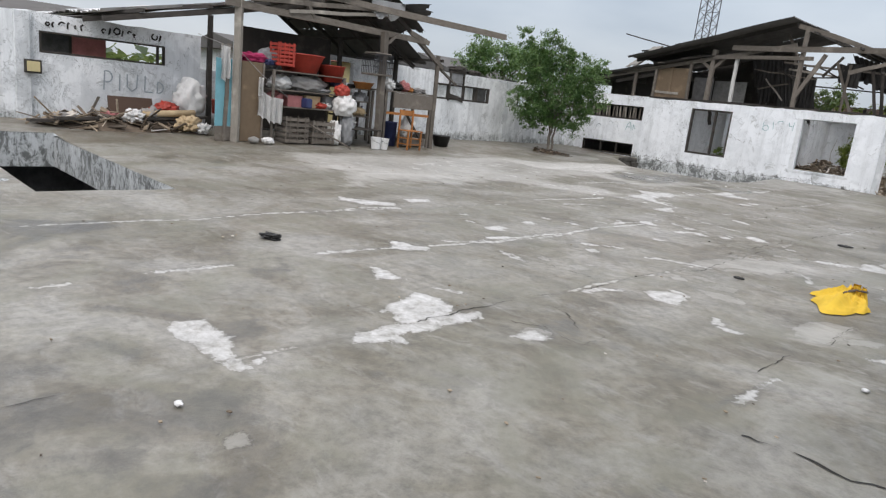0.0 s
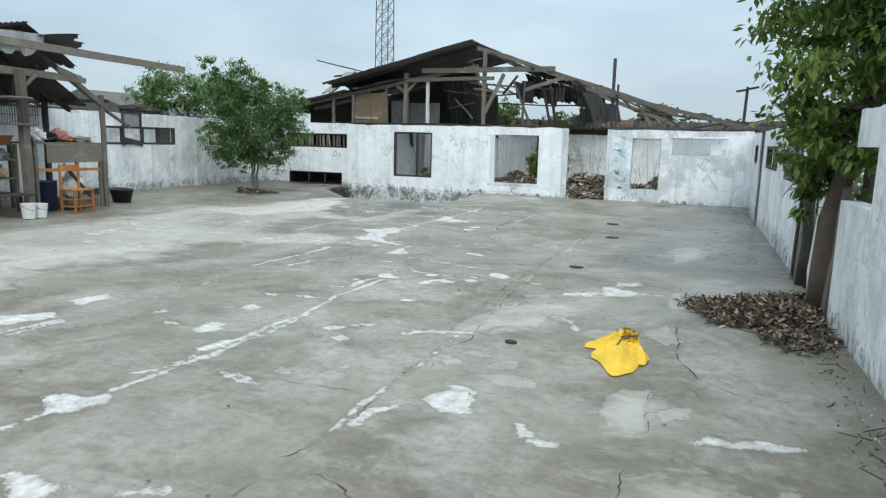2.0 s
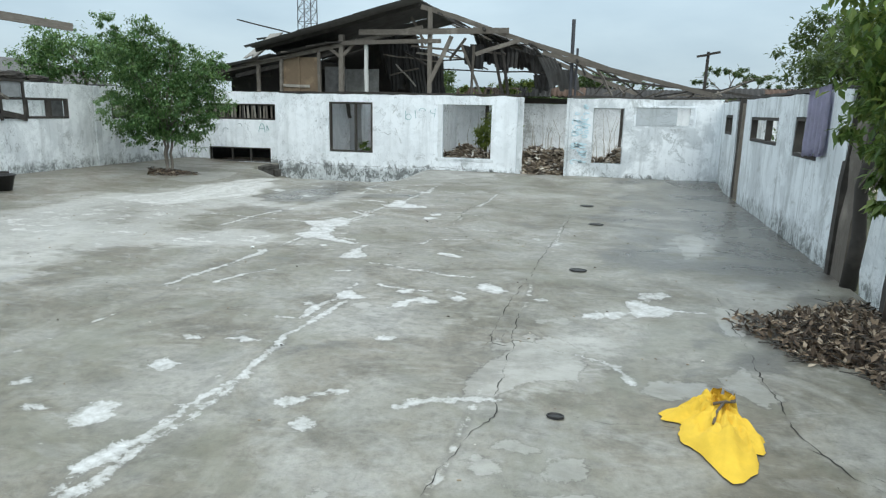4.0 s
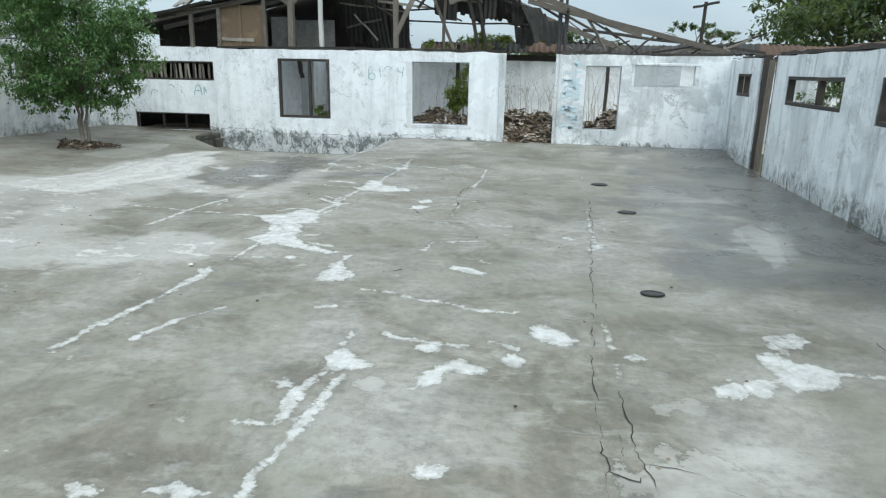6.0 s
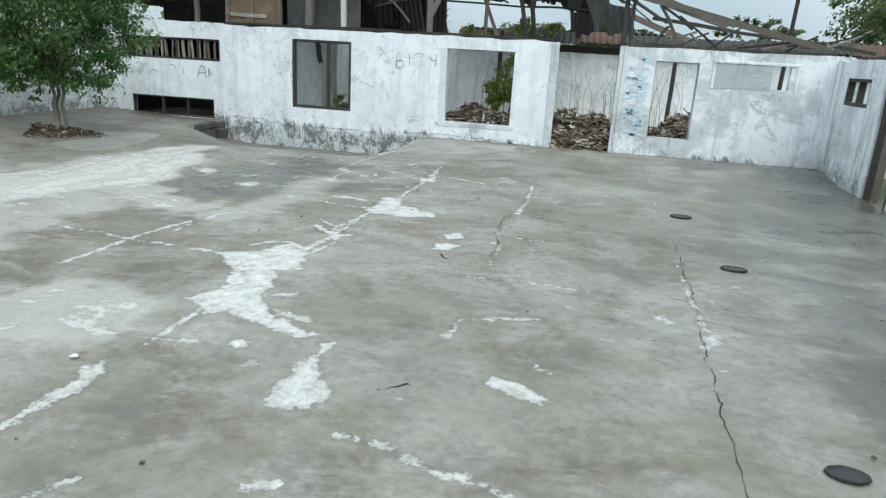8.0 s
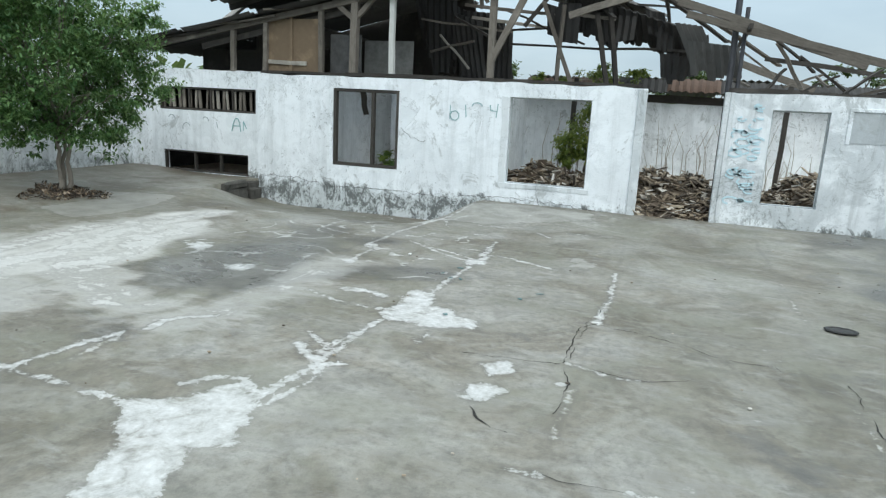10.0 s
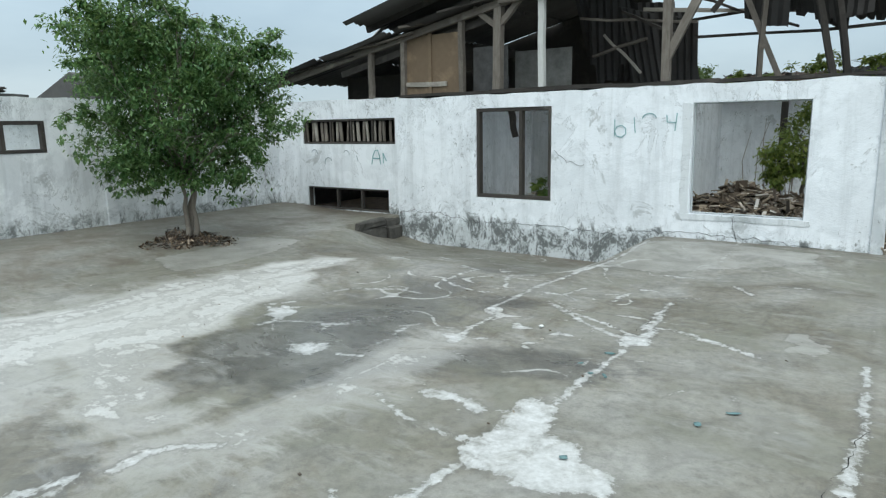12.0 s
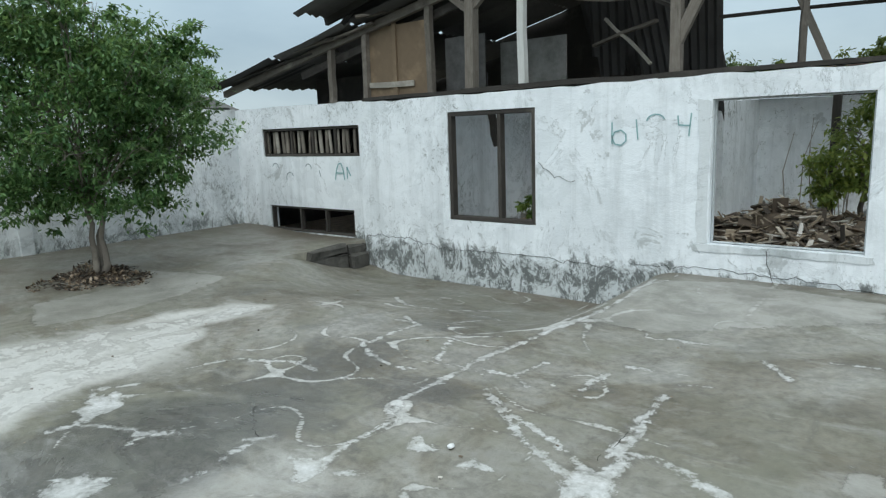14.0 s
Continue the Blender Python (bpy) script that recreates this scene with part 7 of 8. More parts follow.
# odds and ends that crowd the racks
rr = random.Random(63)
SHELVES = ((7.25, 8.95, -12.65, -12.15, 0.806), (7.25, 8.95, -12.65, -12.15, 1.146), (9.1, 9.95, -12.8, -12.4, 1.326), (9.1, 9.95, -12.8, -12.4, 1.046), (9.1, 9.95, -12.8, -12.4, 0.706), (10.15, 11.55, -12.7, -12.1, 1.367))
for y0, y1, x0, x1, z in SHELVES:
    for i in range(5):
        x, y = rr.uniform(x0, x1), y0 + (y1 - y0) * (i + rr.random()) / 5
        kind = rr.choice(("rag", "rag", "bottle", "carton"))
        m = rr.choice((CLOTH, CLOTH_GREY, CLOTH_PINK, RED, BLUE, CARD, GREY_PLASTIC, BLACK, TIMBER))
        if kind == "rag":
            loose("rag", lump((rr.uniform(0.15, 0.32), rr.uniform(0.15, 0.35), rr.uniform(0.08, 0.2)), 160 + i, 0.5, 3), m, x, y, z, "crumpled rag on a crowded rack", "rag", rr.uniform(0, 180))
        elif kind == "bottle":
            b = bmesh.new()
            add_tube(b, [(0, 0, 0), (0, 0, 0.14), (0, 0, 0.18), (0, 0, 0.24)], [0.035, 0.035, 0.014, 0.014], 12)
            loose("bottle", b, rr.choice((GREY_PLASTIC, BLUE, WHITE_PLASTIC)), x, y, z, "dusty plastic bottle on a crowded rack", "bottle")
        else:
            h = rr.uniform(0.08, 0.2)
            loose("carton", box((-0.1, -0.12, 0), (0.1, 0.12, h), 0.004), m, x, y, z, "small dusty box on a crowded rack", "box", rr.uniform(-25, 25), False)
# bird cage hung from the beam
cage = thing("bird_cage", -11.95, 9.75, 1.66, "old grey wire bird cage hung by the post", "cage")
part("tray", box((-12.2, 9.48, 1.66), (-11.72, 10.02, 1.70), 0.004), TIMBER, cage)
for i in range(12):
    y = 9.49 + 0.52 * i / 11
    for x in (-12.19, -11.73):
        part("bar", box((x - 0.004, y - 0.004, 1.70), (x + 0.004, y + 0.004, 2.10)), STEEL, cage)
for z in (1.84, 1.98, 2.10):
    part("hoop", box((-12.2, 9.48, z), (-11.72, 9.495, z + 0.012)), STEEL, cage)
    part("hoop", box((-12.2, 10.005, z), (-11.72, 10.02, z + 0.012)), STEEL, cage)
    part("hoop", box((-11.732, 9.5, z), (-11.718, 10.0, z + 0.012)), STEEL, cage)
part("cage_roof", box((-12.18, 9.52, 2.112), (-11.74, 9.98, 2.16), 0.02), TIMBER, cage)
part("hook", tube([(-11.95, 9.75, 2.16), (-11.95, 9.75, 2.58)], [0.006, 0.006], 5), STEEL, cage)
loose("plastic_tray", tub(0.16, 0.24, 0.14), ORANGE_WOOD, -12.3, 9.65, 1.33, "orange plastic bowl on a rack", "bowl")
for i, (yy, zz, m, lab) in enumerate(((9.3, 1.05, TIMBER, "brown bundle on a dark rack"), (9.75, 1.05, GREY_PLASTIC, "grey bundle on a dark rack"), (9.3, 0.71, TIMBER, "dull brown bundle on a dark rack"), (9.7, 0.71, CARD, "tan bundle on a dark rack"), (9.45, 0.43, CLOTH, "white bundle on a low shelf"))):
    loose("bundle", lump((0.35, 0.36, 0.2), 30 + i, 0.4), m, -12.5, yy, zz, lab, "bundle")
# things on and under the bench
for i, (yy, sx, sy, sz, m, lab) in enumerate(((10.35, 0.4, 0.35, 0.26, CLOTH, "white bundle of cloth on the bench"), (10.62, 0.4, 0.3, 0.2, BLACK, "black cloth on the bench"), (10.85, 0.35, 0.3, 0.24, CLOTH_PINK, "dull pink cloth on the bench"), (11.0, 0.3, 0.28, 0.14, ORANGE_WOOD, "orange cloth on the bench"), (11.35, 0.4, 0.4, 0.12, CLOTH_GREY, "grey sacking on the bench"))):
    loose("crumpled_cloth", lump((sx, sy, sz), 40 + i, 0.45), m, -12.3, yy, 1.367, lab, "clothes")
loose("drum", tub(0.16, 0.18, 0.55, 0.01, 20, 0.015), BLUE, -12.2, 10.45, 0.07, "navy blue plastic drum under the bench", "drum")
loose("sack", lump((0.4, 0.42, 0.52), 50), CLOTH, -12.25, 11.05, 0.28, "white plastic sack under the bench", "sack")
loose("plank_stack", box((-0.3, -0.4, 0), (0.3, 0.4, 0.18), 0.01), TIMBER, -12.35, 11.1, 0.08, "stacked boards under the bench", "boards", 8, False)
chair = thing("wooden_chair", -11.75, 10.75, 0.04, "orange-brown wooden chair without a seat pad", "chair")
for x, y, h in ((-11.6, 10.55, 0.48), (-11.6, 10.95, 0.48), (-11.95, 10.55, 0.95), (-11.95, 10.95, 0.95)):
    part("leg", beam((x, y, 0.03), (x, y, h), 0.035, 0.035, 0.003, 3), ORANGE_WOOD, chair)
part("seat", box((-11.98, 10.52, 0.46), (-11.57, 10.98, 0.485), 0.006), ORANGE_WOOD, chair)
part("backrest", box((-11.97, 10.57, 0.82), (-11.945, 10.93, 0.94), 0.004), ORANGE_WOOD, chair)
for z in (0.16, 0.30):
    part("stretcher", beam((-11.6, 10.55, z), (-11.6, 10.95, z), 0.02, 0.025, 0.002, 2), ORANGE_WOOD, chair)
    part("stretcher", beam((-11.95, 10.55, z), (-11.6, 10.55, z), 0.02, 0.025, 0.002, 2), ORANGE_WOOD, chair)
for y, h in ((9.62, 0.26), (9.84, 0.24)):
    bk = thing("bucket", -11.62, y, 0.02, "white plastic paint bucket on the ground", "bucket", "white buckets")
    part("pail", tub(0.10, 0.125, h, 0.006, 20, 0.008), WHITE_PLASTIC, bk).matrix_basis = Matrix.Translation((-11.62, y, 0.03))
    part("bail", tube([(-11.62, y - 0.13, 0.26), (-11.5, y - 0.09, 0.2), (-11.48, y, 0.17), (-11.5, y + 0.09, 0.2), (-11.62, y + 0.13, 0.26)], [0.004] * 5, 5), STEEL, bk)
loose("plant_pot", tub(0.18, 0.24, 0.26, 0.02, 20, 0.02), BLACK, -12.35, 12.35, 0.08, "black rubber pot beside the shelter", "pot")
loose("stool", box((-0.25, -0.4, 0), (0.25, 0.4, 0.03), 0.004), TIMBER_DARK, -12.0, 9.45, 0.42, "dark low plank table", "table", 0, False)
st = thing("low_trestle", -12.0, 9.45, 0.06, "dark trestle under a plank", "trestle")
for y in (9.12, 9.75):
    part("leg", beam((-11.95, y, 0.04), (-12.05, y + 0.05, 0.42), 0.04, 0.04, 0.003, 2), TIMBER_DARK, st)
sk = thing("leaning_pole", -11.5, 8.5, 0.05, "thin pole that leans against the rack", "pole")
part("shaft", tube([(-12.0, 7.9, 0.55), (-11.35, 8.75, 0.05)], [0.018, 0.018], 6), TIMBER, sk)
loose("stone", lump((0.22, 0.25, 0.13), 61, 0.2, 2), CONCRETE, -11.85, 6.72, 0.05, "grey stone block on the ground", "stone")
loose("plastic_bag", lump((0.2, 0.25, 0.13), 62, 0.4), CLOTH, -11.8, 7.0, 0.05, "crumpled white plastic bag on the ground", "bag")

# rubbish along the west wall
rubble("rubbish_heap", -13.2, 4.6, 0.65, 1.5, 0.30, 150, 8, "low heap of planks and household rubbish by the wall", 0.12, (0.2, 1.1))
for i, (y0, y1, z) in enumerate(((4.4, 6.0, 0.24), (4.8, 6.3, 0.33), (3.0, 4.4, 0.22), (3.4, 5.2, 0.28))):
    pl = thing("loose_plank", -12.95, (y0 + y1) / 2, z, "dark charred plank on the rubbish", "plank", "loose planks")
    part("board", beam((-12.9 + 0.08 * i, y0, z), (-13.0 - 0.05 * i, y1, z + random.uniform(0, 0.12)), 0.14, 0.05, 0.01, 4), TIMBER_DARK, pl)
loose("panel_board", box((-0.02, -0.42, 0), (0.02, 0.42, 0.48), 0.004), RUST, -13.5, 4.95, 0.25, "dark red-brown panel leaning on the wall", "board", 0, False).matrix_basis = pose(-13.5, 4.95, 0.22, 0, -14, 0)
loose("sack", lump((0.5, 0.62, 0.85), 70, 0.3), CLOTH, -13.45, 6.08, 0.32, "tall bulging white plastic sack", "sack")
loose("foam_roll", tube([(0, -0.5, 0), (0.03, 0, 0.04), (0, 0.5, 0.08)], [0.06, 0.065, 0.06], 12), CARD, -12.9, 5.45, 0.42, "rolled pale foam mat on the rubbish", "mat")
loose("crumpled_cloth", lump((0.35, 0.5, 0.25), 71, 0.4), RED, -13.2, 5.5, 0.42, "red cloth on the rubbish", "clothes")
for i, (x, y, z, sx, sy, sz, m, lab) in enumerate(((-12.8, 4.75, 0.26, 0.3, 0.35, 0.25, CLOTH, "white rag on the rubbish"), (-13.0, 4.4, 0.25, 0.3, 0.3, 0.2, CLOTH_PINK, "pinkish rag on the rubbish"), (-13.0, 5.15, 0.3, 0.4, 0.4, 0.25, CLOTH_GREY, "grey rag on the rubbish"), (-12.7, 5.75, 0.15, 0.35, 0.45, 0.3, CARD, "tan cardboard scrap on the rubbish"), (-12.6, 6.0, 0.12, 0.3, 0.3, 0.22, CLOTH, "white broken plastic scrap"), (-13.2, 3.7, 0.2, 0.3, 0.4, 0.15, CLOTH_GREY, "grey rag on the rubbish"))):
    loose("rag", lump((sx, sy, sz), 80 + i, 0.55), m, x, y, z, lab, "rag")
loose("plastic_can", tub(0.09, 0.10, 0.28), RED, -13.2, 6.55, 0.5, "small red plastic can", "can")
mb = thing("meter_box", -13.78, 3.3, 1.0, "rusty framed box with a yellow cover on the pilaster", "box")
part("case", box((-13.795, 3.18, 0.98), (-13.70, 3.45, 1.22), 0.01), TIMBER_DARK, mb)
part("cover", box((-13.70, 3.21, 1.01), (-13.685, 3.42, 1.19), 0.004), YELLOW_WALL, mb, "faded yellow cover")
fr = thing("dark_frame", -13.86, 14.18, 1.28, "blackened timber frame with smoky glass on the wall", "frame")
for y in (13.90, 14.46):
    part("stile", beam((-13.86, y, 1.26), (-13.86, y, 2.08), 0.055, 0.03, 0.004, 3, (1, 0, 0)), TIMBER_DARK, fr)
part("rail", beam((-13.86, 13.86, 2.07), (-13.86, 14.5, 2.08), 0.03, 0.05), TIMBER_DARK, fr)
part("pane", box((-13.885, 13.94, 1.76), (-13.87, 14.42, 2.08)), GREY_PLASTIC, fr, "smoky grey panel")
part("slip_board", beam((-13.86, 13.9, 1.42), (-13.86, 14.5, 1.30), 0.03, 0.12), TIMBER_DARK, fr)
loose("black_netting", lump((0.3, 0.8, 0.2), 91, 0.28, 4, 0.3, 2.5), TIMBER_DARK, -13.98, 14.3, 2.09, "sooty black netting heaped on the wall's top", "netting")
loose("black_netting", lump((0.26, 0.6, 0.13), 92, 0.28, 4, 0.3, 2.5), TIMBER_DARK, -13.98, 14.97, 2.09, "sooty black netting heaped on the wall's top", "netting")
pk = thing("charred_beam", -13.6, 12.9, 0.15, "charred beam that lies against the wall", "beam")
part("timber", beam((-13.6, 12.0, 0.26), (-13.65, 13.66, 0.19), 0.14, 0.14, 0.01, 4), TIMBER_DARK, pk)

# ---- loose things on the floor ----
rr = random.Random(41)
for i in range(7):
    x, y = rr.uniform(-5.6, -4.2), rr.uniform(13.4, 15.6)
    loose("paint_fleck", lump((rr.uniform(0.03, 0.10), rr.uniform(0.02, 0.045), 0.003), 120 + i, 0.5, 2), TEAL_FLAKE, x, y, 0.006, "flake of blue-green paint on the slab", "paint", rr.uniform(0, 180))
for i, (x, y) in enumerate(((-2.05, 1.25), (-5.75, 9.75), (-0.35, 4.35), (-0.12, 4.0), (-6.1, 15.7))):
    loose("pebble", lump((0.05, 0.04, 0.02), 140 + i, 0.4, 2), WHITE_PLASTIC, x, y, 0.006, "small white chip on the slab", "chip", 30 * i)
loose("rag", lump((0.22, 0.10, 0.05), 150, 0.6), BLACK, -4.55, 3.05, 0.005, "small dark rag on the slab", "rag", 20)


def z0(a, seed):
    return noise.noise((2 * math.cos(a), 2 * math.sin(a), seed + 9))


def crumpled_bag(neck, reach, lift, seed):
    """A flat cloth bag that spreads from its gathered neck in pleats; reach gives its extent all round."""
    bm, n, m, rings = bmesh.new(), 96, 18, []
    for j in range(m + 1):
        f, ring = j / m, []
        for i in range(n):
            a = 2 * math.pi * i / n
            q = a / (2 * math.pi) * len(reach)
            i0, w = int(q) % len(reach), q - int(q)
            w = w * w * (3 - 2 * w)
            r = reach[i0] * (1 - w) + reach[(i0 + 1) % len(reach)] * w
            r *= 1 + 0.30 * noise.noise((2.6 * math.cos(a), 2.6 * math.sin(a), seed)) * f + 0.16 * noise.noise((9 * math.cos(a), 9 * math.sin(a), seed))
            d = r * (0.05 + 0.95 * f)
            x, y = d * math.cos(a), d * math.sin(a)
            pleat = abs(noise.noise((5.5 * math.cos(a), 5.5 * math.sin(a), seed + f * 1.5)))
            crease = abs(noise.noise((x * 11 + 4 * z0(a, seed), y * 11, seed + 3)))
            z = 0.012 + lift * (1 - f) ** 0.8 * 0.75 + lift * (1.9 * pleat + 1.9 * crease) * (1 - f ** 4) * (0.35 + 0.65 * min(1, 2.5 * f))
            ring.append(bm.verts.new((neck[0] + x, neck[1] + y, z if j < m else 0.008)))
        rings.append(ring)
    for p, q in zip(rings, rings[1:]):
        for i in range(n):
            bm.faces.new((p[i], q[i], q[(i + 1) % n], p[(i + 1) % n]))
    bm.faces.new(rings[0])
    return bm


bag = thing("yellow_bag", -0.98, 6.6, 0.0, "crumpled bright yellow cloth bag on the concrete", "bag")
part("bag_body", crumpled_bag((-0.99, 6.62), (0.09, 0.08, 0.09, 0.10, 0.12, 0.13, 0.15, 0.18, 0.24, 0.32, 0.33, 0.46, 0.68, 0.42, 0.13, 0.09), 0.058, 4), YELLOW, bag, "", True)
rr = random.Random(14)
for i in range(5):
    a = i * 1.256 + 0.3
    part("gathered_neck", cloth((-0.99 + 0.05 * math.cos(a), 6.62 + 0.05 * math.sin(a), 0.145 + rr.uniform(-0.02, 0.02)), (-0.99 + 0.06 * math.cos(a + 1.1), 6.62 + 0.06 * math.sin(a + 1.1), 0.14 + rr.uniform(-0.02, 0.02)), 0.10, 1, 0.02, 5, 6, 0.2, i), YELLOW, bag, "", True)
part("tie", tube([(-1.05, 6.56, 0.10), (-0.99, 6.55, 0.125), (-0.94, 6.58, 0.12), (-0.93, 6.64, 0.11), (-0.97, 6.69, 0.115)], [0.009] * 5, 6), TIMBER, bag, "brown cord tie", True)
part("loose_strap", tube([(-1.0, 6.55, 0.115), (-1.05, 6.44, 0.105), (-1.07, 6.36, 0.075)], [0.008] * 3, 6), TIMBER, bag, "brown cord tie", True)
# low black discs stand for shaded shallow holes; the smallest is a stone
for i, (x, y, r) in enumerate(((-1.97, 9.88, 0.075), (-1.89, 12.98, 0.09), (-2.12, 15.0, 0.10), (-1.88, 6.34, 0.04))):
    dr = thing("drain_ring", x, y, 0.0, "low black ring and disc for a shallow hole in the slab" if r > 0.05 else "small black stone in the slab", "drain", "holes along the slab")
    ring = bmesh.new()
    prof = [(r, 0.009), (r * 0.95, 0.018), (r * 0.85, 0.019), (r * 0.72, 0.012)]
    rows = [[ring.verts.new((x + q * math.cos(a * 0.2618) * (1.25 + 0.12 * noise.noise((a * 0.7, i, 0))), y + q * math.sin(a * 0.2618) * (0.85 + 0.12 * noise.noise((a * 0.7, i, 5))), h)) for a in range(24)] for q, h in prof]
    for p, q in zip(rows, rows[1:]):
        for a in range(24):
            ring.faces.new((p[a], p[(a + 1) % 24], q[(a + 1) % 24], q[a]))
    ring.faces.new(rows[-1])
    part("rubber_ring", ring, BLACK, dr)


def litter(name, cx, cy, rx, ry, h, n, size, seed, label):
    """A thin drift of dry leaves and twigs."""
    rng = np.random.default_rng(seed)
    r, a = rng.random(n) ** 0.7, rng.uniform(0, 6.28, n)
    lob = 1 + 0.25 * np.sin(a * 3 + seed) + 0.12 * np.sin(a * 7)
    x, y = cx + rx * r * lob * np.cos(a), cy + ry * r * lob * np.sin(a)
    keep = x < 0.60
    x, y, r = x[keep], y[keep], r[keep]
    z = floor_z(x, y) + 0.012 + h * np.clip(1 - r, 0, 1) * rng.random(len(x))
    ob = thing(name, cx, cy, float(floor_z(np.array(cx), np.array(cy))), label, "leaves", "", "stuff")
    me = leaves(np.stack([x, y, z], 1), size, seed, 0.0, 2.4)
    me.materials.append(LEAF_DRY)
    lv = new("dry_leaf", me)
    lv.parent, lv["kind"] = ob, "stuff"
    lv.matrix_parent_inverse = ob.matrix_basis.inverted()
    bm = bmesh.new()
    for i in range(n // 12):
        j = rng.integers(len(x))
        t = rng.uniform(0, 6.28)
        ln = rng.uniform(0.05, 0.20)
        add_tube(bm, [(x[j], y[j], z[j] + 0.01), (x[j] + ln * math.cos(t), y[j] + ln * math.sin(t), z[j] + 0.012)], [0.004, 0.003], 4)
    part("twig", bm, TIMBER_DARK, ob)["kind"] = "stuff"
    return ob


litter("leaf_drift", 0.15, 8.25, 0.62, 1.0, 0.13, 4200, 0.075, 5, "drift of dry brown leaves beside the wall")
litter("leaf_ring", -12.0, 16.55, 0.55, 0.55, 0.04, 1800, 0.06, 6, "ring of dry leaves round the trunk")
litter("wall_litter", 0.42, 5.0, 0.16, 4.5, 0.015, 420, 0.035, 7, "scattered leaves and grit along the wall")
# small chips scattered over the slab
rng = random.Random(77)
bm = bmesh.new()
for i in range(320):
    x, y = rng.uniform(-11.0, 0.4), rng.uniform(0.6, 18.5)
    if PIT[0] - 0.1 < x < PIT[1] + 0.1 and PIT[2] - 0.1 < y < PIT[3] + 0.1:
        continue
    z = float(floor_z(np.array(x), np.array(y))) + 0.012
    s = rng.uniform(0.003, 0.010)
    add_beam(bm, (x - s, y - s * rng.uniform(-1, 1), z), (x + s, y + s * rng.uniform(-1, 1), z), s * rng.uniform(0.6, 1.8), s * 0.6)
tagged(put("chips", bm, DEBRIS), "small chips and twigs scattered on the slab", "debris", "", "stuff")

# curtain in the side wall's window
cu = thing("curtain", 0.6, 12.2, 1.95, "faded lilac curtain hung over the side window", "curtain")
part("curtain_cloth", cloth((0.60, 11.35, 2.02), (0.60, 12.25, 1.96), 0.78, 5, 0.022, 10, 24, 0.03, 8), PURPLE, cu, "", True)

# ---- writing and smears on the walls ----


def strokes(name, axis, at, lines, w, m, label):
    bm = bmesh.new()
    for pts in lines:
        for (a, b), (c2, d2) in zip(pts, pts[1:]):
            p, q = ((a, at, b), (c2, at, d2)) if axis == "x" else ((at, a, b), (at, c2, d2))
            add_beam(bm, p, q, w, 0.003, 0, (0, 1, 0) if axis == "x" else (1, 0, 0), 1)
    return tagged(put(name, bm, m), label, "graffiti", "", "structure")


def arc(cx, cz, r, a0, a1, n=7, sy=1.0):
    return [(cx + r * math.cos(radians(a0 + (a1 - a0) * i / n)), cz + sy * r * math.sin(radians(a0 + (a1 - a0) * i / n))) for i in range(n + 1)]


G = FAR - 0.010
strokes("graffiti", "x", FAR + 0.070, [[(-11.5, 0.94), (-11.47, 1.08), (-11.42, 1.17), (-11.36, 1.18), (-11.32, 1.08), (-11.30, 0.94)], [(-11.48, 1.04), (-11.31, 1.04)], [(-11.24, 0.96), (-11.24, 1.13), (-11.17, 1.0)]], 0.018, GRAFFITI, "faded blue-green sprayed letter A")
strokes("graffiti", "x", G, [[(-7.12, 1.62), (-7.12, 1.40)], arc(-7.04, 1.46, 0.08, 180, -180), [(-6.86, 1.64), (-6.84, 1.44)], arc(-6.66, 1.62, 0.09, 180, 10, 6, 0.7), [(-6.44, 1.66), (-6.43, 1.57), (-6.32, 1.56)], [(-6.31, 1.68), (-6.33, 1.46)]], 0.013, GRAFFITI, "faded blue-green sprayed scrawl")
strokes("graffiti", "x", FAR + 0.070, [arc(-12.9, 1.1, 0.08, 160, 0, 5), arc(-12.55, 0.95, 0.09, 200, 20, 5), arc(-12.1, 1.1, 0.07, 150, -10, 5), [(-11.85, 1.08), (-11.82, 0.98)]], 0.014, GRAFFITI_DARK, "faint sprayed curls")
rng = random.Random(5)
sm = [arc(rng.uniform(-2.72, -2.42), rng.uniform(0.45, 1.85), rng.uniform(0.03, 0.12), rng.uniform(0, 200), rng.uniform(220, 380), 5, 0.5) for i in range(34)]
strokes("paint_smear", "x", G, sm, 0.026, PAINT_BLUE, "pale blue paint smears beside the doorway")
letters = [[(4.55, 0.78), (4.57, 1.15)], arc(4.60, 1.04, 0.11, 100, -100), [(4.84, 0.78), (4.85, 1.10)], [(4.99, 1.12), (4.99, 0.87), (5.08, 0.79), (5.17, 0.86), (5.19, 1.12)], [(5.34, 1.12), (5.33, 0.80), (5.50, 0.80)], [(5.58, 0.79), (5.59, 1.02)], arc(5.59, 0.905, 0.115, 90, -90)]
strokes("graffiti", "y", -13.888, letters, 0.026, GRAFFITI_DARK, "faded dark sprayed letters on the boundary wall")
rng = random.Random(31)
lines = []
for i in range(9):
    y = 3.6 + 0.24 * i
    if i not in (3, 7):
        lines.append(arc(y, 1.90 + rng.uniform(-0.02, 0.02), rng.uniform(0.03, 0.065), rng.uniform(-120, 120), rng.uniform(150, 400), 6))
        lines.append([(y + 0.09, 1.83), (y + rng.uniform(0.06, 0.12), rng.uniform(1.88, 1.97)), (y + rng.uniform(0.09, 0.16), rng.uniform(1.84, 1.95))])
strokes("graffiti", "y", -13.888, lines, 0.030, CRACK, "dark illegible sprayed letters above the window")
# plaster cracks on the main wall


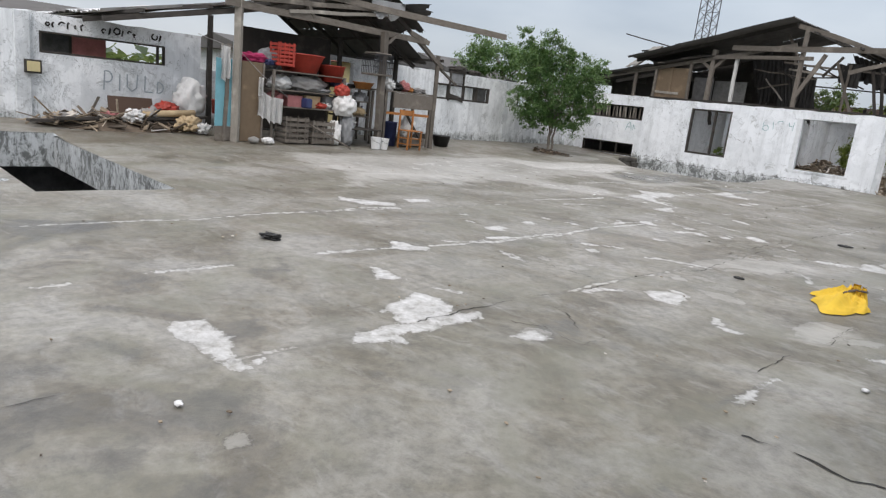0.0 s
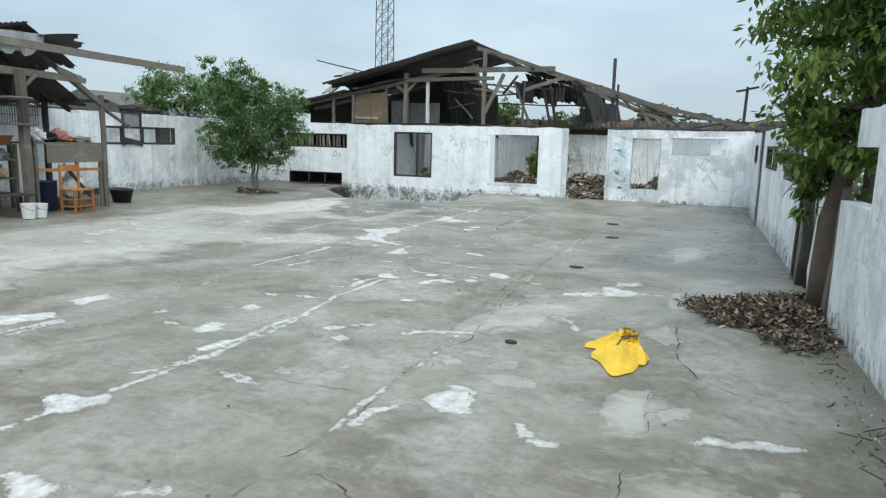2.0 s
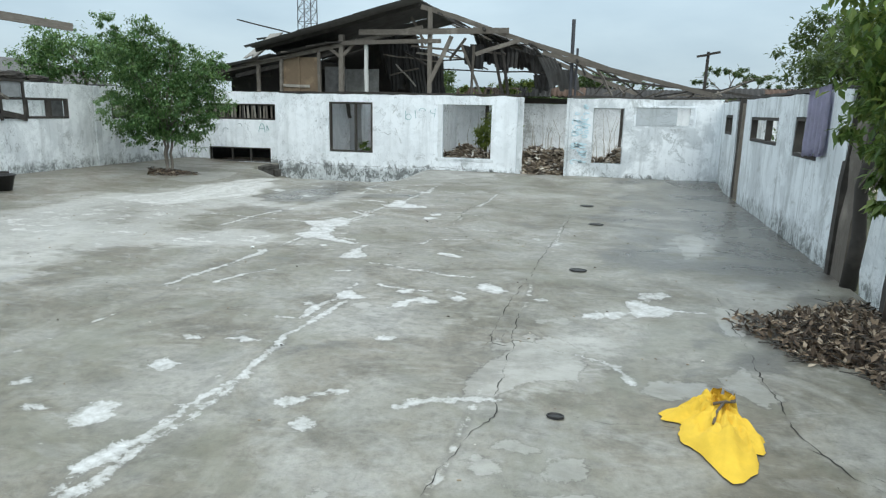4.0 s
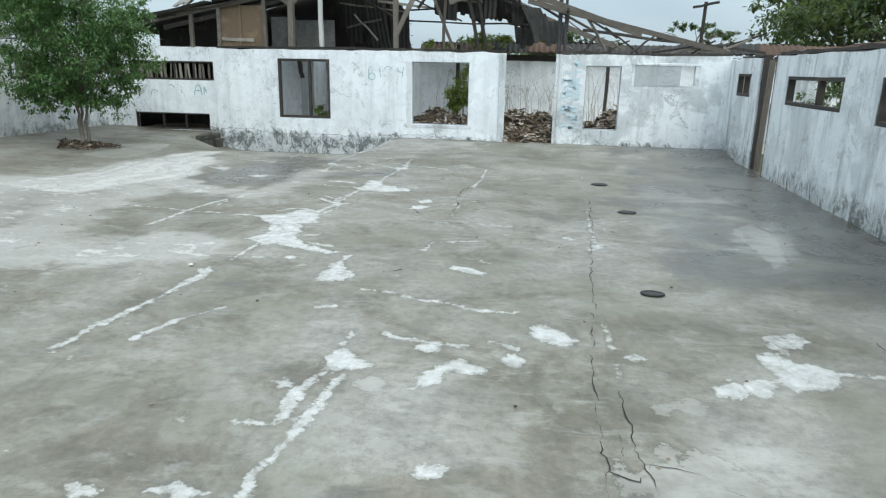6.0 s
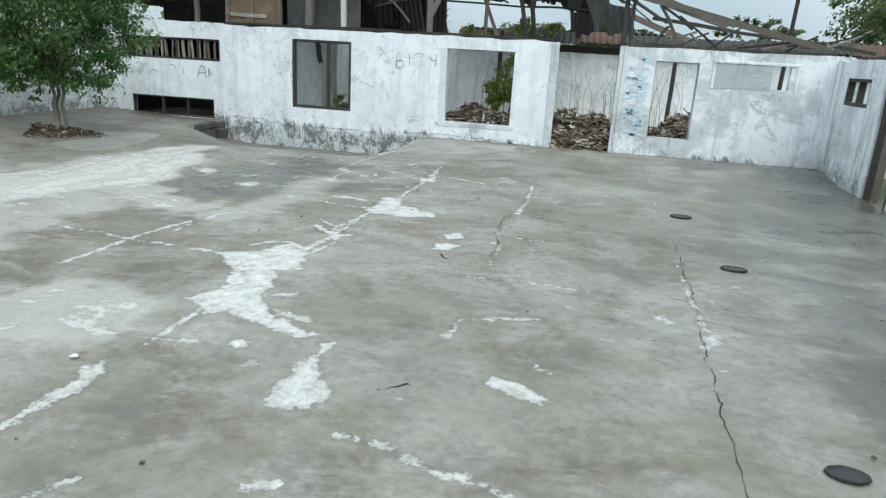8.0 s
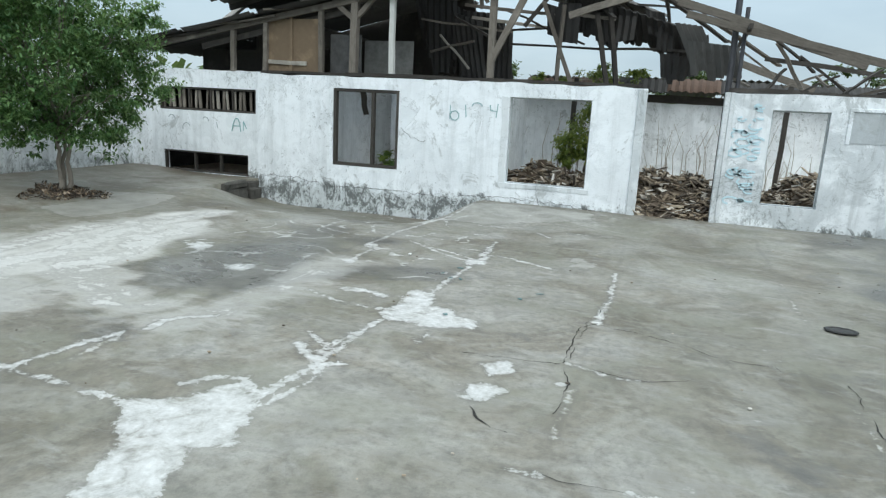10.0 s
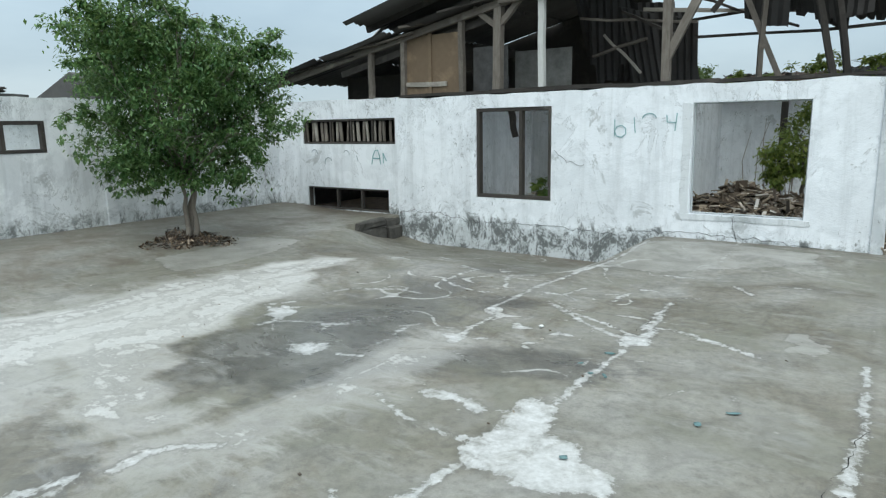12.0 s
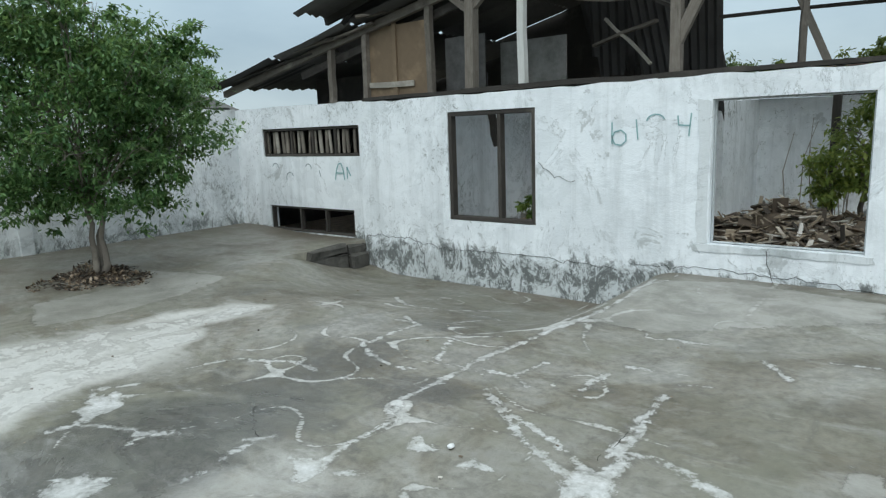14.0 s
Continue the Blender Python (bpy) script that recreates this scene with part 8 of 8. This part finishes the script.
def jagged(pts, n, amp, seed):
    out = []
    for (a, b), (c2, d2) in zip(pts, pts[1:]):
        for i in range(n):
            f = i / n
            u, v = a + (c2 - a) * f, b + (d2 - b) * f
            out.append((u + amp * noise.noise((u * 9, v * 9, seed)), v + amp * noise.noise((u * 9, v * 9, seed + 5)) + 0.5 * amp * noise.noise((u * 27, v * 27, seed))))
    return out


strokes("wall_crack", "x", G, [jagged([(-10.85, 0.17), (-10.2, 0.19), (-9.4, 0.10), (-8.0, 0.12), (-7.0, 0.06)], 16, 0.05, 1), jagged([(-6.9, 0.14), (-6.2, 0.18), (-5.3, 0.16), (-4.2, 0.06)], 16, 0.04, 2), jagged([(-5.6, 0.40), (-5.55, 0.2), (-5.5, 0.06)], 8, 0.03, 3),
                               jagged([(-9.9, 0.2), (-9.75, -0.05), (-9.8, -0.3)], 8, 0.03, 4), jagged([(-8.0, 1.2), (-7.8, 1.05), (-7.5, 1.0)], 8, 0.05, 6)], 0.0045, CRACK, "dark cracks above the plinth")

# ---- beyond the walls ----


def house(x, y, sx, sy, h, rise, wall_m, roof_m, label, hip=False, windows=2):
    ob = thing("house", x, y, 0, label, "house")
    part("house_wall", box((x - sx / 2, y - sy / 2, -0.03), (x + sx / 2, y + sy / 2, h)), wall_m, ob)
    bm = bmesh.new()
    o = 0.4
    v = [bm.verts.new(p) for p in ((x - sx / 2 - o, y - sy / 2 - o, h - 0.1), (x + sx / 2 + o, y - sy / 2 - o, h - 0.1), (x + sx / 2 + o, y + sy / 2 + o, h - 0.1), (x - sx / 2 - o, y + sy / 2 + o, h - 0.1), (x, y - (0.1 if hip else sy / 2 + o), h + rise), (x, y + (0.1 if hip else sy / 2 + o), h + rise))]
    for f in ((0, 4, 5, 3), (1, 2, 5, 4), (0, 1, 4), (2, 3, 5), (0, 3, 2, 1)):
        bm.faces.new([v[i] for i in f])
    part("house_roof", bm, roof_m, ob)
    for i in range(windows):
        wy = y - sy / 4 + i * sy / 2
        wi = part("house_window", box((x + sx / 2 + 0.002, wy - 0.45, 0.9), (x + sx / 2 + 0.03, wy + 0.45, 1.9)), TIMBER_DARK, ob)
        part("pane", box((x + sx / 2 + 0.031, wy - 0.38, 0.97), (x + sx / 2 + 0.036, wy + 0.38, 1.83)), DARK_ROOM, wi)
    return ob


cream = house(-22.5, 15.4, 5, 1.3, 2.3, 0.72, YELLOW_WALL, ROOF_RED, "cream house with a small red hipped roof", True, 0)
part("house_door", box((-19.998, 14.78, 0.0), (-19.95, 14.93, 1.75)), TIMBER_DARK, cream, "dark narrow door")
house(-22.8, 17.5, 5, 2.6, 2.25, 0.25, PLASTER, SHEET, "low whitewashed house behind the boundary wall", False, 0)
house(-23.0, 22.4, 6, 3.0, 2.3, 0.9, PLASTER_DIRTY, SHEET, "low house with a dark hipped roof")
house(-21.0, 3.5, 5, 5.0, 2.0, 0.7, CLOTH_PINK, SHEET, "low pinkish house behind the boundary wall")
house(-23.5, 12.6, 5, 2.2, 2.3, 0.45, PLASTER_DIRTY, SHEET, "low house with a dark roof")
house(7.5, 29.5, 7, 4.0, 2.1, 0.7, CONCRETE, RUST, "low shed with a rusted roof behind the ruin")

tw = thing("lattice_tower", -40, 81.5, 0, "tall steel lattice telecom tower in the distance", "tower")
for sx in (-1, 1):
    for sy in (-1, 1):
        part("tower_leg", tube([(-40 + sx * 0.95, 81.5 + sy * 0.95, 0), (-40 + sx * 0.75, 81.5 + sy * 0.75, 34)], [0.07, 0.06], 6), STEEL, tw)
for i in range(22):
    z0, z1 = 1.5 * i, 1.5 * i + 1.5
    w0, w1 = 0.95 - 0.2 * z0 / 34, 0.95 - 0.2 * z1 / 34
    bm = bmesh.new()
    for s in (-1, 1):
        add_beam(bm, (-40 - w0, 81.5 + s * w0, z0), (-40 + w1, 81.5 + s * w1, z1), 0.05, 0.05)
        add_beam(bm, (-40 + w0, 81.5 + s * w0, z0), (-40 - w1, 81.5 + s * w1, z1), 0.05, 0.05)
        add_beam(bm, (-40 + s * w0, 81.5 - w0, z0), (-40 + s * w1, 81.5 + w1, z1), 0.05, 0.05)
        add_beam(bm, (-40 - w0, 81.5 + s * w0, z0), (-40 + w0, 81.5 + s * w0, z0), 0.05, 0.05)
    part("lattice_bay", bm, STEEL, tw)
up = thing("utility_pole", 0.5, 22.8, 0, "thin timber utility pole with a short crossarm", "pole")
part("shaft", tube([(0.5, 22.8, 0), (0.52, 22.8, 2), (0.55, 22.8, 3.35)], [0.05, 0.045, 0.04], 8), TIMBER_DARK, up)
part("crossarm", beam((0.25, 22.75, 3.22), (0.85, 22.75, 3.34), 0.05, 0.06), TIMBER_DARK, up)

far = [(9.0, 37.0, 0.5, 3.2, 7.0), (9.0, 33.0, 0.6, 3.8, 7.5), (13.0, 30.0, 0.6, 3.5, 7.0), (8.5, 24.0, 0.4, 2.6, 4.6), (11.0, 19.0, 0.5, 3.0, 5.5), (7.0, 14.0, 0.4, 2.2, 4.2), (8.5, 9.0, 0.4, 2.6, 5.0), (-14.5, 48.0, 0.4, 2.2, 4.6), (-7.5, 45.0, 0.4, 1.8, 4.2), (-3.5, 46.0, 0.4, 1.8, 4.3)]
for i, (x, y, th, r, h) in enumerate(far):
    rr = random.Random(200 + i)
    blobs = [(x + rr.uniform(-0.6, 0.6) * r, y + rr.uniform(-0.6, 0.6) * r, h * rr.uniform(0.45, 0.82), r * rr.uniform(0.45, 0.7), r * rr.uniform(0.45, 0.7), h * rr.uniform(0.16, 0.26)) for _ in range(9)]
    tree("far_tree", (x, y, -0.03), h * 0.4, blobs, 8000, 0.26, LEAF_FAR, "dark green tree beyond the walls", 0.14, 300 + i)
for i, (x, y) in enumerate(((4.4, 46.0), (7.0, 52.0), (-1.0, 60.0))):
    tree("umbrella_tree", (x, y, -0.03), 3.0, [(x, y, 4.2, 1.8, 1.6, 0.28), (x - 1.2, y, 3.7, 0.9, 0.9, 0.2), (x + 1.4, y, 3.8, 1.1, 1.0, 0.22)], 1200, 0.22, LEAF_FAR, "flat-topped tree in the distance", 0.12, 400 + i)
# brush behind the side wall and the far wood
for i, (x, y) in enumerate(((2.0, 15.0), (2.3, 17.5), (2.2, 12.6), (2.2, 6.0), (2.4, 4.6), (1.9, 7.4), (2.4, 19.0))):
    tree("bush", (x, y, -0.03), 0.6, [(x, y, 1.0, 0.8, 0.9, 0.7), (x + 0.3, y + 0.4, 1.6, 0.6, 0.6, 0.4)], 1500, 0.12, LEAF_FAR, "dark green bush behind the side wall", 0.05, 500 + i)
rng2 = np.random.default_rng(8)
th = rng2.uniform(-0.9, 3.6, 5200)
rad = rng2.uniform(95, 150, 5200)
hh = 3.2 + 2.2 * np.sin(th * 9) + 1.4 * np.sin(th * 23 + 1)
pts = np.stack([rad * np.cos(th) - 5, rad * np.sin(th) + 5, rng2.random(5200) * np.maximum(hh, 1.2)], 1)
me = leaves(pts, 2.2, 9, 0.3, 1.4)
me.materials.append(LEAF_FAR)
tagged(new("far_wood", me), "distant line of trees on the horizon", "trees", "", "stuff")
